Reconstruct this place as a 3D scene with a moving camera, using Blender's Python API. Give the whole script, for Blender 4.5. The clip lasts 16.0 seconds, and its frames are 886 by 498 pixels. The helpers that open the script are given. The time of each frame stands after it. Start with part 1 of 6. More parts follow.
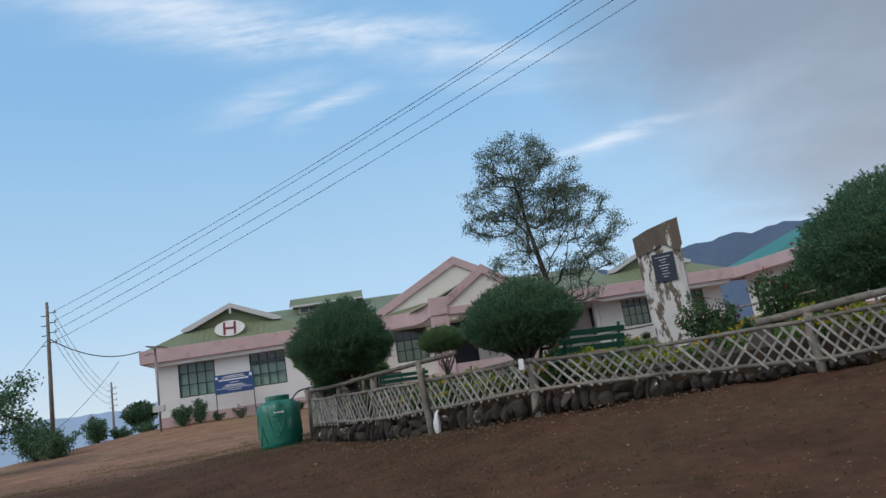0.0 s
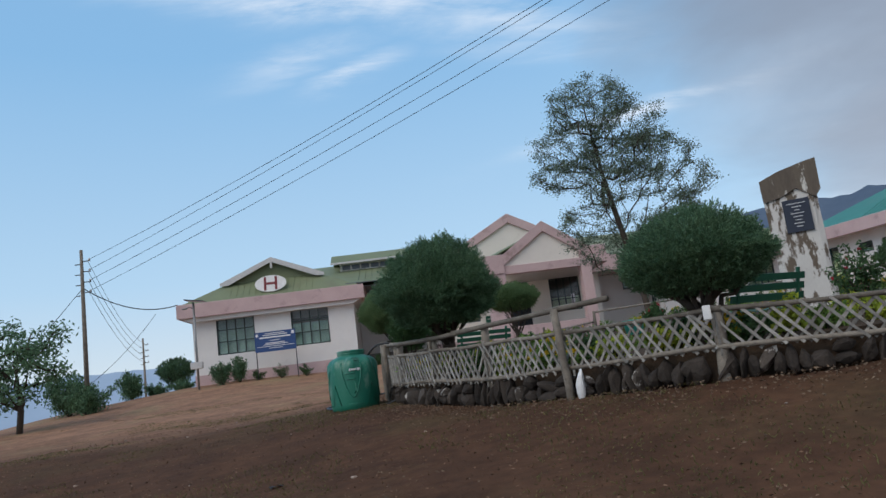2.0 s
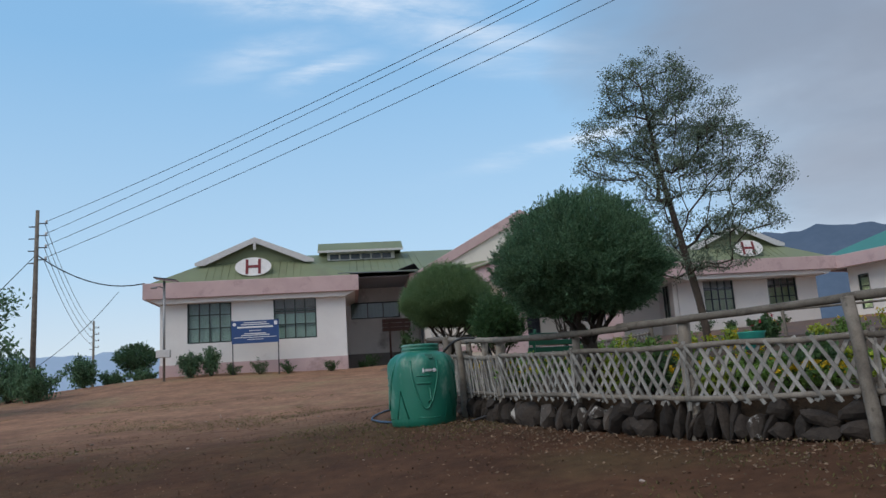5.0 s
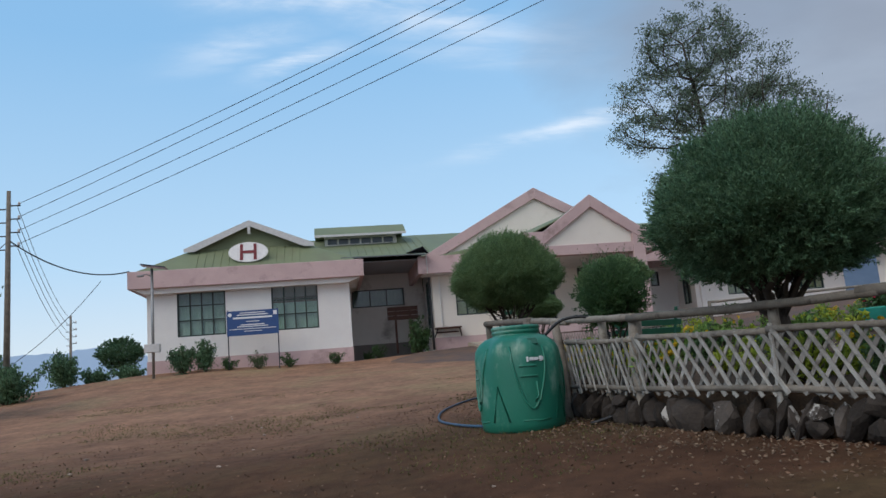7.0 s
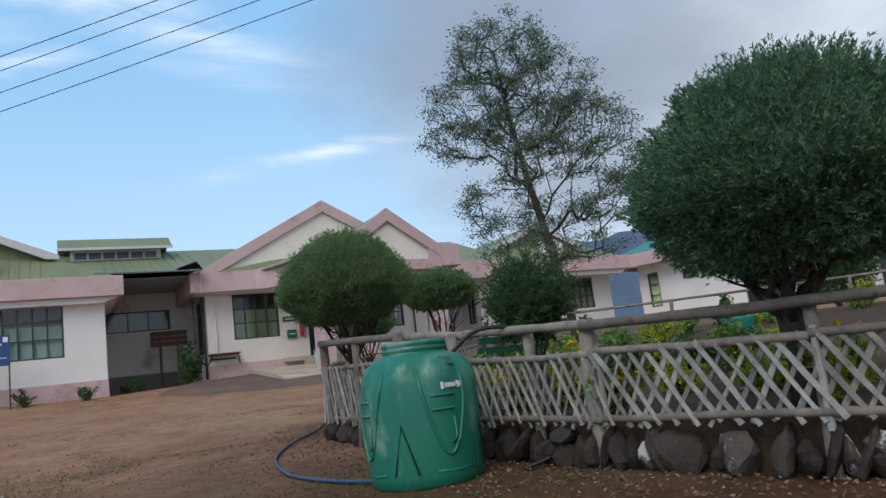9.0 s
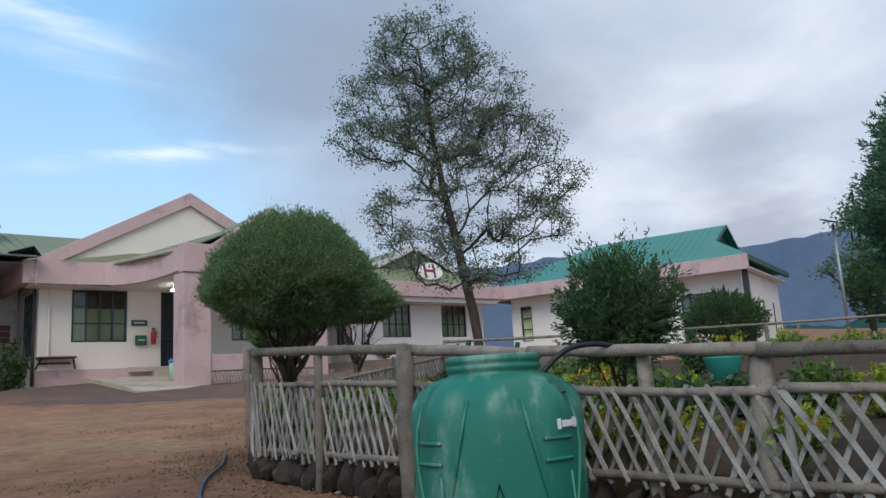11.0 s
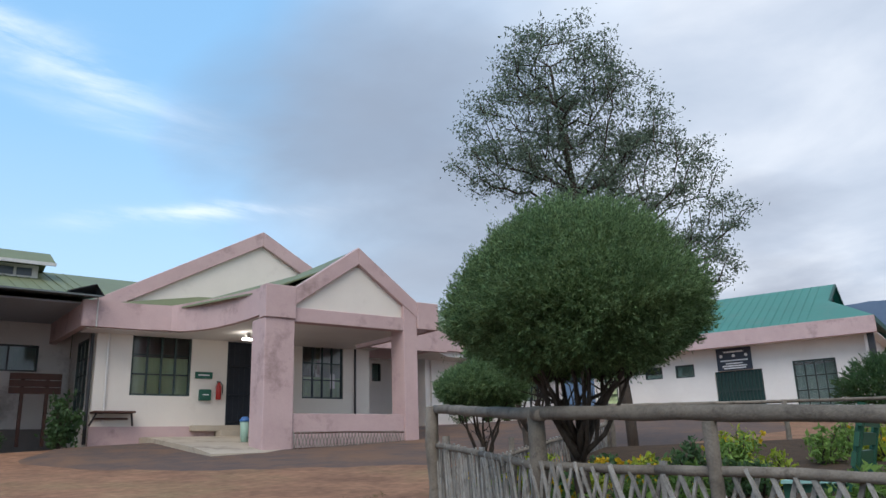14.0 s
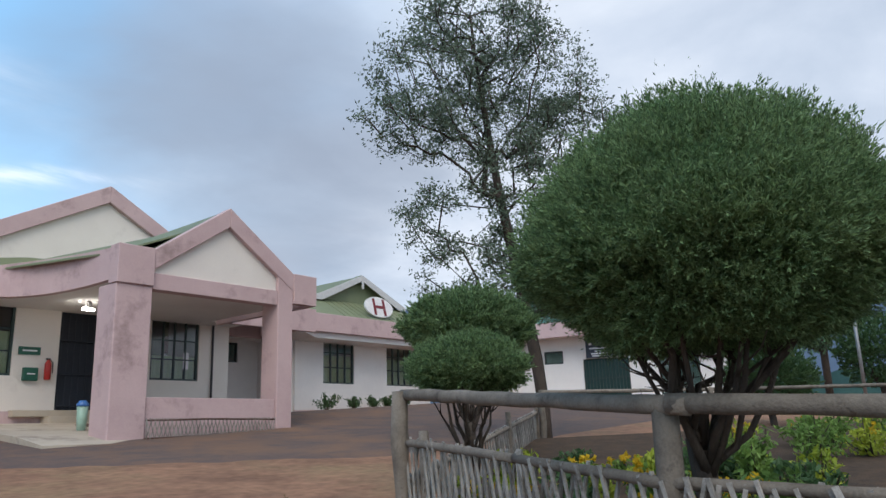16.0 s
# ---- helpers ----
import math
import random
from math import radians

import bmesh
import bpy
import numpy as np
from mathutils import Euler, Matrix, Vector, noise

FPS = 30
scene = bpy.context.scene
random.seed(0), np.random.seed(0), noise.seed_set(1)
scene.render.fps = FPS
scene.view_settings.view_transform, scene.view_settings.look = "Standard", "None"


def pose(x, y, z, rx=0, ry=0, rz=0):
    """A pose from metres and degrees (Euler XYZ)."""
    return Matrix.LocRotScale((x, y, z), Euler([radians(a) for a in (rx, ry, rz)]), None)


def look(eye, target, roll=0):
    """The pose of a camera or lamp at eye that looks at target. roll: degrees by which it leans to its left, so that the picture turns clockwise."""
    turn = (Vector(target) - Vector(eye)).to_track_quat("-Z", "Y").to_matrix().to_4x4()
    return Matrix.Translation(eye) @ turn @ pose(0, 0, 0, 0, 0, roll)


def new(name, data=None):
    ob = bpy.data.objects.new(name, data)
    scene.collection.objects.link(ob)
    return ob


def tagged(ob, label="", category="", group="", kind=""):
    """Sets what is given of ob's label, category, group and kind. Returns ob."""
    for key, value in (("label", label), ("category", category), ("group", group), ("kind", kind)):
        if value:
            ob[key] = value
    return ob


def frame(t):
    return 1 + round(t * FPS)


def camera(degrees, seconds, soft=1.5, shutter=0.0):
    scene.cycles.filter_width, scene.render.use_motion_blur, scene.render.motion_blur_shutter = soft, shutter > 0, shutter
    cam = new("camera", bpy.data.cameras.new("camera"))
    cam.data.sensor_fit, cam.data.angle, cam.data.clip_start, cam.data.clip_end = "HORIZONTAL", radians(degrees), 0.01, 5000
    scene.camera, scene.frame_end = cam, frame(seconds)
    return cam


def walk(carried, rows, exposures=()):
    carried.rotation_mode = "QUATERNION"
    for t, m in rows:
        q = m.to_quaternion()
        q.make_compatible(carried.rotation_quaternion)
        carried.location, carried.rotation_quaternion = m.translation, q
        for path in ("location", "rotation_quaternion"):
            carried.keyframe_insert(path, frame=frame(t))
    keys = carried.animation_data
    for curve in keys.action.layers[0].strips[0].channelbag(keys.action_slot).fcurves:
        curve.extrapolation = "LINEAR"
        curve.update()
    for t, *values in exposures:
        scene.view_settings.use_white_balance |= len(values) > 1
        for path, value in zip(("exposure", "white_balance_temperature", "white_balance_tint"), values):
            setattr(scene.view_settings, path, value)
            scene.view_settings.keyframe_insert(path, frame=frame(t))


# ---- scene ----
cam = camera(60.2, 16.0)
ROWS = [
    (0.0, 0.794, -0.576, 1.364, -5.83, 11.94, -9.09),
    (0.5, 0.487, -0.005, 1.391, -6.44, 10.45, -8.26),
    (1.0, 0.180, 0.595, 1.407, -5.86, 10.33, -7.76),
    (1.5, -0.125, 1.211, 1.417, -4.78, 10.38, -8.15),
    (2.0, -0.481, 1.864, 1.453, -3.81, 9.88, -7.32),
    (2.5, -0.839, 2.503, 1.487, -2.09, 9.62, -5.67),
    (3.0, -1.189, 3.133, 1.536, -1.63, 10.05, -3.96),
    (5.5, -2.591, 6.156, 1.704, -7.89, 10.18, -3.79),
    (6.0, -2.846, 6.735, 1.734, -8.53, 10.47, -3.84),
    (6.5, -3.096, 7.355, 1.754, -10.47, 10.95, -4.04),
    (7.0, -3.338, 7.992, 1.790, -8.95, 9.39, -4.69),
    (7.5, -3.524, 8.642, 1.842, -9.23, 10.78, -4.58),
    (8.0, -3.623, 9.283, 1.875, -18.89, 11.18, -4.25),
    (8.5, -3.757, 9.817, 1.904, -24.69, 9.55, -4.91),
    (9.0, -3.861, 10.363, 1.942, -27.41, 9.42, -6.99),
    (11.5, -4.288, 13.337, 2.118, -40.61, 10.61, -2.81),
    (12.0, -4.374, 13.944, 2.155, -37.90, 12.35, -1.90),
    (12.5, -4.410, 14.601, 2.197, -35.16, 14.03, -0.57),
    (13.0, -4.409, 15.146, 2.239, -35.50, 14.86, 0.04),
    (13.5, -4.393, 15.638, 2.277, -37.08, 15.11, -0.68),
    (14.0, -4.309, 16.192, 2.294, -38.14, 15.03, -1.84),
    (14.5, -4.244, 16.739, 2.325, -39.80, 14.27, -2.41),
    (15.0, -4.157, 17.298, 2.373, -40.15, 14.34, -1.57),
    (15.5, -4.069, 17.780, 2.404, -41.96, 13.92, -1.17),
    (16.0, -3.920, 18.313, 2.434, -50.30, 13.55, -1.93),
]
EXPOSURES = [(0.0, 0.28), (3.0, 0.27), (7.0, 0.36), (9.0, 0.50), (12.5, 0.58), (16.0, 0.66)]
walk(cam, [(t, pose(x, y, z, 90 + pitch, 0, yaw) @ pose(0, 0, 0, 0, 0, roll)) for t, x, y, z, yaw, pitch, roll in ROWS], EXPOSURES)

# ---- light ----
world = bpy.data.worlds.new("dusk sky")
scene.world = world
world.use_nodes = True


def build_sky():
    nt = world.node_tree
    nt.nodes.clear()
    L = nt.links.new
    out = nt.nodes.new("ShaderNodeOutputWorld")
    bg = nt.nodes.new("ShaderNodeBackground")
    sky = nt.nodes.new("ShaderNodeTexSky")
    sky.sky_type = "NISHITA"
    sky.sun_disc = False
    sky.sun_elevation = radians(SUN_EL)
    sky.sun_rotation = radians(SUN_ROT)
    sky.altitude, sky.air_density, sky.dust_density, sky.ozone_density = 1500, 1.0, 1.2, 1.6
    # clouds: the direction is laid out on a flat ceiling so that they shrink towards the horizon
    co = nt.nodes.new("ShaderNodeTexCoord")
    sep = nt.nodes.new("ShaderNodeSeparateXYZ")
    L(co.outputs["Generated"], sep.inputs[0])

    def math_node(op, a, b=None):
        n = nt.nodes.new("ShaderNodeMath")
        n.operation = op
        for i, v in enumerate((a, b)):
            if v is None:
                continue
            if isinstance(v, (int, float)):
                n.inputs[i].default_value = v
            else:
                L(v, n.inputs[i])
        return n.outputs[0]

    def ramp(fac, stops):
        n = nt.nodes.new("ShaderNodeValToRGB")
        L(fac, n.inputs[0])
        el = n.color_ramp.elements
        for i, (p, v) in enumerate(stops):
            e = el[i] if i < 2 else el.new(p)
            e.position = p
            e.color = (*v, 1) if isinstance(v, tuple) else (v, v, v, 1)
        return n.outputs[0]

    def mix(fac, a, b):
        n = nt.nodes.new("ShaderNodeMix")
        n.data_type = "RGBA"
        L(fac, n.inputs[0])
        for s, v in ((6, a), (7, b)):
            if isinstance(v, tuple):
                n.inputs[s].default_value = (*v, 1)
            else:
                L(v, n.inputs[s])
        return n.outputs[2]

    up = math_node("MAXIMUM", sep.outputs[2], 0.0)
    den = math_node("ADD", up, 0.16)
    comb = nt.nodes.new("ShaderNodeCombineXYZ")
    L(math_node("DIVIDE", sep.outputs[0], den), comb.inputs[0])
    L(math_node("DIVIDE", sep.outputs[1], den), comb.inputs[1])

    def cloud(scale, detail, rough, loc, stretch=(1, 1, 1), turn=0):
        m = nt.nodes.new("ShaderNodeMapping")
        m.inputs["Location"].default_value = loc
        m.inputs["Rotation"].default_value = (0, 0, radians(turn))
        m.inputs["Scale"].default_value = stretch
        L(comb.outputs[0], m.inputs[0])
        n = nt.nodes.new("ShaderNodeTexNoise")
        n.inputs["Scale"].default_value = scale
        n.inputs["Detail"].default_value = detail
        n.inputs["Roughness"].default_value = rough
        n.inputs["Distortion"].default_value = 0.3
        L(m.outputs[0], n.inputs[0])
        return n.outputs[0]

    # sky brightened and cooled to a hazy evening blue
    height = sep.outputs[2]
    grad = ramp(height, [(0.0, (0.70, 0.75, 0.80)), (0.05, (0.64, 0.74, 0.84)), (0.16, (0.46, 0.67, 0.88)), (0.42, (0.26, 0.51, 0.81)), (1.0, (0.17, 0.37, 0.68))])
    base = nt.nodes.new("ShaderNodeMix")
    base.data_type = "RGBA"
    base.inputs[0].default_value = 0.85
    gain = nt.nodes.new("ShaderNodeVectorMath")
    gain.operation = "SCALE"
    L(sky.outputs[0], gain.inputs[0])
    gain.inputs[3].default_value = 0.10
    L(gain.outputs[0], base.inputs[6])
    L(grad, base.inputs[7])
    def toward(way):
        n = nt.nodes.new("ShaderNodeVectorMath")
        n.operation = "DOT_PRODUCT"
        L(co.outputs["Generated"], n.inputs[0])
        n.inputs[1].default_value = way
        return n.outputs["Value"]

    def bank(way, inner, outer, ragged):
        """A soft-edged mass of cloud round a direction, its edge broken by noise; the radii in degrees."""
        n = math_node("ADD", toward(Vector(way).normalized()), math_node("MULTIPLY", math_node("SUBTRACT", soft_noise, 0.5), ragged))
        return ramp(n, [(math.cos(radians(outer)), 0.0), (math.cos(radians(inner)), 1.0)])

    def streak(a, b, wide, strength):
        """A drawn-out wisp from direction a to direction b."""
        a, b = Vector(a).normalized(), Vector(b).normalized()
        mid, half = (a + b) / 2, (b - a).length / 2
        along, across = (b - a).normalized(), a.cross(b).normalized()
        q = math_node("POWER", math_node("ABSOLUTE", math_node("DIVIDE", math_node("SUBTRACT", toward(along), along.dot(mid)), half)), 2.0)
        v = math_node("POWER", math_node("ABSOLUTE", math_node("DIVIDE", math_node("ADD", toward(across), math_node("MULTIPLY", math_node("SUBTRACT", wisp_noise, 0.5), wide * 5.0)), wide)), 2.0)
        body = math_node("POWER", 2.718, math_node("MULTIPLY", math_node("ADD", q, v), -1.0))
        return math_node("MULTIPLY", math_node("MULTIPLY", body, ramp(fine_noise, [(0.36, 0.1), (0.62, 1.0)])), strength)

    soft_noise = cloud(1.0, 6, 0.52, (3.1, 1.7, 0))
    wisp_noise = cloud(2.2, 7, 0.6, (1.3, 7.1, 0), (0.6, 1.4, 1), 28)
    fine_noise = cloud(5.0, 9, 0.66, (2.3, 0.4, 0), (0.5, 1.5, 1), 28)
    # pale overcast in the east, thinning out into the blue
    side = math_node("ADD", math_node("MULTIPLY", sep.outputs[0], 0.80), math_node("MULTIPLY", sep.outputs[1], -0.35))
    deck = math_node("ADD", side, math_node("MULTIPLY", math_node("SUBTRACT", cloud(0.7, 6, 0.5, (3.1, 1.7, 0)), 0.5), 0.5))
    deckf = ramp(deck, [(-0.06, 0.0), (0.12, 0.50), (0.34, 0.95)])
    tone = ramp(cloud(1.3, 7, 0.55, (8.2, 4.4, 0)), [(0.30, (0.36, 0.42, 0.52)), (0.50, (0.48, 0.535, 0.63)), (0.68, (0.64, 0.68, 0.75))])
    col = mix(deckf, base.outputs[2], tone)
    # the grey bank behind the tall tree and the low scud over the mountains
    col = mix(math_node("MULTIPLY", bank((0.52, 0.76, 0.385), 4.0, 15.0, 0.09), 0.72), col, (0.225, 0.27, 0.355))
    col = mix(math_node("MULTIPLY", bank((0.60, 0.69, 0.47), 3.0, 15.0, 0.09), 0.45), col, (0.25, 0.295, 0.38))
    col = mix(math_node("MULTIPLY", bank((0.87, 0.46, 0.185), 1.0, 7.0, 0.03), 0.70), col, (0.26, 0.295, 0.375))
    col = mix(math_node("MULTIPLY", bank((0.575, 0.80, 0.19), 0.5, 4.0, 0.012), 0.45), col, (0.36, 0.41, 0.50))
    # thin bright streaks in the blue
    wf = None
    for a, b, wide, strength in (((-0.31, 0.80, 0.52), (0.18, 0.885, 0.432), 0.028, 0.85), ((-0.07, 0.92, 0.382), (0.03, 0.91, 0.408), 0.012, 0.75), ((0.20, 0.935, 0.278), (0.43, 0.85, 0.309), 0.011, 0.55),
                                 ((0.0, 0.885, 0.47), (0.28, 0.865, 0.41), 0.028, 0.50), ((-0.16, 0.91, 0.40), (0.0, 0.89, 0.43), 0.022, 0.35), ((0.1, 0.90, 0.405), (0.30, 0.87, 0.38), 0.014, 0.22)):
        w = streak(a, b, wide, strength)
        wf = w if wf is None else math_node("MAXIMUM", wf, w)
    col = mix(wf, col, (0.88, 0.91, 0.96))
    # below the horizon: haze
    low = ramp(height, [(0.0, 1.0), (0.02, 0.0)])
    col = mix(low, col, (0.55, 0.62, 0.72))
    L(col, bg.inputs[0])
    bg.inputs[1].default_value = SKY
    L(bg.outputs[0], out.inputs[0])


SUN_EL, SUN_ROT, SKY = 14.0, -120.0, 0.9
build_sky()
lamp = bpy.data.lights.new("sun", "SUN")
lamp.energy, lamp.angle, lamp.color = 1.3, radians(40), (1.0, 0.90, 0.79)
sun = new("sun", lamp)
sun.matrix_world = look((-30, -25, 60), (0, 0, 20))

# ---- materials ----


def rgb(h):
    """Linear colour from an sRGB hex string."""
    c = [int(h[i:i + 2], 16) / 255 for i in (0, 2, 4)]
    return tuple(v / 12.92 if v <= 0.04045 else ((v + 0.055) / 1.055) ** 2.4 for v in c)


def material(name, c1, c2=None, rough=0.8, scale=6.0, fine=60.0, bump=0.15, metal=0.0, stain=None, stain_scale=1.2, stain_at=(0.55, 0.7), spec=0.3, stretch=(1, 1, 1), vary=0.0, island=0.0):
    """Two colours mixed by noise at two sizes, an optional third as stains, and bump."""
    m = bpy.data.materials.new(name)
    m.use_nodes = True
    nt = m.node_tree
    b = nt.nodes["Principled BSDF"]
    L = nt.links.new
    c2 = c2 or tuple(v * 0.75 for v in c1)
    geo = nt.nodes.new("ShaderNodeNewGeometry")
    mp = nt.nodes.new("ShaderNodeMapping")
    mp.inputs["Scale"].default_value = stretch
    L(geo.outputs["Position"], mp.inputs[0])

    def noise_node(s, detail=5, rough_=0.6):
        n = nt.nodes.new("ShaderNodeTexNoise")
        n.inputs["Scale"].default_value = s
        n.inputs["Detail"].default_value = detail
        n.inputs["Roughness"].default_value = rough_
        L(mp.outputs[0], n.inputs[0])
        return n.outputs[0]

    def ramp(fac, p0, p1):
        n = nt.nodes.new("ShaderNodeMapRange")
        n.inputs[1].default_value, n.inputs[2].default_value = p0, p1
        L(fac, n.inputs[0])
        return n.outputs[0]

    def mix(fac, a, c):
        n = nt.nodes.new("ShaderNodeMix")
        n.data_type = "RGBA"
        if isinstance(fac, float):
            n.inputs[0].default_value = fac
        else:
            L(fac, n.inputs[0])
        for s, v in ((6, a), (7, c)):
            if isinstance(v, tuple):
                n.inputs[s].default_value = (*v, 1)
            else:
                L(v, n.inputs[s])
        return n.outputs[2]

    n1, n2 = noise_node(scale), noise_node(fine, 3)
    add = nt.nodes.new("ShaderNodeMath")
    add.operation = "MULTIPLY_ADD"
    L(n2, add.inputs[0])
    add.inputs[1].default_value = 0.45
    L(n1, add.inputs[2])
    col = mix(ramp(add.outputs[0], 0.5, 0.95), c1, c2)
    if stain:
        col = mix(ramp(noise_node(stain_scale, 8, 0.68), *stain_at), col, stain)
    if vary or island:
        hs = nt.nodes.new("ShaderNodeHueSaturation")
        info = nt.nodes.new("ShaderNodeObjectInfo") if vary else geo
        r = nt.nodes.new("ShaderNodeMapRange")
        L(info.outputs["Random"] if vary else geo.outputs["Random Per Island"], r.inputs[0])
        k = vary or island
        r.inputs[3].default_value, r.inputs[4].default_value = 1 - k, 1 + k
        L(r.outputs[0], hs.inputs["Value"])
        L(col, hs.inputs["Color"])
        col = hs.outputs[0]
    L(col, b.inputs["Base Color"])
    b.inputs["Roughness"].default_value = rough
    b.inputs["Metallic"].default_value = metal
    b.inputs["Specular IOR Level"].default_value = spec
    if bump:
        bp = nt.nodes.new("ShaderNodeBump")
        bp.inputs["Strength"].default_value = bump
        bp.inputs["Distance"].default_value = 0.02
        L(add.outputs[0], bp.inputs["Height"])
        L(bp.outputs[0], b.inputs["Normal"])
    return m


def plain(name, c, rough=0.5, metal=0.0, spec=0.4):
    return material(name, c, tuple(v * 0.82 for v in c), rough, 9, 90, 0.06, metal, spec=spec)


def glass_material():
    m = bpy.data.materials.new("window glass")
    m.use_nodes = True
    b = m.node_tree.nodes["Principled BSDF"]
    b.inputs["Base Color"].default_value = (0.93, 0.97, 0.96, 1)
    b.inputs["Roughness"].default_value = 0.04
    b.inputs["Transmission Weight"].default_value = 1.0
    b.inputs["IOR"].default_value = 1.45
    return m


def leaf_material(name, c1, c2, island=0.35, rough=0.55):
    m = material(name, c1, c2, rough, 3.0, 20, 0.0, spec=0.25, island=island)
    nt = m.node_tree
    b = nt.nodes["Principled BSDF"]
    tr = nt.nodes.new("ShaderNodeBsdfTranslucent")
    nt.links.new(b.inputs["Base Color"].links[0].from_socket, tr.inputs[0])
    mx = nt.nodes.new("ShaderNodeMixShader")
    mx.inputs[0].default_value = 0.40
    nt.links.new(b.outputs[0], mx.inputs[1])
    nt.links.new(tr.outputs[0], mx.inputs[2])
    nt.links.new(mx.outputs[0], nt.nodes["Material Output"].inputs[0])
    return m


def glow(name, c, strength):
    m = bpy.data.materials.new(name)
    m.use_nodes = True
    b = m.node_tree.nodes["Principled BSDF"]
    b.inputs["Emission Color"].default_value = (*c, 1)
    b.inputs["Emission Strength"].default_value = strength
    return m


M_EARTH = material("red earth", (0.37, 0.205, 0.128), (0.20, 0.112, 0.074), 0.95, 1.3, 26, 0.9, stain=(0.29, 0.205, 0.115), stain_scale=0.42, stain_at=(0.50, 0.72), spec=0.1)
M_SOIL = material("garden soil", (0.10, 0.065, 0.042), (0.05, 0.038, 0.03), 0.95, 5, 40, 0.9, spec=0.1)
M_ASPHALT = material("worn asphalt", (0.105, 0.085, 0.08), (0.17, 0.11, 0.085), 0.95, 2.5, 50, 0.7, stain=(0.20, 0.12, 0.08), stain_scale=0.6, stain_at=(0.5, 0.66), spec=0.15)
M_CONCRETE = material("cement floor", (0.50, 0.43, 0.34), (0.40, 0.34, 0.27), 0.9, 1.6, 40, 0.25, stain=(0.22, 0.18, 0.15), stain_scale=0.8)
M_WHITE = material("white limewash", (0.78, 0.75, 0.72), (0.70, 0.67, 0.65), 0.9, 0.9, 30, 0.12, stain=(0.60, 0.56, 0.53), stain_scale=0.7, stain_at=(0.58, 0.8))
M_CREAM = material("cream wall paint", (0.76, 0.70, 0.63), (0.70, 0.64, 0.58), 0.9, 0.9, 30, 0.12, stain=(0.58, 0.52, 0.46), stain_scale=0.8, stain_at=(0.58, 0.8))
M_PINK = material("faded pink paint", (0.57, 0.415, 0.405), (0.49, 0.35, 0.345), 0.9, 1.4, 35, 0.18, stain=(0.30, 0.21, 0.20), stain_scale=1.3, stain_at=(0.54, 0.74))
M_ROOF = material("faded green roof sheet", (0.20, 0.225, 0.125), (0.165, 0.19, 0.11), 0.6, 0.8, 20, 0.05, stain=(0.16, 0.15, 0.10), stain_scale=0.7, stain_at=(0.55, 0.8))
M_TEAL = material("sea green roof sheet", (0.045, 0.22, 0.18), (0.04, 0.19, 0.155), 0.5, 0.8, 20, 0.05, stain=(0.07, 0.20, 0.165), stain_scale=0.6)
M_DARKWALL = material("shaded store wall", (0.72, 0.69, 0.66), (0.64, 0.61, 0.59), 0.9, 1.2, 30, 0.1, stain=(0.34, 0.31, 0.3), stain_scale=0.9)
M_FRAME = plain("green steel frame", (0.035, 0.06, 0.055), 0.5)
M_GLASS = glass_material()
M_CURTAIN = material("pale green curtain", (0.72, 0.82, 0.55), (0.55, 0.68, 0.42), 0.9, 4, 30, 0.3, stretch=(14, 14, 1))
M_CURTAIN2 = material("dark green curtain", (0.30, 0.46, 0.42), (0.17, 0.29, 0.27), 0.9, 4, 30, 0.3, stretch=(14, 14, 1))
# Dark base colour stands in for the dimness of the closed rooms.
M_INSIDE = material("interior darkened in colour", (0.16, 0.15, 0.14), (0.12, 0.11, 0.10), 0.95, 2, 20, 0.0)
M_WOOD = material("weathered grey wood", (0.25, 0.215, 0.175), (0.13, 0.11, 0.09), 0.9, 7, 80, 0.6, stain=(0.09, 0.075, 0.06), stain_scale=9, stain_at=(0.56, 0.7), vary=0.25)
M_LATH = material("grey split bamboo", (0.355, 0.335, 0.305), (0.18, 0.165, 0.145), 0.9, 9, 90, 0.4, stain=(0.10, 0.085, 0.07), stain_scale=8, stain_at=(0.56, 0.7), vary=0.35)
M_BARK = material("dark bark", (0.085, 0.065, 0.05), (0.045, 0.036, 0.03), 0.95, 12, 70, 1.0, stretch=(1, 1, 0.35))
M_BARK2 = material("grey brown bark", (0.15, 0.115, 0.09), (0.07, 0.055, 0.045), 0.95, 9, 60, 1.0, stretch=(1, 1, 0.35))
M_CYPRESS = leaf_material("cypress foliage", (0.205, 0.295, 0.135), (0.12, 0.20, 0.085), 0.5)
M_CYPRESS_DARK = leaf_material("dark cypress foliage", (0.14, 0.23, 0.125), (0.085, 0.165, 0.09), 0.5)
# Leaf colour lightened and greyed to carry the haze before the tall tree.
M_LEAF = leaf_material("hazed grey green leaves", (0.17, 0.215, 0.15), (0.115, 0.16, 0.11), 0.4)
M_SHRUB = leaf_material("shrub leaves", (0.085, 0.155, 0.06), (0.05, 0.10, 0.04), 0.4)
M_GARDEN = leaf_material("garden leaves", (0.20, 0.31, 0.075), (0.11, 0.20, 0.045), 0.45)
M_YELLOW = leaf_material("yellow flowers", (0.70, 0.48, 0.03), (0.52, 0.34, 0.02), 0.3)
M_LIME = leaf_material("yellow green leaves", (0.40, 0.44, 0.05), (0.23, 0.30, 0.04), 0.35)
M_RED = plain("red petals", (0.45, 0.02, 0.05), 0.7)
M_MAGENTA = plain("magenta petals", (0.22, 0.03, 0.07), 0.7)
# Stone colour lowered to hold the shade that lies under the fence.
M_STONE = material("shade-darkened field stone", (0.052, 0.040, 0.032), (0.024, 0.019, 0.016), 0.9, 5, 40, 0.8, vary=0.3)
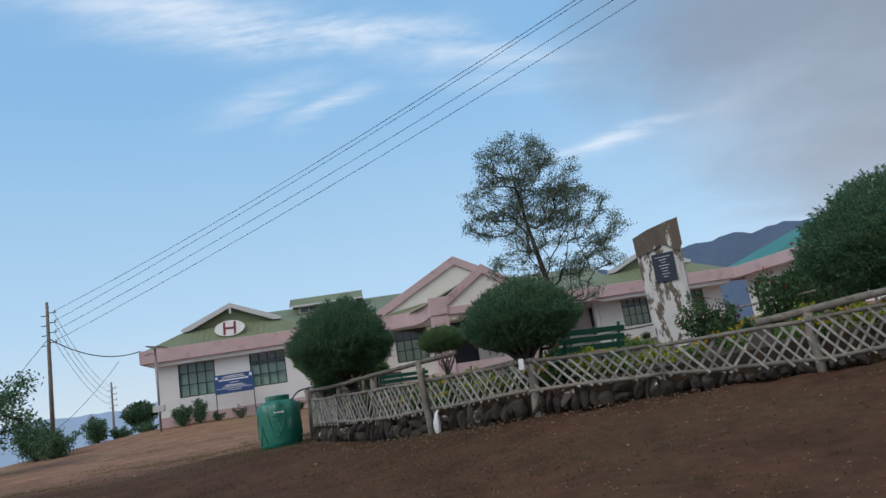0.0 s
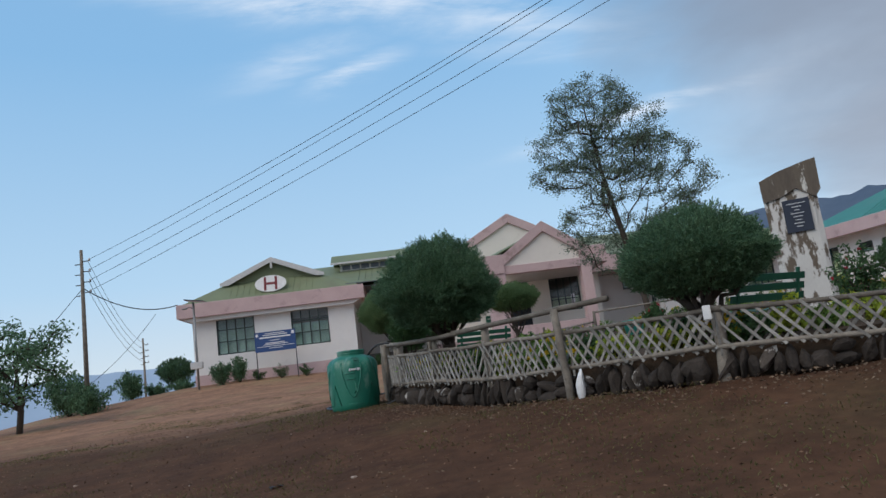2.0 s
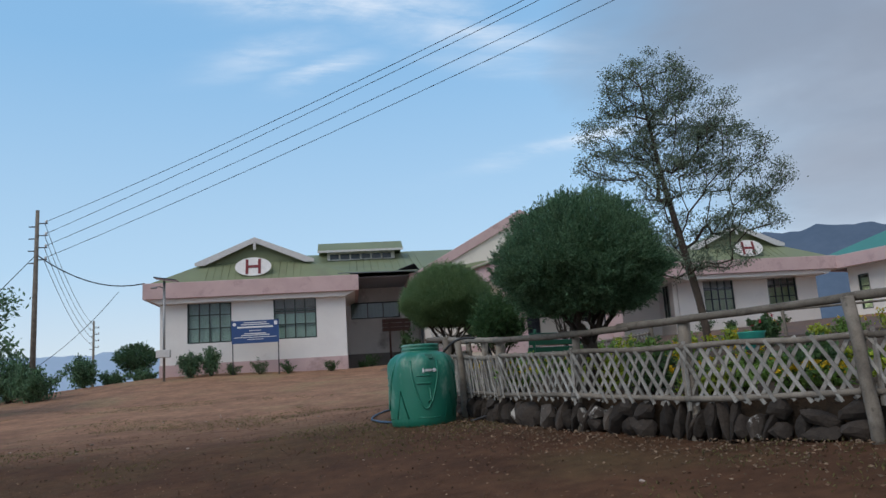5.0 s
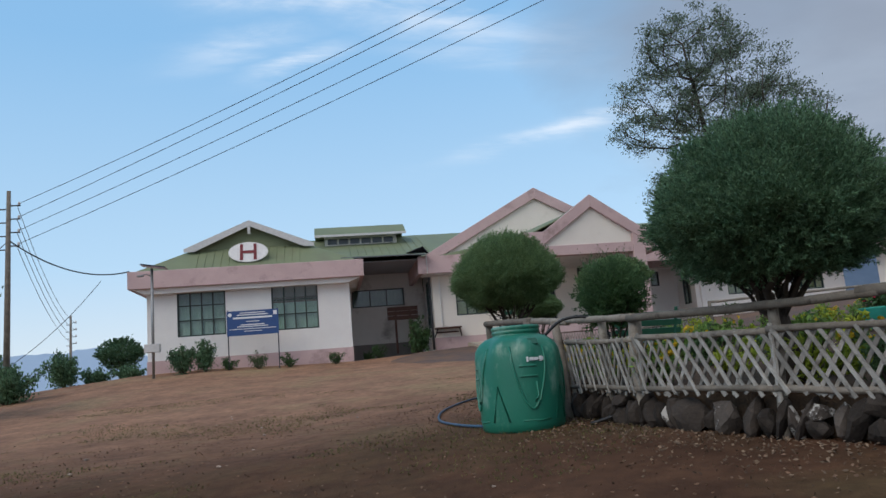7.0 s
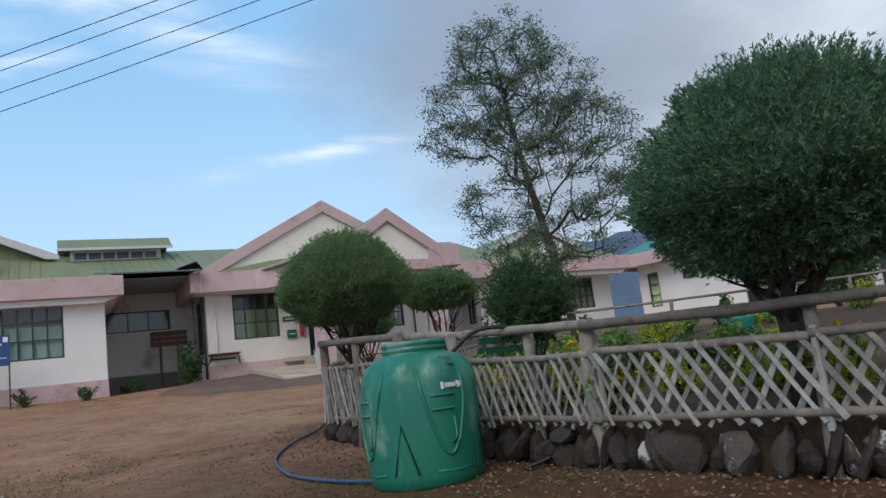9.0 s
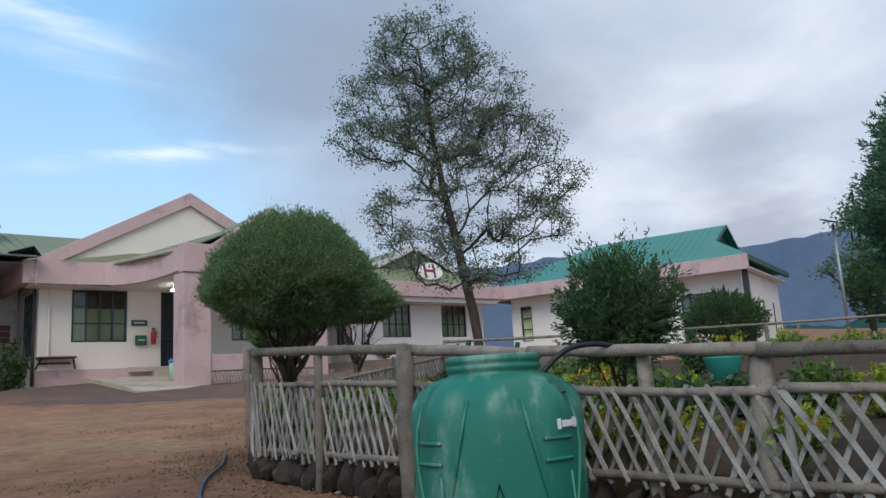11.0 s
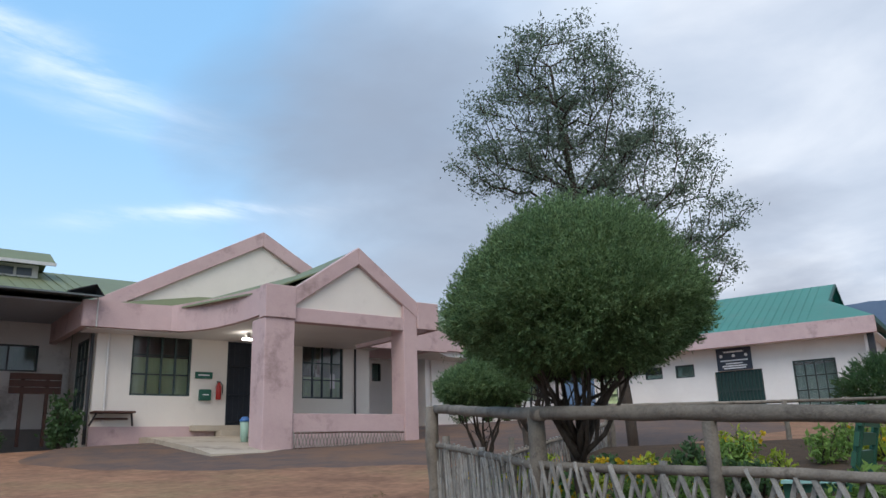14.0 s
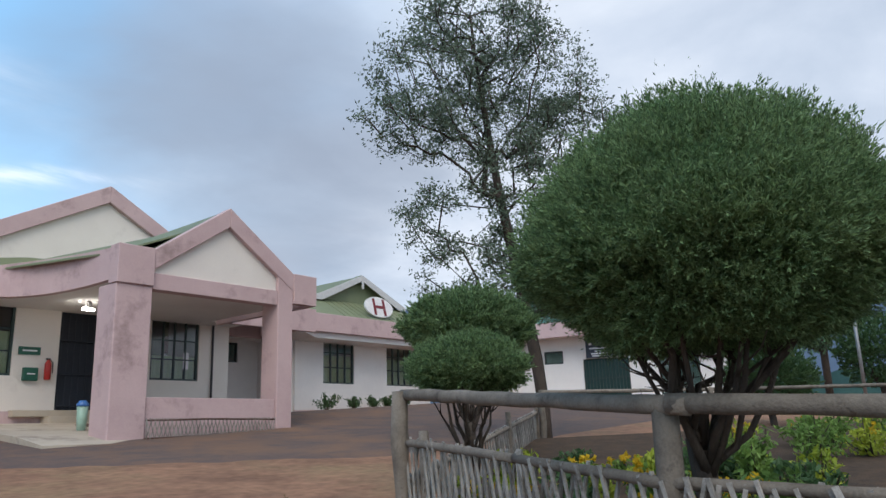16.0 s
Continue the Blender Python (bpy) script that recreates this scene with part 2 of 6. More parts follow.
M_STONE_WHITE = material("stone with white paint", (0.10, 0.08, 0.066), (0.05, 0.04, 0.034), 0.9, 5, 40, 0.8, stain=(0.50, 0.47, 0.43), stain_scale=4.5, stain_at=(0.53, 0.58))
M_MONUMENT = material("monument whitewash", (0.60, 0.57, 0.53), (0.52, 0.49, 0.46), 0.9, 2, 30, 0.35, stain=(0.13, 0.10, 0.075), stain_scale=3.6, stain_at=(0.51, 0.55), stretch=(1, 1, 0.4))
M_MONTOP = material("bare weathered stone", (0.15, 0.12, 0.09), (0.10, 0.08, 0.065), 0.95, 3, 30, 0.5, stain=(0.58, 0.55, 0.5), stain_scale=3.2, stain_at=(0.56, 0.6), stretch=(1, 1, 0.3))
M_TANK = material("green moulded plastic", (0.012, 0.165, 0.105), (0.010, 0.135, 0.088), 0.42, 3, 50, 0.03, stain=(0.16, 0.29, 0.23), stain_scale=3.4, stain_at=(0.53, 0.68), spec=0.5, stretch=(1, 1, 0.5))
M_WHITEPRINT = plain("white print", (0.78, 0.78, 0.78), 0.6)
M_BLUEHOSE = plain("blue garden hose", (0.04, 0.085, 0.145), 0.5)
M_BLACK = plain("black rubber", (0.015, 0.015, 0.016), 0.5)
M_SIGNBLUE = plain("blue signboard", (0.028, 0.075, 0.22), 0.5)
M_STEEL = plain("galvanised steel", (0.30, 0.30, 0.30), 0.45, 0.7)
M_DARKSTEEL = plain("dark painted steel", (0.05, 0.05, 0.055), 0.5, 0.3)
M_SOLAR = plain("solar cells", (0.02, 0.025, 0.045), 0.2)
M_MAROON = plain("maroon letters", (0.20, 0.035, 0.04), 0.7)
M_BOARDWHITE = plain("white painted board", (0.78, 0.76, 0.74), 0.7)
M_BARGE = plain("grey white barge board", (0.60, 0.59, 0.58), 0.8)
M_BROWN = material("dark brown planks", (0.10, 0.045, 0.032), (0.07, 0.035, 0.027), 0.7, 5, 60, 0.2)
M_GREENSIGN = plain("green sign board", (0.02, 0.11, 0.075), 0.5)
M_DOOR = plain("dark blue grille paint", (0.02, 0.025, 0.035), 0.5)
M_EXT = plain("fire red paint", (0.42, 0.025, 0.02), 0.35)
M_BIN = plain("pale green plastic", (0.35, 0.52, 0.42), 0.4)
M_BINLID = plain("blue plastic lid", (0.06, 0.17, 0.42), 0.4)
M_BENCH = plain("dark green bench paint", (0.02, 0.10, 0.06), 0.45)
M_BENCHTOP = plain("pale turquoise slats", (0.28, 0.50, 0.48), 0.6)
M_TUB = plain("turquoise plastic tub", (0.05, 0.42, 0.34), 0.4)
M_SLATE = plain("dark plaque stone", (0.022, 0.026, 0.045), 0.35)
# Air haze is mixed into the base colours of both mountain ranges.
M_HILL = material("haze-tinted forested mountain", (0.105, 0.14, 0.195), (0.082, 0.115, 0.165), 1.0, 0.01, 0.08, 0.0, spec=0.0)
M_HILLFAR = material("far haze-tinted mountain", (0.34, 0.43, 0.54), (0.31, 0.40, 0.51), 1.0, 0.004, 0.03, 0.0, spec=0.0)
M_HILLGREEN = material("wooded hillside", (0.045, 0.085, 0.07), (0.03, 0.06, 0.055), 1.0, 0.05, 0.4, 0.0, spec=0.0)
M_VALLEY = material("valley scrub", (0.05, 0.08, 0.045), (0.035, 0.05, 0.035), 1.0, 0.05, 0.6, 0.2, spec=0.0)
M_CLERESTORY = plain("dim clerestory pane", (0.10, 0.12, 0.15), 0.15)
M_TUBE = glow("tube lamp", (1.0, 0.97, 0.9), 25.0)
M_TARP = plain("dark tarpaulin", (0.03, 0.04, 0.05), 0.6)



def drive_tone():
    """Earth multiplied to a darker brown towards low y, its full red towards high y; noise breaks the border."""
    nt = M_EARTH.node_tree
    L = nt.links.new
    b = nt.nodes["Principled BSDF"]
    old = b.inputs["Base Color"].links[0].from_socket
    geo = nt.nodes.new("ShaderNodeNewGeometry")
    sep = nt.nodes.new("ShaderNodeSeparateXYZ")
    L(geo.outputs["Position"], sep.inputs[0])
    n = nt.nodes.new("ShaderNodeTexNoise")
    n.inputs["Scale"].default_value = 0.35
    n.inputs["Detail"].default_value = 6
    L(geo.outputs["Position"], n.inputs[0])
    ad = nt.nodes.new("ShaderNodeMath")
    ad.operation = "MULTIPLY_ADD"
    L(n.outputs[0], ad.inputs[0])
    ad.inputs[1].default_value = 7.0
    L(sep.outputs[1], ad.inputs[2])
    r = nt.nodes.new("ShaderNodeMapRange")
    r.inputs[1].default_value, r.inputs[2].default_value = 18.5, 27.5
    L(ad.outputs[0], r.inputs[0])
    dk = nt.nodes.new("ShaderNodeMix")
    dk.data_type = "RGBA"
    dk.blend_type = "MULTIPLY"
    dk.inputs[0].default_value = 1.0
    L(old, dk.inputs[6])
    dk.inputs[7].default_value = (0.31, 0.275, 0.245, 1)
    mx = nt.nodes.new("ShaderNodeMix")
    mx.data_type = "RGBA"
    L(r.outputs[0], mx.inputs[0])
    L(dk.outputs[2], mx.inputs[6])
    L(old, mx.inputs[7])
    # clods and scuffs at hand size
    cl = nt.nodes.new("ShaderNodeTexNoise")
    cl.inputs["Scale"].default_value = 6.5
    cl.inputs["Detail"].default_value = 9
    cl.inputs["Roughness"].default_value = 0.72
    L(geo.outputs["Position"], cl.inputs[0])
    cr = nt.nodes.new("ShaderNodeMapRange")
    cr.inputs[1].default_value, cr.inputs[2].default_value, cr.inputs[3].default_value, cr.inputs[4].default_value = 0.32, 0.70, 0.70, 1.28
    L(cl.outputs[0], cr.inputs[0])
    hs = nt.nodes.new("ShaderNodeHueSaturation")
    L(mx.outputs[2], hs.inputs["Color"])
    L(cr.outputs[0], hs.inputs["Value"])
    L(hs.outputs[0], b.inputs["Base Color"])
    bp = nt.nodes.new("ShaderNodeBump")
    bp.inputs["Strength"].default_value, bp.inputs["Distance"].default_value = 0.45, 0.04
    L(cl.outputs[0], bp.inputs["Height"])
    L(b.inputs["Normal"].links[0].from_socket, bp.inputs["Normal"])
    L(bp.outputs[0], b.inputs["Normal"])


drive_tone()

# ---- mesh helpers ----


def box(bm, x0, x1, y0, y1, z0, z1, m=None):
    vs = [bm.verts.new(Vector(p) if m is None else m @ Vector(p)) for p in
          ((x0, y0, z0), (x1, y0, z0), (x1, y1, z0), (x0, y1, z0), (x0, y0, z1), (x1, y0, z1), (x1, y1, z1), (x0, y1, z1))]
    for f in ((3, 2, 1, 0), (4, 5, 6, 7), (0, 1, 5, 4), (1, 2, 6, 5), (2, 3, 7, 6), (3, 0, 4, 7)):
        bm.faces.new([vs[i] for i in f])
    return vs


def prism(bm, pts, axis, a, b):
    """A polygon given in two coordinates, drawn out along the third axis from a to b."""
    def put(p, v):
        return (v, p[0], p[1]) if axis == "x" else (p[0], v, p[1]) if axis == "y" else (p[0], p[1], v)
    n = len(pts)
    lo = [bm.verts.new(put(p, a)) for p in pts]
    hi = [bm.verts.new(put(p, b)) for p in pts]
    bm.faces.new(lo)
    bm.faces.new(hi[::-1])
    for i in range(n):
        j = (i + 1) % n
        bm.faces.new((lo[j], lo[i], hi[i], hi[j]))


def tube(bm, pts, radii, sides=8, wobble=0.0, seed=0):
    """A round tapering rod along points."""
    rng = random.Random(seed)
    rings = []
    pts = [Vector(p) for p in pts]
    for i, p in enumerate(pts):
        d = (pts[min(i + 1, len(pts) - 1)] - pts[max(i - 1, 0)]).normalized()
        u = d.orthogonal().normalized() if abs(d.z) > 0.9 else d.cross(Vector((0, 0, 1))).normalized()
        w = d.cross(u)
        r = radii[i] if isinstance(radii, (list, tuple)) else radii
        rings.append([bm.verts.new(p + (u * math.cos(a) + w * math.sin(a)) * r * (1 + rng.uniform(-wobble, wobble))) for a in
                      [2 * math.pi * k / sides for k in range(sides)]])
    for r0, r1 in zip(rings, rings[1:]):
        for k in range(sides):
            bm.faces.new((r0[k], r0[(k + 1) % sides], r1[(k + 1) % sides], r1[k]))
    bm.faces.new(rings[0][::-1])
    bm.faces.new(rings[-1])


def finish(bm, name, mat, smooth=False):
    bmesh.ops.recalc_face_normals(bm, faces=bm.faces)
    me = bpy.data.meshes.new(name)
    bm.to_mesh(me)
    bm.free()
    if smooth:
        me.polygons.foreach_set("use_smooth", [True] * len(me.polygons))
    me.materials.append(mat)
    return me


def part(name, bm, mat, parent=None, label="", smooth=False, bevel=0.0):
    """One mesh object from a bmesh, under a thing or under a part."""
    if bevel:
        bmesh.ops.bevel(bm, geom=list(bm.edges), offset=bevel, segments=1, affect="EDGES", clamp_overlap=True)
    ob = new(name, finish(bm, name, mat, smooth))
    if parent is not None:
        ob.parent = parent
    if label:
        ob["label"] = label
    return ob


def slab(name, b, mat, parent=None, label="", bevel=0.0):
    bm = bmesh.new()
    box(bm, *b)
    return part(name, bm, mat, parent, label, bevel=bevel)


def thing(name, label, category, group="", kind="", at=(0, 0, 0), turn=0):
    ob = new(name)
    ob.matrix_world = pose(*at, 0, 0, turn)
    return tagged(ob, label, category, group, kind)


def raw_mesh(name, verts, faces, mat, parent=None, label="", smooth=False):
    me = bpy.data.meshes.new(name)
    me.from_pydata(verts, [], faces)
    me.materials.append(mat)
    if smooth:
        me.polygons.foreach_set("use_smooth", [True] * len(me.polygons))
    me.update()
    ob = new(name, me)
    if parent is not None:
        ob.parent = parent
    if label:
        ob["label"] = label
    return ob


# ---- ground ----
SLOPE_Y = [-60, -20, -0.6, 6, 10.4, 15.7, 18.3, 22.1, 27, 32.4, 36, 60]
SLOPE_Z = [-2, -1.2, -0.27, 0.3, 0.57, 1.08, 1.14, 1.27, 1.72, 2.12, 2.5, 2.6]
FENCE = [(0.26, 22.22, 1.47), (-0.95, 19.6, 1.35), (-0.85, 17.27, 1.27), (-0.78, 16.1, 1.24), (-0.62, 14.7, 1.20), (-0.12, 13.3, 1.15),
         (0.55, 12.1, 1.09), (1.42, 10.8, 1.10), (2.68, 9.57, 1.14), (4.24, 8.95, 1.15), (5.7, 7.95, 1.17), (7.5, 7.2, 1.25), (9.5, 6.6, 1.35), (13, 6.0, 1.5)]


def slope(x, y):
    return float(np.interp(y, SLOPE_Y, SLOPE_Z)) + (0.045 if x > -4 else 0.02) * (x + 4)


def fence_near(x, y):
    """Distance to the fence line, the height of its foot there, and whether the place lies inside the garden."""
    best = (1e9, 0, False)
    for (ax, ay, az), (bx, by, bz) in zip(FENCE, FENCE[1:]):
        dx, dy = bx - ax, by - ay
        k = max(0, min(1, ((x - ax) * dx + (y - ay) * dy) / (dx * dx + dy * dy)))
        d = math.hypot(x - ax - k * dx, y - ay - k * dy)
        if d < best[0]:
            best = (d, az + k * (bz - az), dx * (y - ay) - dy * (x - ax) > 0)
    return best


def earth(x, y):
    """Height of the ground."""
    z = slope(x, y)
    if x < -2.5 and y > 28:
        z += 0.25 * min(1, (y - 28) / 6) * min(1, (-2.5 - x) / 5) * (1 if x > -10 else max(0, 1 + (x + 10) / 4))
    d, fz, inside = fence_near(x, y)
    if d < 4:
        z += (fz - z) * (1 - d / 4) ** 2
    edge = -13.5 - 0.25 * (28 - y if y < 28 else 0) * 0.25
    if x < edge:
        z -= 0.04 * (edge - x) ** 1.5 if edge - x < 25 else 5.0 + 0.32 * (edge - x - 25)
    if y > 47:
        z -= 0.25 * (y - 47) if y < 400 else 88
    if y < -25:
        z -= 0.05 * (-25 - y)
    if x > 40:
        z -= 0.12 * (x - 40) if x < 500 else 55
    return max(z, -260.0)


def garden_top(x, y):
    d, fz, inside = fence_near(x, y)
    return max(fz, slope(x, y)) + 0.34 + min(d, 6) * 0.02


def spaced(lo, hi, step, far):
    v = list(np.arange(lo, hi + 1e-6, step))
    s, a, b = step, lo, hi
    while a > -far or b < far:
        s *= 1.35
        a, b = a - s, b + s
        v = [a] + v + [b]
    return v


def build_ground():
    xs, ys = spaced(-18, 26, 0.5, 2500), spaced(-6, 42, 0.5, 2500)
    rng = random.Random(4)
    verts = []
    for y in ys:
        for x in xs:
            near = -16 < x < 10 and -6 < y < 36
            verts.append((x, y, earth(x, y) + (noise.noise((x * 0.7, y * 0.7, 0)) * 0.02 + rng.uniform(-0.006, 0.006) if near else noise.noise((x * 0.02, y * 0.02, 3)) * min(6, max(0, abs(x) - 30) * 0.05))))
    n = len(xs)
    faces = [(j * n + i, j * n + i + 1, (j + 1) * n + i + 1, (j + 1) * n + i) for j in range(len(ys) - 1) for i in range(n - 1)]
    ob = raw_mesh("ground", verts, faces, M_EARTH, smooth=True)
    return tagged(ob, "trodden red-brown earth yard with sparse dry grass", "ground", kind="structure")


build_ground()

# ---- buildings ----


def wall_mesh(bm, along, a0, a1, z0, z1, t0, t1, holes):
    """A wall with rectangular holes (a0, a1, z0, z1). along: 'x' or 'y'; t0, t1: its two faces."""
    cuts_a = sorted({a0, a1, *[h[0] for h in holes], *[h[1] for h in holes]})
    cuts_z = sorted({z0, z1, *[h[2] for h in holes], *[h[3] for h in holes]})
    for i in range(len(cuts_a) - 1):
        run = None
        for k in range(len(cuts_z) - 1):
            ca, cz = (cuts_a[i] + cuts_a[i + 1]) / 2, (cuts_z[k] + cuts_z[k + 1]) / 2
            if any(h[0] < ca < h[1] and h[2] < cz < h[3] for h in holes):
                continue
            b = (cuts_a[i], cuts_a[i + 1], t0, t1) if along == "x" else (t0, t1, cuts_a[i], cuts_a[i + 1])
            box(bm, *b, cuts_z[k], cuts_z[k + 1])
    bmesh.ops.remove_doubles(bm, verts=bm.verts, dist=1e-4)
    # drop the faces between neighbouring cells
    seen = {}
    for f in bm.faces:
        seen.setdefault(tuple(sorted(v.index for v in f.verts)), []).append(f)
    bm.verts.index_update()
    seen = {}
    for f in bm.faces:
        seen.setdefault(tuple(sorted(v.index for v in f.verts)), []).append(f)
    bmesh.ops.delete(bm, geom=[f for fs in seen.values() if len(fs) > 1 for f in fs], context="FACES_ONLY")


def wall(name, along, a0, a1, z0, z1, t0, t1, holes, mat, parent, label=""):
    bm = bmesh.new()
    wall_mesh(bm, along, a0, a1, z0, z1, t0, t1, holes)
    return part(name, bm, mat, parent, label)


def window(parent, along, a0, a1, z0, z1, t, out, cols, rows, curtain=None, curtain_top=0.6, frame_mat=None, transom=0.0, label="dark green steel window with clear panes"):
    """A steel window in an opening. t: the wall's outer face; out: -1 or 1, the way that it faces along the other axis."""
    fm = frame_mat or M_FRAME

    def bx(bm, p0, p1, q0, q1, d0, d1):
        lo, hi = sorted((t - out * d0, t - out * d1))
        if along == "x":
            box(bm, p0, p1, lo, hi, q0, q1)
        else:
            box(bm, lo, hi, p0, p1, q0, q1)

    bm = bmesh.new()
    e = 0.05
    bx(bm, a0, a1, z0, z0 + e, 0.0, 0.09)
    bx(bm, a0, a1, z1 - e, z1, 0.0, 0.09)
    bx(bm, a0, a0 + e, z0 + e, z1 - e, 0.0, 0.09)
    bx(bm, a1 - e, a1, z0 + e, z1 - e, 0.0, 0.09)
    win = part("window", bm, fm, parent, label)
    w, h = (a1 - a0 - 2 * e) / cols, (z1 - z0 - 2 * e) / rows
    for i in range(1, cols):
        bm = bmesh.new()
        c = a0 + e + i * w
        bx(bm, c - 0.022, c + 0.022, z0 + e, z1 - e, 0.01, 0.07)
        part("mullion", bm, fm, win)
    for k in range(1, rows):
        bm = bmesh.new()
        c = z0 + e + k * h
        bx(bm, a0 + e, a1 - e, c - 0.016, c + 0.016, 0.015, 0.065)
        part("glazing_bar", bm, fm, win)
    for i in range(cols):
        bm = bmesh.new()
        bx(bm, a0 + e + i * w + 0.02, a0 + e + (i + 1) * w - 0.02, z0 + e, z1 - e, 0.035, 0.043)
        pane = part("pane", bm, M_GLASS, win)
        pane.visible_shadow = False
    if curtain:
        top = z0 + (z1 - z0) * curtain_top
        n = max(6, int((a1 - a0) / 0.05))
        bm = bmesh.new()
        prev = None
        rng = random.Random(int(a0 * 100))
        for i in range(n + 1):
            a = a0 + 0.04 + (a1 - a0 - 0.08) * i / n
            d = 0.088 + 0.012 * math.sin(i * 1.9) + rng.uniform(-0.008, 0.008)
            v = t - out * d
            pts = [(a, v, z0 - 0.1), (a, v, top)] if along == "x" else [(v, a, z0 - 0.1), (v, a, top)]
            row = [bm.verts.new(p) for p in pts]
            if prev:
                bm.faces.new((prev[0], row[0], row[1], prev[1]))
            prev = row
        bmesh.ops.solidify(bm, geom=list(bm.faces), thickness=0.006)
        part("curtain", bm, curtain, win, "pale green curtain" if curtain is M_CURTAIN else "dark green curtain", smooth=True)
    return win


def sheet(bm, pts, thick=0.04):
    """A flat roof sheet through three or four corners, with thickness downwards."""
    top = [bm.verts.new(p) for p in pts]
    low = [bm.verts.new((p[0], p[1], p[2] - thick)) for p in pts]
    bm.faces.new(top)
    bm.faces.new(low[::-1])
    n = len(pts)
    for i in range(n):
        j = (i + 1) % n
        bm.faces.new((top[i], top[j], low[j], low[i]))


def roof_sheet(pts, mat, parent, label="", name="roof_sheet"):
    bm = bmesh.new()
    sheet(bm, pts)
    return part(name, bm, mat, parent, label)


def ribs(p00, p10, p01, p11, mat, parent, step=0.28):
    """Raised seams of a sheet roof from the eave (p00..p10) to the ridge (p01..p11), joined."""
    a, b, c, d = map(Vector, (p00, p10, p01, p11))
    n = max(2, int((b - a).length / step))
    nv = (b - a).cross(c - a).normalized()
    if nv.z < 0:
        nv = -nv
    bm = bmesh.new()
    for i in range(1, n):
        k = i / n
        s, e = a.lerp(b, k) + nv * 0.006, c.lerp(d, k) + nv * 0.006
        tube(bm, [s, e], 0.014, 4)
    tagged(part("roof_seams", bm, mat, parent), kind="stuff")


def ellipse_sign(parent, c, rx, rz, facing, tilt):
    """A white oval with a maroon H on it, leaning on the roof. facing: turn about z; tilt back in degrees."""
    m = pose(*c, tilt, 0, facing)
    bm = bmesh.new()
    n = 40
    ring = [[bm.verts.new(m @ Vector((rx * math.cos(2 * math.pi * i / n), y, rz * math.sin(2 * math.pi * i / n)))) for i in range(n)] for y in (-0.03, 0.03)]
    bm.faces.new(ring[0])
    bm.faces.new(ring[1][::-1])
    for i in range(n):
        bm.faces.new((ring[0][i], ring[1][i], ring[1][(i + 1) % n], ring[0][(i + 1) % n]))
    sign = part("oval_sign", bm, M_BOARDWHITE, parent, "white oval sign with a maroon letter H")
    bm = bmesh.new()
    w, h, s = rx * 0.42, rz * 0.80, rx * 0.15
    box(bm, -w, -w + s, -0.05, -0.031, -h, h, m)
    box(bm, w - s, w, -0.05, -0.031, -h, h, m)
    box(bm, -w + s, w - s, -0.05, -0.031, -s * 0.5, s * 0.5, m)
    part("letter_h", bm, M_MAROON, sign)


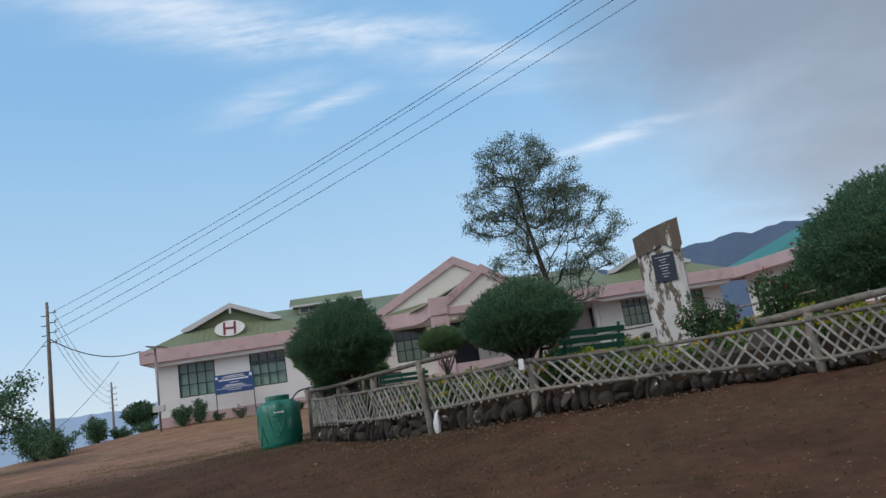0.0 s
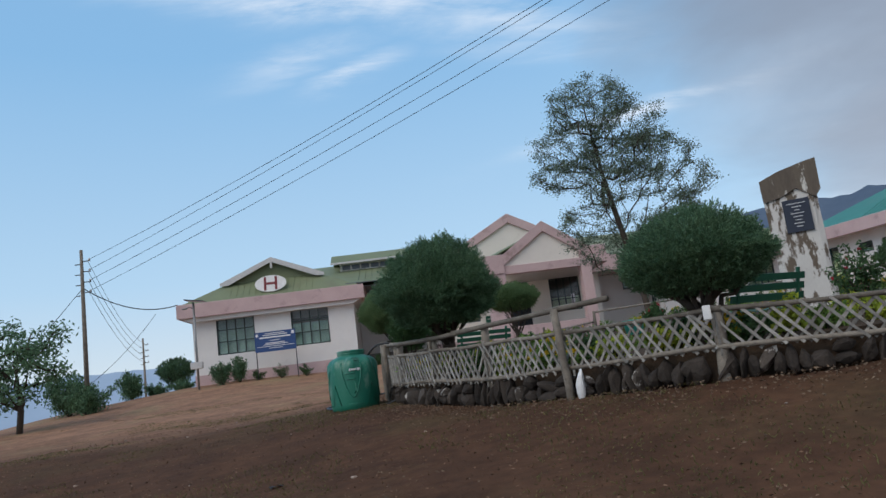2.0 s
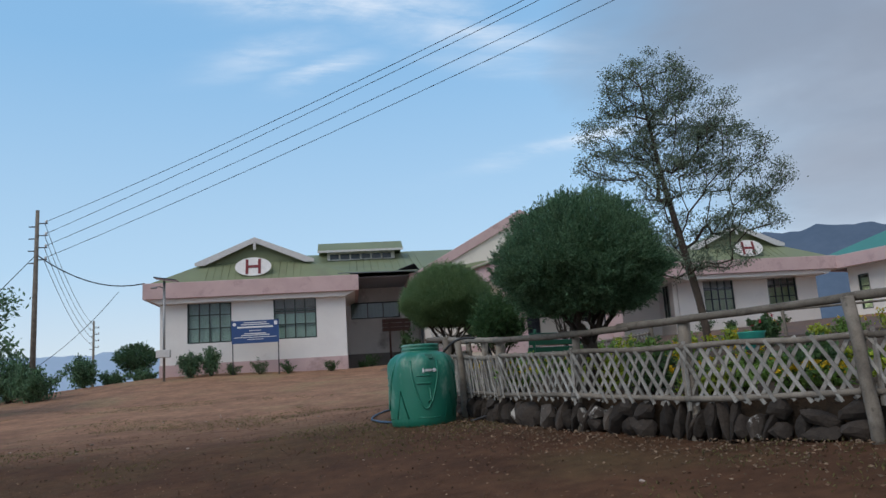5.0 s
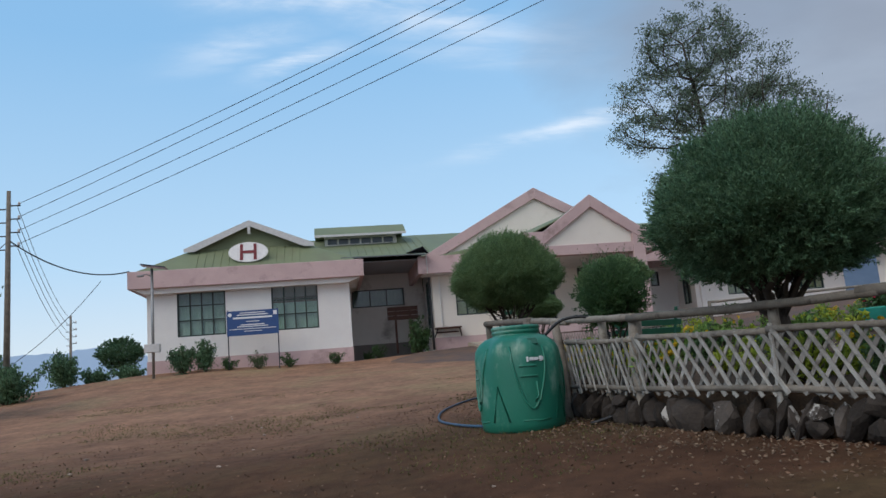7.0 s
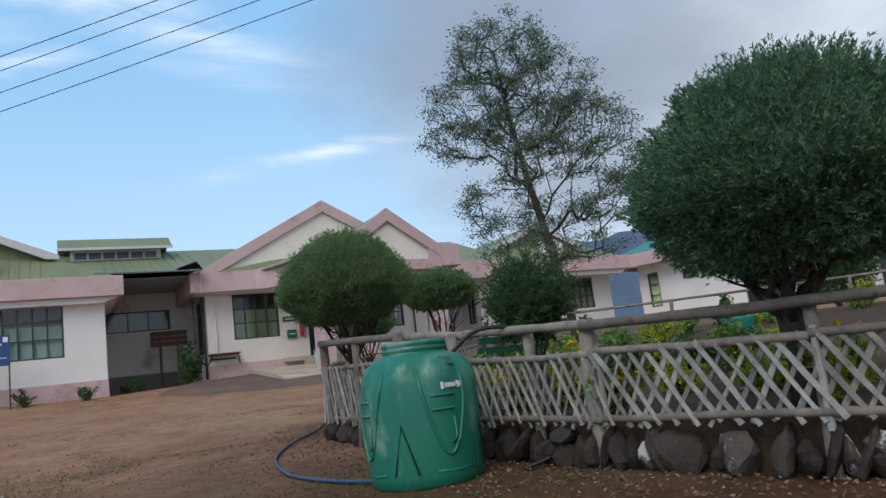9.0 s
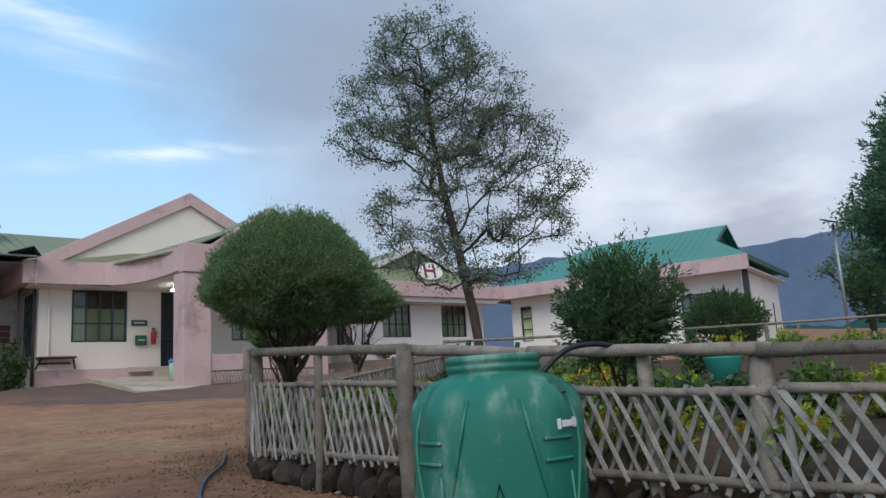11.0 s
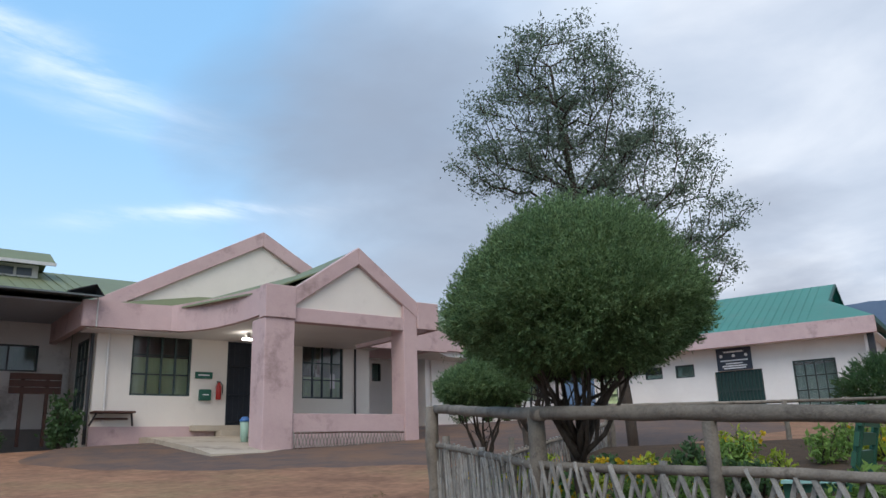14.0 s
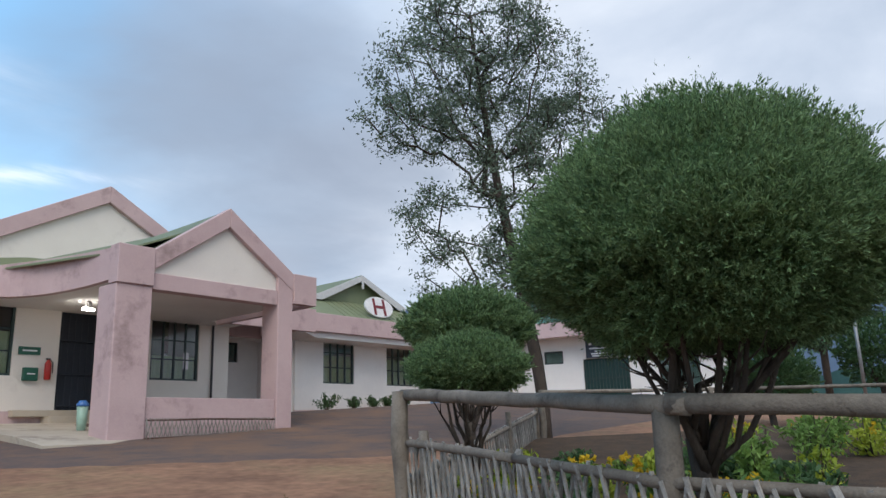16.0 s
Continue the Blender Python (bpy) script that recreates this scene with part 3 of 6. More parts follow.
def hip_wing(parent, x0, x1, y0, yb, z_f0, z_f1, apex_z, gab_y, gab_z, wall_x0, wall_x1, wall_y, base, holes, cols):
    """A wing with a pink parapet fascia and a hipped green roof that ends in a small gable."""
    xm = (x0 + x1) / 2
    # fascia boards on three sides, with their soffit
    slab("fascia", (x0, x1, y0, y0 + 0.16, z_f0, z_f1), M_PINK, parent, "weathered pink concrete fascia", 0.012)
    slab("fascia", (x0, x0 + 0.16, y0 + 0.163, yb, z_f0, z_f1), M_PINK, parent, bevel=0.012)
    slab("fascia", (x1 - 0.16, x1, y0 + 0.163, yb, z_f0, z_f1), M_PINK, parent, bevel=0.012)
    bm = bmesh.new()
    sh = 0.28
    prism(bm, [(x0 + 0.1, z_f0 + 0.02), (x1 - 0.1, z_f0 + 0.02), (wall_x1 - 0.02, z_f0 - sh + 0.1), (wall_x0 + 0.02, z_f0 - sh + 0.1)], "y", y0 + 0.17, yb)
    part("soffit", bm, M_WHITE, parent)
    wall("wall", "x", wall_x0, wall_x1, base - 0.3, z_f0 + 0.1, wall_y, wall_y + 0.2, holes, M_WHITE, parent, "whitewashed plaster wall")
    wall("wall", "y", wall_y + 0.2, yb, base - 0.3, z_f0 + 0.1, wall_x0, wall_x0 + 0.2, [], M_WHITE, parent)
    wall("wall", "y", wall_y + 0.2, yb, base - 0.3, z_f0 + 0.1, wall_x1 - 0.2, wall_x1, [], M_WHITE, parent)
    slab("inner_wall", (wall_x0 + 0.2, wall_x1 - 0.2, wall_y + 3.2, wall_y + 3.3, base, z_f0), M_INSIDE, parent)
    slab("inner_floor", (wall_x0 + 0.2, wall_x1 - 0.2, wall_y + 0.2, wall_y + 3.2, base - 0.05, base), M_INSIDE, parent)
    slab("plinth", (wall_x0 - 0.02, wall_x1 + 0.02, wall_y - 0.03, wall_y - 0.001, base - 0.3, base + 0.37), M_PINK, parent, "pink painted plinth")
    for i, h in enumerate(holes):
        window(parent, "x", *h, wall_y + 0.04, -1, cols, 3, M_CURTAIN2 if x0 < 0 else M_CURTAIN, 0.6 if i else 0.95 if x0 < 0 else 0.6)
    # roof
    ze = z_f1 - 0.06
    fx = (xm - x0) * (gab_z - ze) / (apex_z - ze)
    gl, gr = (x0 + fx, gab_y, gab_z), (x1 - fx, gab_y, gab_z)
    roof_sheet([(x0 + 0.05, y0 + 0.1, ze), (x1 - 0.05, y0 + 0.1, ze), gr, gl], M_ROOF, parent, "faded green metal roof slope")
    ribs((x0 + fx, y0 + 0.1, ze), (x1 - fx, y0 + 0.1, ze), gl, gr, M_ROOF, parent)
    fr = gab_y - 0.25
    for sx, xe, g in ((-1, x0 + 0.05, gl), (1, x1 - 0.05, gr)):
        roof_sheet([(xe, y0 + 0.1, ze), (xe, yb, ze), (xm, yb, apex_z), (xm, gab_y, apex_z), g] if sx < 0 else [(xe, yb, ze), (xe, y0 + 0.1, ze), g, (xm, gab_y, apex_z), (xm, yb, apex_z)], M_ROOF, parent)
        roof_sheet([(g[0] - sx * -0.12, fr, gab_z - 0.02), (g[0] - sx * -0.12, gab_y, gab_z - 0.02), (xm, gab_y, apex_z + 0.03), (xm, fr, apex_z + 0.03)], M_ROOF, parent)
        # barge boards of the small gable
        bm = bmesh.new()
        prism(bm, [(g[0] + sx * 0.25, gab_z - 0.1), (g[0] + sx * 0.25, gab_z + 0.02), (xm, apex_z + 0.02), (xm, apex_z - 0.20), (g[0] - sx * 0.12, gab_z - 0.1)], "y", fr - 0.05, fr - 0.01)
        part("barge_board", bm, M_BARGE, parent, "white painted barge board")
    bm = bmesh.new()
    prism(bm, [(gl[0], gab_z), (gr[0], gab_z), (xm, apex_z - 0.04)], "y", gab_y, gab_y + 0.05)
    part("gable_panel", bm, M_ROOF, parent)
    slab("finial", (xm - 0.05, xm + 0.05, fr - 0.07, fr - 0.052, apex_z - 0.5, apex_z - 0.16), M_BARGE, parent)
    tilt = -math.degrees(math.atan2(gab_y - y0, gab_z - ze)) * 0.82
    ellipse_sign(parent, (xm, y0 + 0.44, z_f1 + 0.55), 0.70, 0.39, 0, -14)


def hospital():
    h = thing("hospital_building", "low white hospital building with pink fascia and faded green roofs", "building")
    # west wing
    hip_wing(h, -10.15, -1.96, 35.6, 43.5, 5.6, 6.22, 8.05, 36.85, 7.08, -9.62, -2.5, 36.09, 2.72,
             [(-8.60, -6.93, 3.87, 5.53), (-5.32, -3.66, 3.87, 5.53)], 4)
    # east wing
    hip_wing(h, 11.6, 19.4, 37.1, 45.5, 5.76, 6.36, 8.2, 38.65, 7.2, 12.3, 19.0, 38.25, 2.95,
             [(13.52, 14.95, 4.21, 5.82), (16.6, 18.01, 4.21, 5.82)], 4)
    # store recess beside the west wing
    wall("wall", "x", -2.49, 0.7, 2.6, 6.3, 40.0, 40.2, [(-2.3, -0.11, 4.85, 5.59)], M_DARKWALL, h, "shaded grey-white store wall")
    slab("plinth", (-2.49, 0.5, 39.96, 39.998, 2.6, 3.3), material("grey plinth", (0.22, 0.2, 0.19), None, 0.9, 2, 30, 0.2), h)
    window(h, "x", -2.3, -0.11, 4.85, 5.59, 40.04, -1, 3, 1, M_CURTAIN2, 0.98)
    wall("wall", "y", 37.4, 40.0, 2.6, 6.3, 0.72, 0.9, [(38.0, 39.3, 3.7, 5.6)], M_DARKWALL, h)
    window(h, "y", 38.0, 39.3, 3.7, 5.6, 0.74, -1, 3, 4, M_CURTAIN2, 0.98)
    slab("canopy_ceiling", (-2.4, 0.6, 36.6, 40.0, 6.22, 6.26), plain("grey blue ceiling sheet", (0.34, 0.37, 0.42), 0.6), h)
    roof_sheet([(-2.75, 35.9, 6.36), (0.45, 35.9, 6.34), (0.45, 40.2, 6.95), (-2.75, 40.2, 6.95)], plain("dark canopy sheet", (0.13, 0.15, 0.155), 0.5), h, "dark metal canopy sheet")
    bm = bmesh.new()
    sheet(bm, [(-0.35, 35.95, 6.40), (0.30, 35.92, 6.62), (0.42, 36.35, 6.45), (-0.2, 36.4, 6.45)], 0.02)
    sheet(bm, [(0.30, 35.92, 6.62), (0.52, 36.0, 6.36), (0.42, 36.35, 6.45)], 0.02)
    part("bent_flashing", bm, M_DARKSTEEL, h, "bent dark metal flashing at the canopy's end")
    # the long roof behind, with its clerestory
    roof_sheet([(-5.8, 37.2, 6.35), (13.5, 37.2, 6.35), (13.5, 43.0, 8.38), (-5.8, 43.0, 8.38)], M_ROOF, h, "long faded green roof slope")
    roof_sheet([(13.5, 48, 6.3), (-5.8, 48, 6.3), (-5.8, 43.0, 8.38), (13.5, 43.0, 8.38)], M_ROOF, h)
    ribs((-2.6, 38.6, 6.86), (1.2, 38.6, 6.86), (-2.6, 43.0, 8.38), (1.2, 43.0, 8.38), M_ROOF, h, 0.3)
    slab("back_wall", (-9.6, 19.0, 48.0, 48.2, 2.4, 6.3), M_WHITE, h)
    cl = slab("clerestory", (-3.3, -0.14, 41.25, 42.9, 7.3, 8.15), M_WHITE, h, "white clerestory box with small panes")
    for i in range(6):
        x = -3.17 + i * 0.49
        slab("pane", (x, x + 0.41, 41.23, 41.246, 7.82, 8.05), M_CLERESTORY, cl)
    roof_sheet([(-3.72, 40.75, 8.15), (0.24, 40.75, 8.15), (0.24, 41.82, 8.70), (-3.72, 41.82, 8.70)], M_ROOF, h)
    roof_sheet([(0.24, 43.1, 8.15), (-3.72, 43.1, 8.15), (-3.72, 41.82, 8.70), (0.24, 41.82, 8.70)], M_ROOF, h)
    slab("barge_board", (-3.72, 0.24, 40.71, 40.748, 8.07, 8.17), M_BARGE, h)
    # main front
    holes = [(1.59, 3.18, 4.03, 5.67), (4.21, 5.6, 3.25, 5.74), (6.57, 7.99, 4.04, 5.67)]
    wall("wall", "x", 0.7, 8.95, 2.6, 6.3, 37.10, 37.30, holes, M_CREAM, h, "cream plaster wall with rain stains")
    wall("wall", "y", 37.30, 40.0, 2.6, 6.3, 8.75, 8.95, [], M_WHITE, h)
    slab("plinth", (0.66, 4.0, 37.05, 37.098, 2.5, 3.23), M_PINK, h)
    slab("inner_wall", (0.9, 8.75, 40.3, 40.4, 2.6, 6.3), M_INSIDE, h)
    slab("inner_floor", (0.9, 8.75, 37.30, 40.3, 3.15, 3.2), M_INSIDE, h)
    window(h, "x", *holes[0], 37.14, -1, 4, 3, M_CURTAIN, 0.62)
    w2 = window(h, "x", *holes[2], 37.14, -1, 4, 3, M_CURTAIN, 0.4)
    slab("paper_notice", (7.55, 7.72, 37.16, 37.162, 4.35, 4.8), M_WHITEPRINT, w2)
    # recessed link to the east wing
    wall("wall", "x", 8.95, 12.3, 2.6, 6.3, 40.0, 40.2, [(10.9, 11.3, 4.95, 5.6)], M_WHITE, h)
    window(h, "x", 10.9, 11.3, 4.95, 5.6, 40.04, -1, 1, 1, M_CURTAIN2, 0.98)
    wall("wall", "y", 38.35, 40.0, 2.6, 6.3, 12.1, 12.298, [(38.8, 39.5, 4.0, 5.55)], M_WHITE, h)
    window(h, "y", 38.8, 39.5, 4.0, 5.55, 12.12, -1, 2, 2, M_CURTAIN2, 0.98)
    slab("fascia", (9.2, 11.7, 39.2, 39.36, 5.7, 6.35), M_PINK, h)
    slab("soffit", (8.95, 12.0, 39.362, 40.0, 5.72, 5.78), M_WHITE, h)
    # fascia of the main front, swept forward to the porch
    arc = [(0.13, 36.3), (1.5, 36.3), (2.25, 36.15)] + [(2.25 + 1.0 * math.sin(a) ** 1.5, 32.55 + 3.6 * math.cos(a)) for a in np.linspace(0.25, math.pi / 2, 9)]
    bm = bmesh.new()
    prev = None
    for i, (x, y) in enumerate(arc):
        k = max(0, (i - 2)) / (len(arc) - 3)
        zt = 6.29 + 0.06 * math.sin(k * math.pi) - 0.04 * k
        zb = 5.63 - 0.06 * math.sin(k * math.pi)
        inn = (x + 0.12, y + 0.14)
        row = [bm.verts.new(p) for p in ((x, y, zb), (x, y, zt), (*inn, zt), (*inn, zb))]
        if prev:
            for a, b in ((0, 1), (1, 2), (2, 3), (3, 0)):
                bm.faces.new((prev[a], prev[b], row[b], row[a]))
        else:
            bm.faces.new(row)
        prev = row
    bm.faces.new(prev[::-1])
    part("fascia", bm, M_PINK, h, "pink fascia sweeping out to the porch", smooth=False)
    slab("fascia", (0.13, 0.29, 36.45, 40.0, 5.64, 6.29), M_PINK, h)
    slab("fascia", (8.04, 8.2, 32.62, 36.4, 5.52, 6.24), M_PINK, h)
    slab("fascia", (8.2, 11.6, 36.4, 36.56, 5.6, 6.3), M_PINK, h)
    bm = bmesh.new()
    prism(bm, [(0.3, 36.47), (1.6, 36.47), (2.5, 36.4), (3.0, 35.4), (3.2, 34.6), (3.4, 32.75), (7.9, 32.6), (7.9, 36.4), (9.0, 36.56), (9.0, 37.2), (0.3, 37.2)], "z", 5.60, 5.66)
    part("soffit", bm, M_WHITE, h, "white porch ceiling")
    bm = bmesh.new()
    sheet(bm, [(0.3, 36.5, 6.25), (2.3, 36.4, 6.25), (3.3, 33.0, 6.2), (5.6, 33.0, 7.2), (5.6, 37.0, 7.2), (0.3, 37.3, 6.4)])
    part("roof_sheet", bm, M_ROOF, h)
    # large gable
    ax, az, yl = 4.99, 8.86, 36.65
    sl = 0.545
    for s in (-1, 1):
        xe = ax + s * 4.75
        ze = az - 4.75 * sl
        bm = bmesh.new()
        prism(bm, [(xe, ze - 0.42), (xe, ze), (ax, az), (ax, az - 0.44)], "y", yl, yl + 0.22)
        part("rake_board", bm, M_PINK, h, "pink concrete rake of the large gable", bevel=0.012)
        roof_sheet([(xe, yl + 0.1, ze - 0.03), (xe, 46, ze - 0.03), (ax, 46, az - 0.03), (ax, yl + 0.1, az - 0.03)], M_ROOF, h)
    bm = bmesh.new()
    prism(bm, [(ax - 4.6, 6.1), (ax + 4.6, 6.1), (ax + 4.6, az - 4.6 * sl - 0.3), (ax, az - 0.3), (ax - 4.6, az - 4.6 * sl - 0.3)], "y", yl + 0.12, yl + 0.3)
    part("gable_wall", bm, M_CREAM, h, "cream gable wall")
    # porch
    pf = 32.47
    ax, az, half = 5.71, 7.50, 2.0
    sl = 0.70
    for s in (-1, 1):
        xe, ze = ax + s * half, az - half * sl
        bm = bmesh.new()
        prism(bm, [(xe, ze - 0.42), (xe, ze), (ax, az), (ax, az - 0.44)], "y", pf - 0.02, pf + 0.25)
        part("rake_board", bm, M_PINK, h, "pink concrete rake of the porch gable", bevel=0.012)
        roof_sheet([(xe, pf + 0.1, ze - 0.03), (xe, 37, ze - 0.03), (ax, 37, az - 0.03), (ax, pf + 0.1, az - 0.03)], M_ROOF, h)
    bm = bmesh.new()
    prism(bm, [(ax - 1.85, 5.78), (ax + 1.85, 5.78), (ax + 1.85, az - 1.85 * sl - 0.3), (ax, az - 0.3), (ax - 1.85, az - 1.85 * sl - 0.3)], "y", pf + 0.1, pf + 0.3)
    part("gable_wall", bm, M_CREAM, h)
    slab("porch_beam", (3.95, 7.08, pf + 0.02, pf + 0.3, 5.45, 5.79), M_PINK, h, "pink porch beam", 0.01)
    slab("fascia", (3.17, 3.95, pf - 0.05, pf + 0.3, 5.5, 6.28), M_PINK, h, bevel=0.012)
    slab("fascia", (7.51, 8.2, pf - 0.05, pf + 0.14, 5.52, 6.24), M_PINK, h, bevel=0.012)
    slab("column", (3.19, 3.95, pf, pf + 0.72, 2.3, 5.5), M_PINK, h, "peeling pink porch column", 0.02)
    slab("column", (7.08, 7.51, pf - 0.003, pf + 0.6, 2.3, 6.2), M_PINK, h, "pink porch column", 0.015)
    slab("parapet", (3.95, 7.08, pf + 0.06, pf + 0.26, 2.3, 3.31), M_PINK, h, "low pink porch parapet", 0.01)
    bm = bmesh.new()
    prism(bm, [(32.1, 2.45), (33.2, 2.62), (36.6, 2.95), (37.09, 2.95), (37.09, 2.2), (32.1, 2.2)], "x", 1.9, 7.6)
    part("porch_floor", bm, M_CONCRETE, h, "bare cement porch floor")
    bm = bmesh.new()
    box(bm, 3.9, 5.9, 36.6, 37.09, 2.9, 3.1)
    box(bm, 3.2, 5.9, 36.85, 37.09, 3.1, 3.25)
    part("door_step", bm, M_CONCRETE, h, bevel=0.01)
    # entrance grille
    d = part("door", *door_leaf(4.21, 5.6, 37.25, 3.25, 5.74), h, "dark entrance with folding steel grille")
    for i in range(9):
        x = 4.28 + i * 0.155
        bm = bmesh.new()
        tube(bm, [(x, 37.16, 3.28), (x, 37.16, 5.7)], 0.012, 6)
        part("grille_bar", bm, M_DOOR, d)
    for z in (3.35, 4.1, 4.9, 5.62):
        bm = bmesh.new()
        box(bm, 4.22, 5.58, 37.145, 37.255, z, z + 0.035)
        part("grille_rail", bm, M_DOOR, d)
    # pipes down the wall
    for x in (0.98, 8.4):
        bm = bmesh.new()
        tube(bm, [(x, 37.06, 3.3), (x, 37.06, 5.6)], 0.03, 8)
        part("rain_pipe", bm, M_WHITE if x < 2 else M_DARKSTEEL, h)
    bm = bmesh.new()
    tube(bm, [(0.45, 36.28, 5.6), (0.45, 36.28, 6.35)], 0.02, 8)
    part("conduit", bm, M_BARGE, h)
    bm = bmesh.new()
    tube(bm, [(0.62, 37.25, 2.8), (0.62, 37.25, 5.6)], 0.045, 8)
    part("rain_pipe", bm, M_DARKSTEEL, h)
    return h


def door_leaf(x0, x1, y, z0, z1):
    bm = bmesh.new()
    box(bm, x0, x1, y, y + 0.05, z0, z1)
    for i in range(2):
        xa = x0 + 0.08 + i * (x1 - x0) / 2
        box(bm, xa, xa + (x1 - x0) / 2 - 0.16, y - 0.012, y, z0 + 0.1, z0 + 1.0)
    return bm, M_DOOR


hospital()


def clinic():
    """The outpatient block with a sea green roof; its front runs along local x."""
    c = thing("clinic_building", "white outpatient block with pink fascia and sea-green metal roof", "building", at=(20.1, 37.5, 0), turn=-73.2)
    n = 10.03
    g = 2.6
    holes = [(0.45, 1.0, 3.87, 5.42), (2.2, 2.9, 4.87, 5.33), (3.42, 4.15, 4.84, 5.32), (4.9, 6.6, 2.7, 4.95), (7.65, 9.05, 3.52, 5.12)]
    # the front faces local -y
    wall("wall", "x", 0, n, g - 0.4, 5.9, 0, 0.2, holes, M_WHITE, c, "whitewashed plaster wall")
    side = [(1.2, 1.6, 3.0, 4.9), (3.4, 3.85, 3.0, 4.9), (5.4, 5.85, 3.0, 4.9)]
    wall("wall", "y", 0.2, 7, g - 0.4, 5.9, n - 0.2, n, side, M_WHITE, c)
    wall("wall", "y", 0.2, 7, g - 0.4, 5.9, 0, 0.2, [], M_WHITE, c)
    slab("back_wall", (0.2, n - 0.2, 6.8, 7.0, g - 0.4, 5.9), M_WHITE, c)
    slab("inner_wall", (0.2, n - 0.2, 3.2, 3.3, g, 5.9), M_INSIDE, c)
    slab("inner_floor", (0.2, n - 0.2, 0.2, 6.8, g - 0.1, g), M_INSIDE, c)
    for i, (hh, cols, rows) in enumerate(zip(holes, (1, 1, 1, 0, 4), (3, 1, 1, 0, 3))):
        if cols:
            window(c, "x", *hh, 0.04, -1, cols, rows, M_CURTAIN if i == 0 else M_CURTAIN2, 0.9)
    for hh in side:
        window(c, "y", *hh, n - 0.04, 1, 1, 4, M_CURTAIN2, 0.95)
    # one small pane stands open
    bm = bmesh.new()
    m = pose(2.55, 0.0, 5.3, 32, 0, 0)
    box(bm, -0.34, 0.34, -0.02, 0.005, -0.42, 0, m)
    part("open_sash", bm, M_FRAME, c, "top-hung sash standing open")
    # folding gate
    gate = slab("gate", (4.9, 6.6, 0.1, 0.14, 2.7, 4.95), plain("deep green grille", (0.012, 0.05, 0.045), 0.5), c, "dark green folding gate")
    for i in range(14):
        x = 4.96 + i * 0.122
        slab("gate_bar", (x, x + 0.022, 0.03, 0.08, 2.72, 4.93), M_FRAME, gate)
    for z in (3.4, 4.2):
        slab("gate_rail", (4.92, 6.58, 0.05, 0.075, z, z + 0.05), M_FRAME, gate)
    sgn = slab("signboard", (5.05, 6.3, -0.06, -0.005, 4.97, 5.78), M_SLATE, c, "dark signboard with white lettering")
    for z, w in ((5.62, 0.35), (5.30, 0.50), (5.19, 0.30), (5.10, 0.44), (5.02, 0.40)):
        slab("letter_row", (5.675 - w, 5.675 + w, -0.066, -0.061, z, z + 0.05), M_WHITEPRINT, sgn)
    for x in (5.15, 5.6, 6.05):
        bm = bmesh.new()
        prism(bm, [(x + 0.07 + 0.06 * math.cos(a), 5.5 + 0.06 * math.sin(a)) for a in np.linspace(0, 2 * math.pi, 13)[:-1]], "y", -0.066, -0.061)
        part("badge", bm, M_WHITEPRINT, sgn)
    slab("fascia", (-0.8, n + 0.5, -0.85, -0.7, 5.75, 6.32), M_PINK, c, "salmon pink fascia", 0.012)
    slab("fascia", (-0.8, -0.65, -0.7, 7.4, 5.75, 6.32), M_PINK, c, bevel=0.012)
    slab("fascia", (n + 0.35, n + 0.5, -0.7, 7.4, 6.12, 6.32), plain("green eaves board", (0.03, 0.10, 0.085), 0.6), c)
    slab("soffit", (-0.65, n + 0.4, -0.7, 0.0, 5.80, 5.84), M_WHITE, c)
    slab("soffit", (n, n + 0.35, 0, 7.4, 5.9, 5.94), M_WHITE, c)
    ze, zr, gy = 6.32, 8.25, 3.3
    gx = n - 1.3
    gzl = ze + (zr - ze) * 0.52
    for y0, y1 in ((-0.8, gy), (7.4, gy)):
        fy = y0 + (gy - y0) * 0.52
        pts = [(-0.75, y0, ze), (n + 0.5, y0, ze), (gx + 0.2, fy, gzl), (gx + 0.2, gy, zr), (3.0, gy, zr)]
        roof_sheet(pts, M_TEAL, c, "sea-green metal roof slope")
        if y0 < 0:
            ribs((3.0, y0, ze), (gx, y0, ze), (3.0, gy, zr), (gx, gy, zr), M_TEAL, c, 0.3)
        bm = bmesh.new()
        prism(bm, [(fy, gzl - 0.02), (gy, zr), (gy, zr - 0.12), (fy, gzl - 0.14)], "x", gx + 0.2, gx + 0.28)
        part("barge_board", bm, plain("green barge board", (0.02, 0.09, 0.075), 0.6), c)
    f0, f1 = -0.8 + (gy + 0.8) * 0.52, 7.4 + (gy - 7.4) * 0.52
    roof_sheet([(n + 0.5, -0.8, ze), (n + 0.5, 7.4, ze), (gx, f1, gzl), (gx, f0, gzl)], M_TEAL, c)
    roof_sheet([(-0.75, 7.4, ze), (-0.75, -0.8, ze), (3.0, gy, zr)], M_TEAL, c)
    bm = bmesh.new()
    prism(bm, [(f0, gzl), (f1, gzl), (gy, zr - 0.05)], "x", gx - 0.05, gx)
    part("gable_louvre", bm, plain("dark louvre", (0.02, 0.04, 0.04), 0.7), c)
    slab("post", (n + 0.15, n + 0.35, -0.5, -0.3, 2.4, 5.8), M_DARKSTEEL, c)
    # concrete link beam to the hospital
    slab("link_beam", (-3.2, -0.8, -0.2, 0.1, 5.85, 6.2), M_PINK, c)
    return c


clinic()

# ---- plants ----


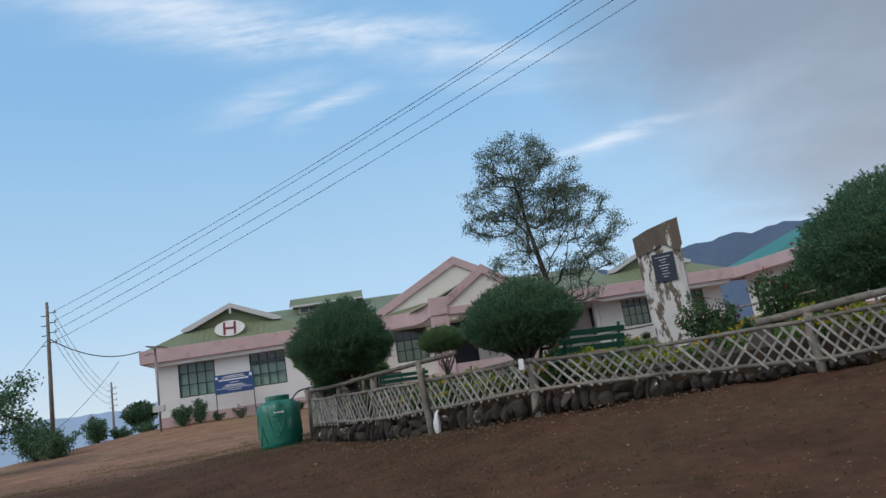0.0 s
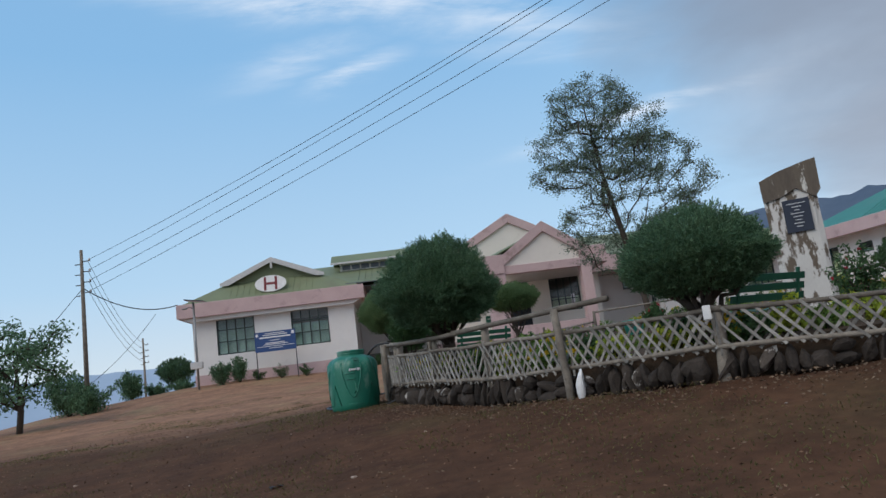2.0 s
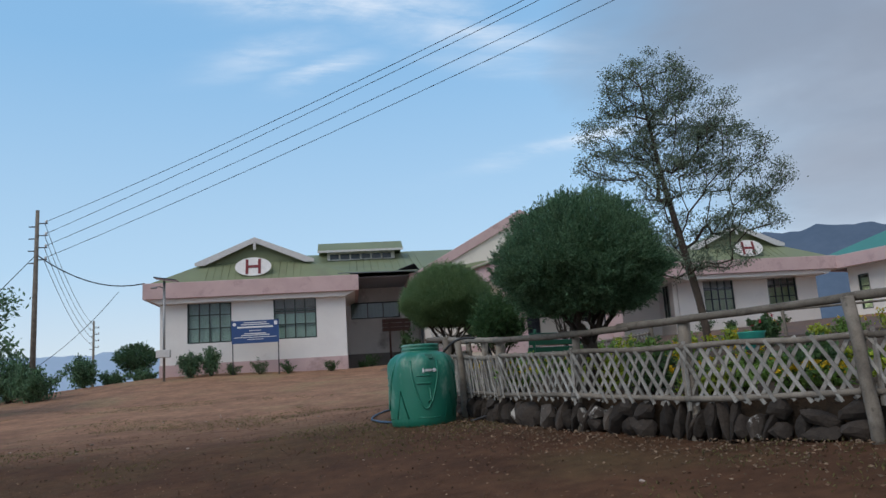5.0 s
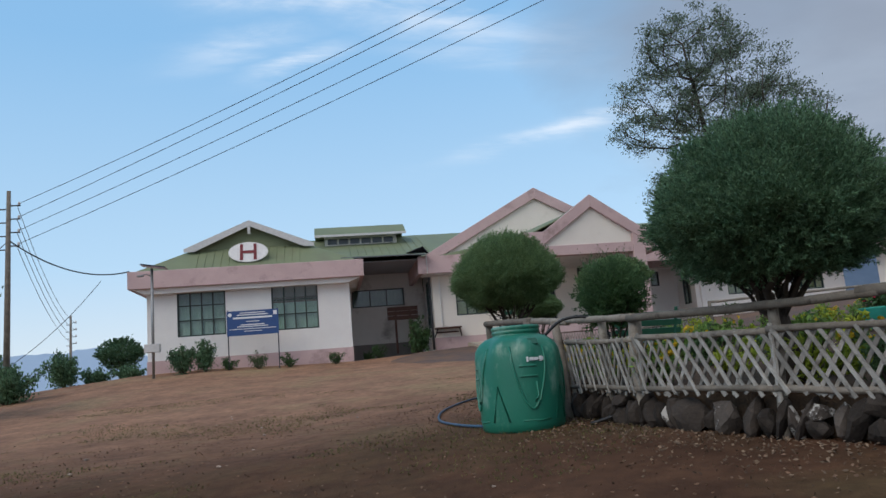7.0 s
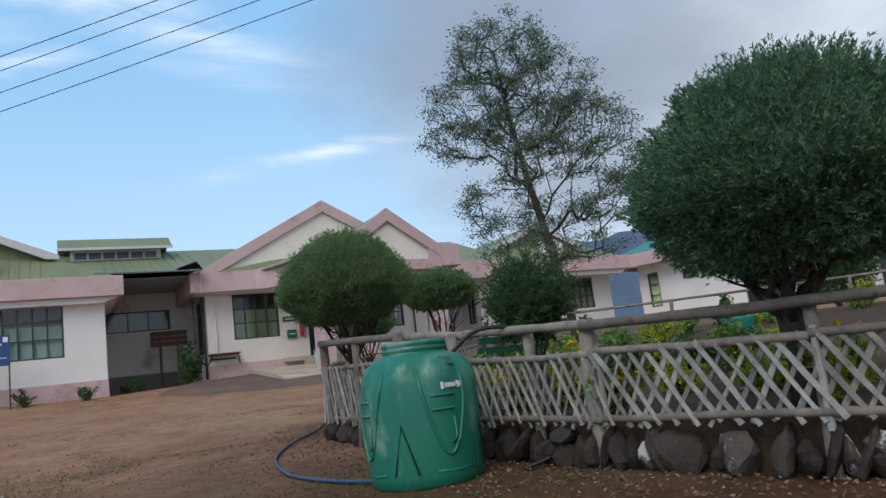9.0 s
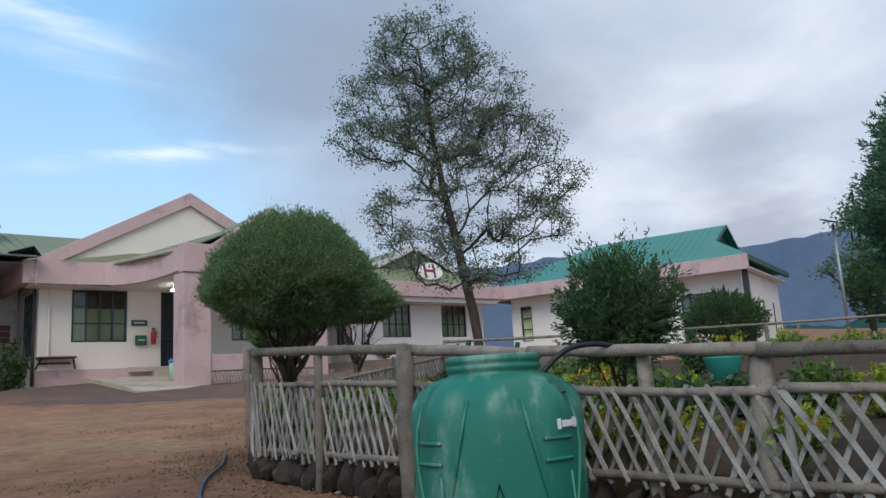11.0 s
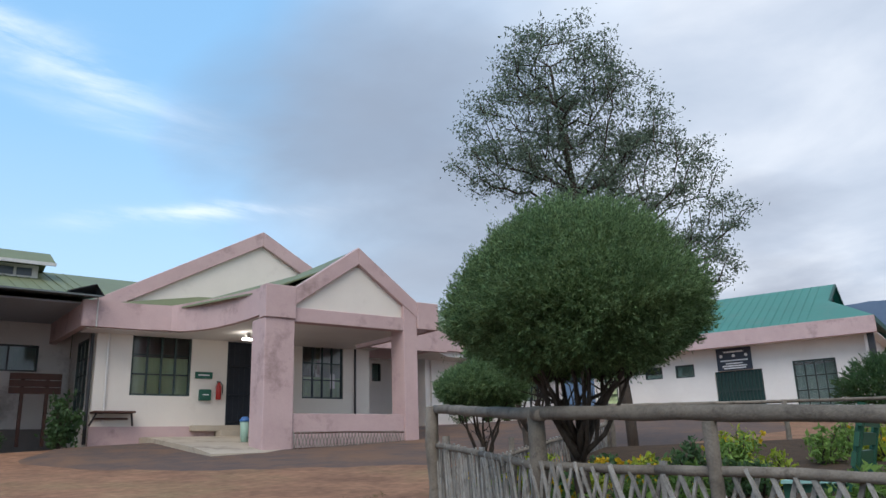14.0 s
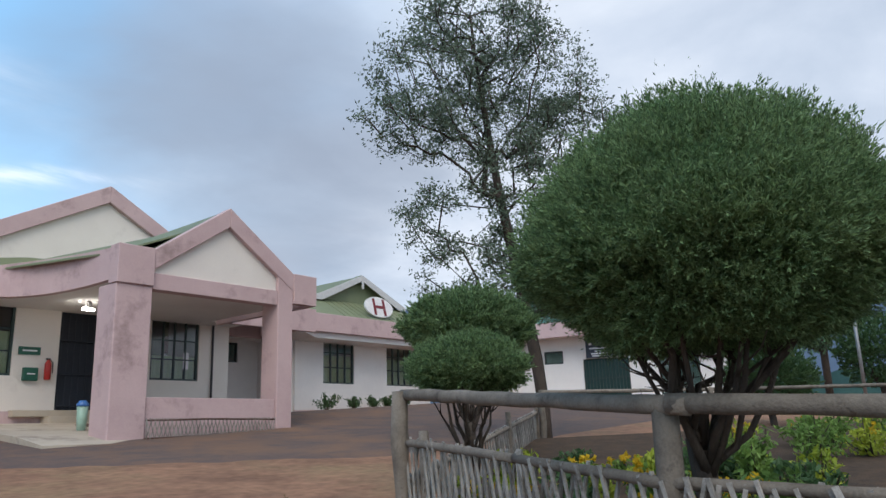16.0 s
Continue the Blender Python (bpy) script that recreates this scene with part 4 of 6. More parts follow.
def blades(centres, dirs, length, width, rng, jitter=0.35, curl=0.25):
    """Vertices and faces of small pointed leaves (two triangles each) at the centres, along the directions."""
    n = len(centres)
    d = dirs + rng.normal(0, jitter, (n, 3))
    d /= np.linalg.norm(d, axis=1)[:, None] + 1e-9
    r = rng.normal(0, 1, (n, 3))
    s = np.cross(d, r)
    s /= np.linalg.norm(s, axis=1)[:, None] + 1e-9
    ln = length * rng.uniform(0.6, 1.3, n)[:, None]
    wd = width * rng.uniform(0.7, 1.3, n)[:, None]
    up = np.cross(s, d)
    a = centres - d * ln * 0.5
    tip = centres + d * ln * 0.5 + up * ln * curl * rng.uniform(-1, 1, n)[:, None]
    l, q = centres + s * wd * 0.5, centres - s * wd * 0.5
    v = np.stack([a, l, tip, q], axis=1).reshape(-1, 3)
    f = np.arange(n * 4).reshape(-1, 4)
    return v, f


def leaves_object(name, sets, mat, parent, label=""):
    vs, fs, k = [], [], 0
    for v, f in sets:
        vs.append(v)
        fs.append(f + k)
        k += len(v)
    v, f = np.concatenate(vs), np.concatenate(fs)
    me = bpy.data.meshes.new(name)
    me.from_pydata(v.tolist(), [], f.tolist())
    me.materials.append(mat)
    me.update()
    ob = new(name, me)
    ob.parent = parent
    if label:
        ob["label"] = label
    return ob


def dome_points(n, r, top, bottom, rng, shell=0.75, lump=0.10, seed=0, flat=1.25):
    """Points in a clipped, lumpy dome: radius r, height top above and bottom below the middle."""
    u = rng.normal(0, 1, (n, 3))
    u /= np.linalg.norm(u, axis=1)[:, None]
    k = rng.uniform(shell ** 3, 1, n) ** (1 / 3)
    bumps = np.array([noise.noise(Vector(p) * 2.2 + Vector((seed * 7.3, 0, 0))) + 0.6 * noise.noise(Vector(p) * 6 + Vector((0, seed * 3.1, 0))) for p in u])
    k = k * (1 + lump * bumps)
    h = np.where(u[:, 2] > 0, top, bottom)
    side = np.abs(u[:, 2]) ** flat * np.sign(u[:, 2])
    p = np.stack([u[:, 0] * r * k, u[:, 1] * r * k, side * h * k], axis=1)
    return p, u


def crooked(a, b, n, amount, rng):
    """Points from a to b with small bends."""
    a, b = np.array(a, float), np.array(b, float)
    out = [a + (b - a) * i / n + (rng.normal(0, amount, 3) if 0 < i < n else 0) for i in range(n + 1)]
    return [tuple(p) for p in out]


def clipped_tree(x, y, foot, mid, r, top, bottom, label, mat, seed, count, stems=3, sprigs=30, name="cypress_tree", blade=0.075, group="clipped trees in the garden", low_trunk=0.14, shift=(0, 0), fork_at=0.4, lump=0.11, tuft=0.13):
    """A clipped round conifer: short trunk, bare limbs fanning up into the dome, a crown of fine sprays."""
    rng = np.random.default_rng(seed)
    t = thing(name, label, "tree", group, at=(x, y, foot))
    h = mid - foot
    bm = bmesh.new()
    fork = h * fork_at
    tube(bm, [(0, 0, -0.15), (0.02, 0.01, fork * 0.5), (0.0, 0.03, fork)], [low_trunk * 1.25, low_trunk, low_trunk * 0.95], 9, 0.12, seed)
    for i in range(stems + 6):
        a = 2 * math.pi * (i + rng.uniform(-0.3, 0.3)) / (stems + 6)
        rr = r * rng.uniform(0.45, 0.9)
        end = (math.cos(a) * rr + shift[0], math.sin(a) * rr + shift[1], h + rng.uniform(-0.35, 0.2) * bottom)
        pts = crooked((0, 0, fork * rng.uniform(0.75, 1.0)), end, 6, 0.035 * r, rng)
        w = low_trunk * rng.uniform(0.25, 0.5)
        tube(bm, pts, [w * (1 - 0.8 * k / 6) for k in range(7)], 6, 0.1, seed + i)
        for j in range(4):
            s = pts[rng.integers(2, 6)]
            e = (s[0] + rng.uniform(-0.3, 0.3) * r, s[1] + rng.uniform(-0.3, 0.3) * r, s[2] + rng.uniform(0.05, 0.35) * r)
            tube(bm, crooked(s, e, 3, 0.02 * r, rng), [w * 0.35, w * 0.25, w * 0.18, w * 0.08], 5, 0, seed)
    part("trunk", bm, M_BARK, t, "dark branching trunk", smooth=True)
    sets = []
    # tufts: short sprays of fine blades that fan out of the clipped face
    per = 26
    p, u = dome_points(count // per, r, top, bottom, rng, 0.84, lump, seed)
    keep = p[:, 2] > -bottom * 0.85
    p, u = p[keep], u[keep]
    c = p + np.array([shift[0], shift[1], h])
    d = u * np.array([1, 1, 0.8]) + np.array([0, 0, 0.45]) + rng.normal(0, 0.30, u.shape)
    d /= np.linalg.norm(d, axis=1)[:, None]
    ln = tuft * rng.uniform(0.55, 1.35, len(p))
    k = rng.uniform(-0.5, 0.5, (len(p), per))
    side = rng.normal(0, 1, (len(p), per, 3))
    cc = c[:, None, :] + d[:, None, :] * (k * ln[:, None])[:, :, None] + side * (0.16 * ln[:, None] * (0.75 - k))[:, :, None] * 0.75
    dd = d[:, None, :] + side * 0.38
    sets.append(blades(cc.reshape(-1, 3), dd.reshape(-1, 3), blade, blade * 0.25, rng, 0.25))
    # finer loose sprays between them
    p, u = dome_points(count // 3, r * 0.97, top * 0.97, bottom, rng, 0.72, lump, seed)
    p, u = p[p[:, 2] > -bottom * 0.82], u[p[:, 2] > -bottom * 0.82]
    sets.append(blades(p + np.array([shift[0], shift[1], h]), u + np.array([0, 0, 0.5]), blade, blade * 0.28, rng, 0.8))
    # inner twigs in shade
    p2, u2 = dome_points(count // 4, r * 0.8, top * 0.8, bottom * 0.75, rng, 0.3, 0.1, seed + 1)
    sets.append(blades(p2 + np.array([shift[0], shift[1], h]), u2, blade * 1.3, blade * 0.5, rng, 0.6))
    # shoots that have outgrown the last cut
    for i in range(sprigs):
        a, q = rng.uniform(0, 2 * math.pi), rng.uniform(0, 0.75)
        base = np.array([math.cos(a) * r * q, math.sin(a) * r * q, top * max(0.05, 1 - q * q) ** 0.625 * 0.80 + h]) + np.array([shift[0], shift[1], 0])
        ln = rng.uniform(0.05, 0.14) if rng.random() < 0.7 else rng.uniform(0.15, 0.30)
        m = 16
        along = rng.uniform(0, 1, m)[:, None]
        lean = np.array([math.cos(a) * 0.35 + rng.normal(0, 0.15), math.sin(a) * 0.35, 1.0])
        sets.append(blades(base + along * lean * ln + rng.normal(0, 0.012, (m, 3)), np.tile(lean, (m, 1)), blade * 0.7, blade * 0.2, rng, 0.5))
    leaves_object("crown", sets, mat, t)
    return t


def grow_branches(roots, tips, rng, bend=0.06):
    """A skeleton of points: each tip joins the nearest point that already stands, by way of some midpoints. Returns points and parents."""
    pts = [np.array(r, float) for r in roots]
    par = [-1] + list(range(len(roots) - 1))
    order = sorted(range(len(tips)), key=lambda i: min(np.linalg.norm(tips[i] - p) for p in pts))
    for i in order:
        tgt = np.array(tips[i], float)
        arr = np.array(pts)
        # join low: the branch leaves from below its tip
        cost = np.linalg.norm(arr - tgt, axis=1) + 0.9 * np.maximum(0, arr[:, 2] - tgt[2] + 0.25)
        j = int(np.argmin(cost))
        n = max(1, int(np.linalg.norm(tgt - pts[j]) / 0.4))
        last = j
        a = pts[j]
        for k in range(1, n + 1):
            q = a + (tgt - a) * k / n + (rng.normal(0, bend, 3) if k < n else 0)
            pts.append(q)
            par.append(last)
            last = len(pts) - 1
    return pts, par


def branch_mesh(pts, par, base_r, tip_r=0.006, power=2.3):
    n = len(pts)
    load = np.zeros(n)
    kids = [[] for _ in range(n)]
    for i, p in enumerate(par):
        if p >= 0:
            kids[p].append(i)
    for i in range(n - 1, -1, -1):
        load[i] += tip_r ** power if not kids[i] else 0
        if par[i] >= 0:
            load[par[i]] += load[i]
    rad = load ** (1 / power)
    rad *= base_r / rad[0]
    rad = np.maximum(rad, tip_r)
    bm = bmesh.new()
    done = set()
    for i in range(n):
        for k in kids[i]:
            main = max(kids[i], key=lambda q: load[q])
            if k == main and par[i] >= 0:
                continue
            chain = [i, k]
            while kids[chain[-1]]:
                chain.append(max(kids[chain[-1]], key=lambda q: load[q]))
            rr = [float(rad[c]) for c in chain]
            rr[0] = rr[1]
            tube(bm, [tuple(pts[c]) for c in chain], rr, 7 if rr[0] > 0.04 else 4, 0.08, i)
    return bm


def broad_tree(name, x, y, foot, roots, lobes, label, seed, clusters, leaves, leaf=0.075, spread=0.34, base_r=0.17, mat=None, bark=None, category="tree", group="", hollow=0.12):
    """A tree with an open crown: limbs reach into the lobes (x, y, z, rx, ry, rz), leaves sit in small clumps at their ends."""
    rng = np.random.default_rng(seed)
    t = thing(name, label, category, group, at=(x, y, foot))
    tips = []
    total = sum(l[3] * l[4] * l[5] for l in lobes) ** 1.0
    for l in lobes:
        n = max(4, int(clusters * l[3] * l[4] * l[5] / total))
        u = rng.normal(0, 1, (n, 3))
        u /= np.linalg.norm(u, axis=1)[:, None]
        k = rng.uniform(hollow, 1, n)[:, None] ** 0.5
        tips += list(np.array(l[:3]) + u * k * np.array(l[3:]))
    pts, par = grow_branches(roots, tips, rng)
    part("trunk", branch_mesh(pts, par, base_r), bark or M_BARK2, t, "slender forking trunk", smooth=True)
    sets = []
    for tip in tips:
        m = int(leaves * rng.uniform(0.5, 1.4))
        c = tip + rng.normal(0, spread * 0.5, (m, 3)) * np.array([1, 1, 0.55])
        sets.append(blades(c, rng.normal(0, 1, (m, 3)) + np.array([0, 0, 0.2]), leaf, leaf * 0.42, rng, 0.4))
    leaves_object("crown", sets, mat or M_LEAF, t)
    return t


def shrub(name, x, y, z, w, h, label, seed, mat, n=900, leaf=0.06, spiky=False, flowers=None, nf=0, category="shrub", group="", twigs=9, narrow=0.45):
    rng = np.random.default_rng(seed)
    t = thing(name, label, category, group, at=(x, y, z))
    bm = bmesh.new()
    tips = []
    for i in range(twigs):
        a, q = rng.uniform(0, 2 * math.pi), rng.uniform(0.2, 1.0)
        end = np.array([math.cos(a) * w * 0.5 * q, math.sin(a) * w * 0.5 * q, h * rng.uniform(0.55, 1.0) * (1 - 0.35 * q)])
        tube(bm, crooked((0, 0, -0.03), end, 3, 0.03 * w, rng), [0.018, 0.013, 0.009, 0.004], 5)
        tips.append(end)
    part("stem", bm, M_BARK, t)
    sets = []
    for e in tips:
        m = n // twigs
        k = rng.uniform(0.25, 1.05, m)[:, None]
        c = e * k + rng.normal(0, 1, (m, 3)) * np.array([w, w, h * 0.6]) * (0.05 + 0.09 * (1 - k))
        d = rng.normal(0, 1, (m, 3)) + np.array([0, 0, 0.5 if not spiky else 1.3])
        c[:, 2] = np.maximum(c[:, 2], 0.02)
        sets.append(blades(c, d, leaf, leaf * narrow, rng, 0.3))
    leaves_object("leaves", sets, mat, t)
    if flowers and nf:
        fs = []
        for i in range(nf):
            e = tips[rng.integers(len(tips))]
            c = e + rng.normal(0, 0.08, 3) * np.array([w, w, h * 0.6]) + np.array([0, 0, 0.03])
            fs.append(blades(np.tile(c, (9, 1)) + rng.normal(0, 0.012, (9, 3)), rng.normal(0, 1, (9, 3)), 0.045, 0.03, rng, 0.2))
        tagged(leaves_object("blossom", fs, flowers, t), kind="stuff")
    return t


# garden: the clipped conifers
clipped_tree(0.22, 13.66, 1.5, 2.80, 0.92, 0.86, 0.55, "large dark clipped cypress behind the lattice fence", M_CYPRESS_DARK, 11, 120000, sprigs=46, blade=0.036, stems=6, low_trunk=0.085, fork_at=0.5, lump=0.15, shift=(-0.10, -0.22), tuft=0.15)
clipped_tree(2.80, 10.02, 1.5, 2.44, 0.84, 0.58, 0.45, "round clipped cypress near the monument", M_CYPRESS_DARK, 12, 70000, sprigs=6, blade=0.036, lump=0.07)
clipped_tree(-0.50, 19.68, 1.6, 3.16, 0.85, 0.76, 0.46, "dome-clipped cypress with bare fanning limbs at the fence corner", M_CYPRESS, 13, 250000, sprigs=70, blade=0.026, stems=13, low_trunk=0.056, shift=(-0.06, -0.12), fork_at=0.50, lump=0.12, tuft=0.13)
clipped_tree(0.52, 21.80, 1.65, 2.88, 0.45, 0.26, 0.22, "small clipped cypress bush by the corner post", M_CYPRESS, 14, 40000, sprigs=16, low_trunk=0.05, blade=0.03, tuft=0.10)
clipped_tree(2.77, 23.55, 1.8, 3.58, 0.76, 0.44, 0.40, "mid-sized clipped cypress bush on a bare stem", M_CYPRESS, 15, 34000, sprigs=12, low_trunk=0.06, blade=0.05, stems=5, fork_at=0.45)
clipped_tree(-0.36, 15.72, 1.55, 2.46, 0.35, 0.36, 0.34, "bushy young conifer with open sprays behind the tank", M_SHRUB, 16, 9000, sprigs=90, low_trunk=0.035, blade=0.045, lump=0.35, tuft=0.22)
clipped_tree(15.4, 24.3, 2.0, 3.55, 1.15, 0.75, 0.9, "round green bush before the outpatient block", M_SHRUB, 17, 12000, sprigs=60, low_trunk=0.08, blade=0.09, tuft=0.22)
clipped_tree(7.9, 9.1, 1.6, 2.70, 1.22, 0.95, 0.75, "tall dark rounded cypress beyond the monument", M_CYPRESS_DARK, 18, 50000, sprigs=90, blade=0.055, tuft=0.18)

# the tall open tree before the east wing: its crown leans off towards the drive
LEAN = Vector((0.84, -0.54, 0))


def lobe(along, z, wide, high, back=0.0):
    """A part of the crown, by its way along the lean, its height and its half sizes."""
    return (LEAN.x * along + 0.54 * back, LEAN.y * along + 0.84 * back, z, wide, wide * 0.95, high)


broad_tree("eucalyptus_tree", 7.3, 25.5, 2.2,
           [(0, 0, -0.2), (-0.03, 0, 0.6), (-0.10, 0.05, 1.4), (-0.22, 0.12, 2.2), (-0.36, 0.22, 3.2), (-0.52, 0.34, 4.3), (-0.66, 0.42, 5.4), (-0.78, 0.50, 6.6), (-0.88, 0.55, 7.8)],
           [lobe(-0.85, 7.75, 1.45, 1.0), lobe(-1.75, 6.5, 1.3, 0.85), lobe(0.25, 6.85, 1.15, 0.9), lobe(-0.5, 6.0, 1.5, 0.75, 0.6), lobe(0.95, 5.6, 1.3, 0.8), lobe(-1.95, 5.5, 1.25, 0.45),
            lobe(1.65, 4.55, 1.25, 0.65), lobe(-0.3, 4.7, 1.2, 0.6, -0.5), lobe(-1.45, 3.85, 1.15, 0.55), lobe(1.35, 3.45, 1.15, 0.5), lobe(-1.3, 2.9, 1.1, 0.45), lobe(0.2, 3.5, 1.0, 0.5, 0.5), lobe(0.5, 2.5, 1.1, 0.35), lobe(-0.6, 2.3, 0.9, 0.3, -0.3)],
           "tall slender tree with an open grey-green crown", 21, 980, 54, leaf=0.075, spread=0.26, bark=M_BARK, base_r=0.105, hollow=0.40)

WIRE_ENDS = [(34, -2, 19.8), (42, -2, 24.2), (44, -2, 24.4), (44, -2, 24.0)]

# ---- garden bed and fence ----


def fence_point(s):
    """A place on the fence line by the count of its posts: 2.5 lies half-way between the third and the fourth."""
    i = min(int(s), len(FENCE) - 2)
    k = s - i
    return Vector(FENCE[i]).lerp(Vector(FENCE[i + 1]), k)


def garden_bed():
    bm = bmesh.new()
    line = [fence_point(i * 0.5) for i in range(2 * (len(FENCE) - 1) + 1)]
    far = [(13, 18), (11, 21.5), (7.5, 23.2), (5.0, 24.2), (2.0, 22.9)]
    rim = []
    for i, p in enumerate(line):
        a, b = line[max(0, i - 1)], line[min(len(line) - 1, i + 1)]
        d = (b - a).normalized()
        rim.append((p.x - d.y * 0.16, p.y + d.x * 0.16))
    rim += far
    xs, ys = np.arange(-1, 13.5, 0.4), np.arange(5.5, 24.5, 0.4)

    def inside(x, y):
        c = False
        for (x0, y0), (x1, y1) in zip(rim, rim[1:] + rim[:1]):
            if (y0 > y) != (y1 > y) and x < (x1 - x0) * (y - y0) / (y1 - y0) + x0:
                c = not c
        return c

    top = [bm.verts.new((x, y, garden_top(x, y) + noise.noise((x * 1.5, y * 1.5, 9)) * 0.03)) for x, y in rim]
    low = [bm.verts.new((x, y, earth(x, y) - 0.3)) for x, y in rim]
    n = len(rim)
    for i in range(n):
        j = (i + 1) % n
        bm.faces.new((top[i], low[i], low[j], top[j]))
    fill = [bm.verts.new((x, y, garden_top(x, y) + noise.noise((x * 1.5, y * 1.5, 9)) * 0.03)) for x in xs for y in ys if inside(x, y)]
    edges = [e for e in bm.edges if e.verts[0] in top and e.verts[1] in top]
    from_top = bmesh.ops.triangle_fill(bm, use_beauty=True, edges=edges)
    for v in fill:
        bm.verts.remove(v)
    ob = part("ground_garden", bm, M_SOIL)
    tagged(ob, "raised garden bed of dark soil behind the fence", "ground", kind="structure")
    return rim, inside


GARDEN_RIM, in_garden = garden_bed()

# heights over the foot of each post: underside rail, lattice top, hand rail
RAIL_LOW = [0.23, 0.27, 0.32, 0.33, 0.33, 0.35, 0.34, 0.34, 0.33, 0.25, 0.12, 0.1, 0.1, 0.1]
RAIL_MID = [0.92, 0.86, 0.85, 0.80, 0.78, 0.78, 0.79, 0.76, 0.70, 0.62, 0.57, 0.55, 0.55, 0.55]
RAIL_TOP = [1.25, 1.16, 1.10, 1.02, 0.97, 0.96, 1.02, 1.03]


def at_height(s, heights):
    i = min(int(s), len(heights) - 2)
    p = fence_point(s)
    p.z += heights[i] + (heights[i + 1] - heights[i]) * (s - i)
    return p


def lath_mesh(seed):
    rng = random.Random(seed)
    bm = bmesh.new()
    n = 4
    prev = None
    for i in range(n + 1):
        k = i / n - 0.5
        w, t = 0.5 * (1 + rng.uniform(-0.15, 0.15)), 0.5
        o, q = rng.uniform(-0.12, 0.12), rng.uniform(-0.2, 0.2)
        row = [bm.verts.new((o + sx * w, q + sy * t, k)) for sx, sy in ((-1, -1), (1, -1), (1, 1), (-1, 1))]
        if prev:
            for a in range(4):
                b = (a + 1) % 4
                bm.faces.new((prev[a], prev[b], row[b], row[a]))
        else:
            bm.faces.new(row[::-1])
        prev = row
    bm.faces.new(prev)
    return finish(bm, "lath", M_LATH)


LATHS = [lath_mesh(i) for i in range(6)]


def lath(parent, a, b, width, thick, rng):
    """One split lath from a to b, an object on a shared mesh."""
    a, b = Vector(a), Vector(b)
    d = b - a
    side = Vector((d.x, d.y, 0))
    side = Vector((0, 0, 1)).cross(d)
    if side.length < 1e-4:
        side = Vector((1, 0, 0))
    side.normalize()
    face = d.normalized().cross(side).normalized()
    ob = new("lath", LATHS[rng.randrange(6)])
    m = Matrix((face * width, side * thick, d)).transposed().to_4x4()
    m.translation = (a + b) / 2
    ob.parent = parent
    ob.matrix_world = m
    return ob


def bamboo(bm, pts, r, seed, sides=10):
    """A weathered pole with slight knots."""
    rng = random.Random(seed)
    path, radii = [], []
    for a, b in zip(pts, pts[1:]):
        a, b = Vector(a), Vector(b)
        n = max(2, int((b - a).length / 0.22))
        for i in range(n):
            path.append(a.lerp(b, i / n) + Vector((rng.uniform(-1, 1), rng.uniform(-1, 1), rng.uniform(-1, 1))) * r * 0.12)
            radii.append(r * rng.uniform(0.92, 1.10))
    path.append(Vector(pts[-1]))
    radii.append(r)
    tube(bm, path, radii, sides, 0.04, seed)


def post(parent, p, h, r, seed, lean=(0, 0), sink=0.15, label=""):
    bm = bmesh.new()
    rng = random.Random(seed)
    pts = [Vector(p) + Vector((lean[0] * k + rng.uniform(-0.012, 0.012), lean[1] * k + rng.uniform(-0.012, 0.012), -sink + (h + sink) * k)) for k in (0, 0.25, 0.5, 0.75, 1)]
    tube(bm, pts, [r * rng.uniform(0.9, 1.1) for _ in pts], 10, 0.06, seed)
    return part("post", bm, M_WOOD, parent, label, smooth=True)


